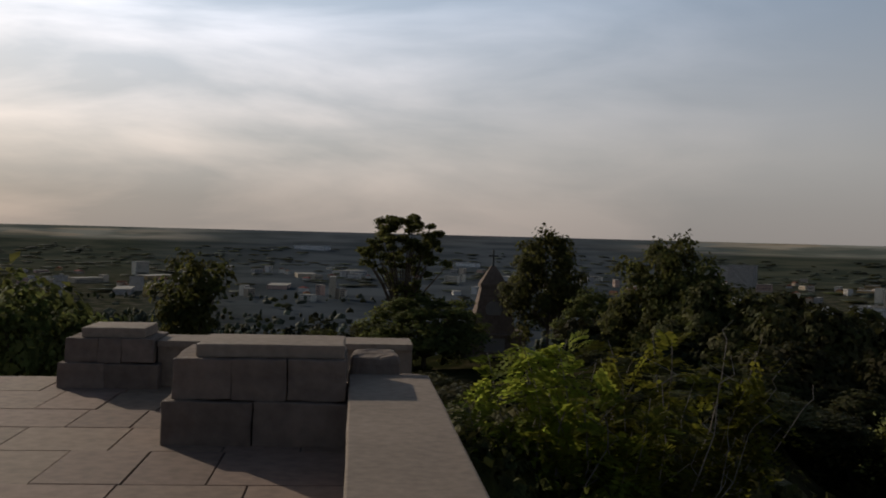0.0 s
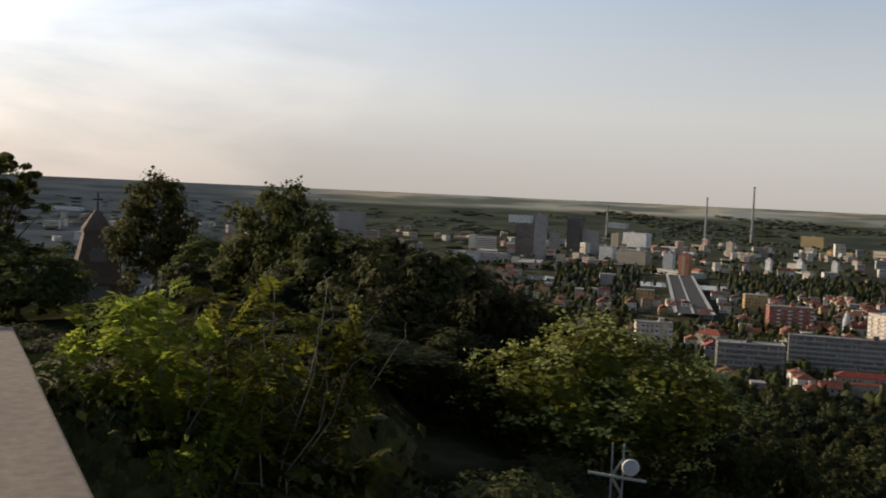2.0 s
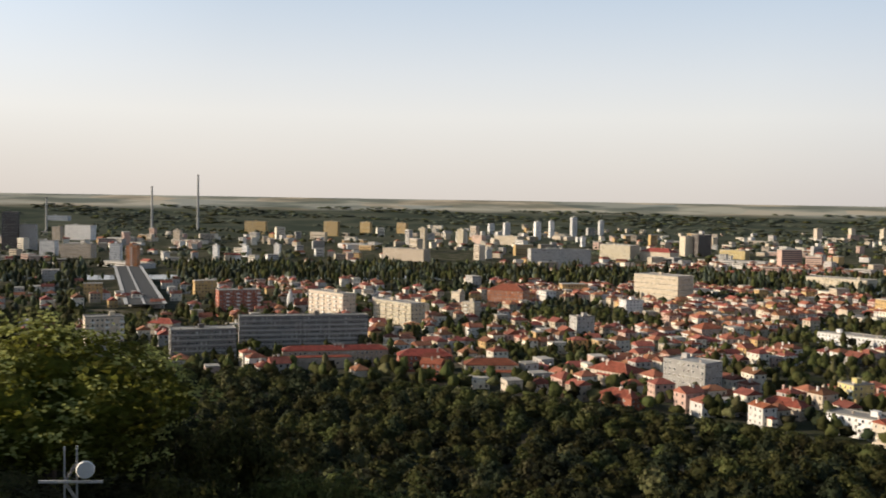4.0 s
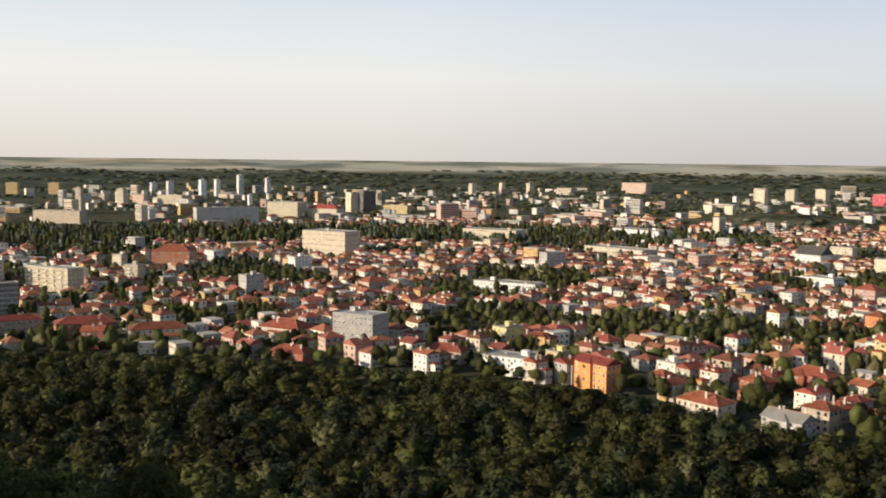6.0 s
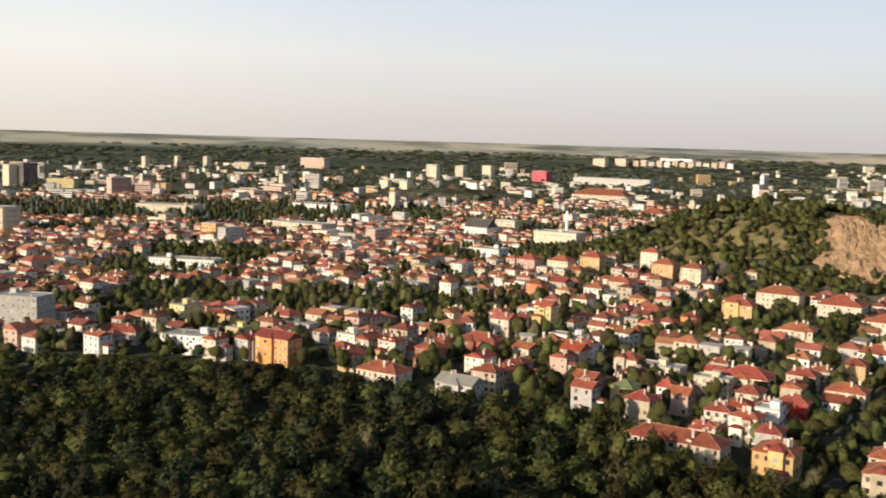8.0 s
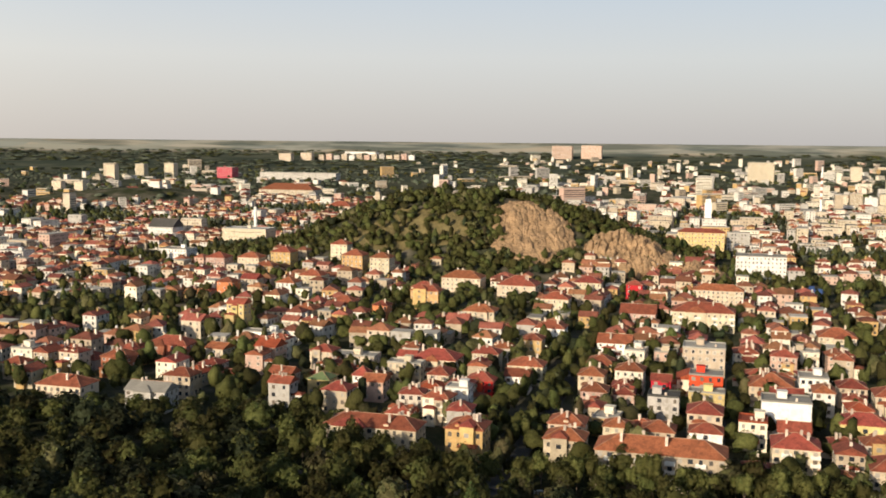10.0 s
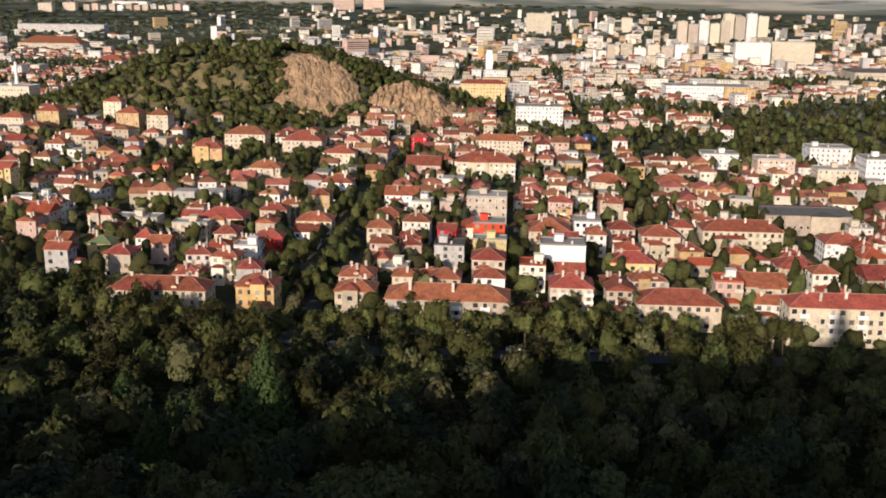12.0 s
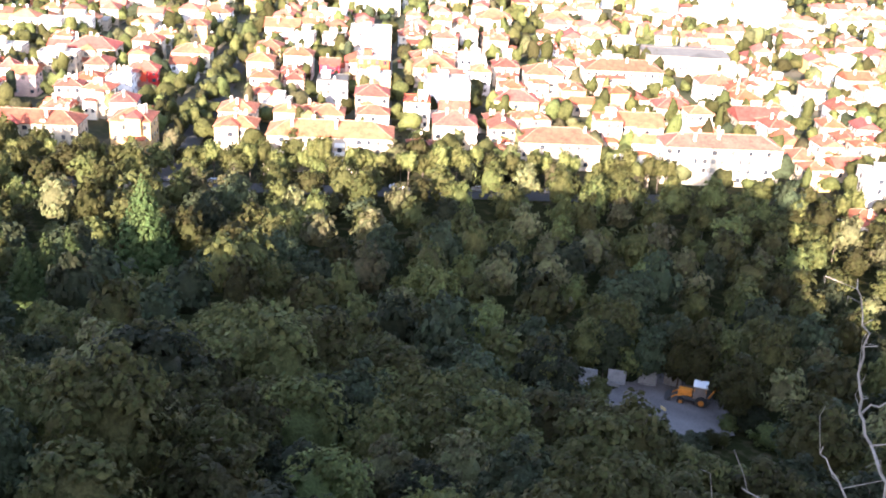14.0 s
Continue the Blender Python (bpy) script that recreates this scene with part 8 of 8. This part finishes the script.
# ---- chimneys, minaret, church and mast over the roofs ----
def stack(name, r, az, top_el, wide, mat, label, category, bands=0):
    x, y = polar(r, az)
    z0 = land_at(x, y)
    h = 100 + r * math.tan(radians(top_el)) - z0
    root = thing(name, pose(x, y, z0), label, category)
    part("shaft", Geo().beam((0, 0, -2), (0, 0, h), wide * 1.3, tip=wide * 0.8, sides=12).mesh("shaft", [mat]), root)
    part("rim", Geo().beam((0, 0, h - 2), (0, 0, h + 0.2), wide * 0.95, sides=12).mesh("rim", ["dark_metal"]), root)
    for k in range(bands):
        part("band", Geo().beam((0, 0, h * (0.35 + 0.12 * k)), (0, 0, h * (0.35 + 0.12 * k) + h * 0.05), wide * 1.12, sides=12).mesh("band", ["brick"]), root, "red painted band")
    return root


stack("smokestack", 2900, -38.42, 1.12, 6.0, "concrete", "tall slim grey industrial smokestack", "smokestack")
stack("smokestack", 2900, -36.0, 0.44, 5.5, "concrete", "slim grey industrial smokestack", "smokestack")
stack("smokestack", 2700, -30.68, -0.24, 5.0, "concrete", "short grey industrial smokestack", "smokestack")
stack("radio_mast", 1500, -126.2, -1.05, 2.6, "white", "slender red and white radio mast", "mast", 4)
mn = stack("minaret", 1000, -95.4, -3.55, 3.0, "white", "white mosque minaret with a pointed top", "minaret")
hm = 100 + 1000 * math.tan(radians(-3.55)) - land_at(*polar(1000, -95.4))
part("spire", Geo().beam((0, 0, hm), (0, 0, hm + 6), 2.8, tip=0.1, sides=10).mesh("spire", ["felt"]), mn)
part("gallery", Geo().beam((0, 0, hm - 7), (0, 0, hm - 5.8), 4.6, sides=12).mesh("gallery", ["white"]), mn)
cx, cy = polar(1236, -120.45)
church = thing("church", pose(cx, cy, land_at(cx, cy), 0, 0, GRID), "white church with a square bell tower", "church")
part("tower", Geo().loft(8, 8, [(-2, 0), (30, 0), (30, 0.5), (31, 0.5), (31, -0.8), (36, -0.8)]).mesh("tower", ["white"]), church)
part("spire", Geo().loft(6.6, 6.6, [(36, 0), (41, -3.2)]).mesh("spire", ["felt"]), church)
part("nave", Geo().loft(12, 26, [(-2, 0), (12, 0)]).moved(Matrix.Translation((0, 16, 0))).mesh("nave", ["cream"]), church)
nave_roof, caps, _ = roof_geo("gable", 12, 26, 12, 0.6)
part("roof", nave_roof.moved(Matrix.Translation((0, 16, 0))).mesh("roof", ["tiles"]), church)
wx, wy = polar(880, -43.46)
silo = thing("water_tower", pose(wx, wy, land_at(wx, wy)), "white bullet-shaped water tower", "water tower")
part("tank", Geo().beam((0, 0, -2), (0, 0, 12), 5.5, tip=6, sides=14).beam((0, 0, 12), (0, 0, 18), 6, tip=3.5, sides=14).beam((0, 0, 18), (0, 0, 21), 3.5, tip=0.4, sides=14).mesh("tank", ["white"]), silo)
wx, wy = polar(866, -102.2)
ruin = thing("clock_tower", pose(wx, wy, land_at(wx, wy), 0, 0, GRID), "old pale stone clock tower on the wooded hill", "tower")
part("shaft", Geo().loft(4.6, 4.6, [(-2, 0.3), (9, 0), (9, 0.4), (9.8, 0.4), (9.8, -0.3), (13, -0.5)]).mesh("shaft", ["sand"]), ruin)
part("cap", Geo().loft(4, 4, [(13, 0.3), (16, -1.9)]).mesh("cap", ["felt"]), ruin)
wx, wy = polar(902, -112.2)
station = thing("hilltop_station", pose(wx, wy, land_at(wx, wy) + 2), "round tiered stone building with a thin mast on the hilltop", "building")
part("lower_tier", Geo().beam((0, 0, -8), (0, 0, 7), 17, tip=16.5, sides=14).beam((0, 0, 7), (0, 0, 7.8), 18, sides=14).mesh("lower_tier", ["sand"]), station)
part("upper_tier", Geo().beam((0, 0, 7.8), (0, 0, 13), 10.5, tip=10, sides=14).beam((0, 0, 13), (0, 0, 13.6), 11.5, sides=14).mesh("upper_tier", ["concrete"]), station)
for k in range(10):
    a = 2 * math.pi * k / 10
    part("window", WINDOW, station, m=pose(0, 0, 0, 0, 0, math.degrees(a)) @ Matrix.Translation((0, -8.42, 2.5)) @ Matrix.Diagonal((1.8, 1, 2.2, 1)))
part("mast", Geo().beam((0, 0, 13.6), (0, 0, 28), 0.8, tip=0.25, sides=6).mesh("mast", ["metal"]), station)
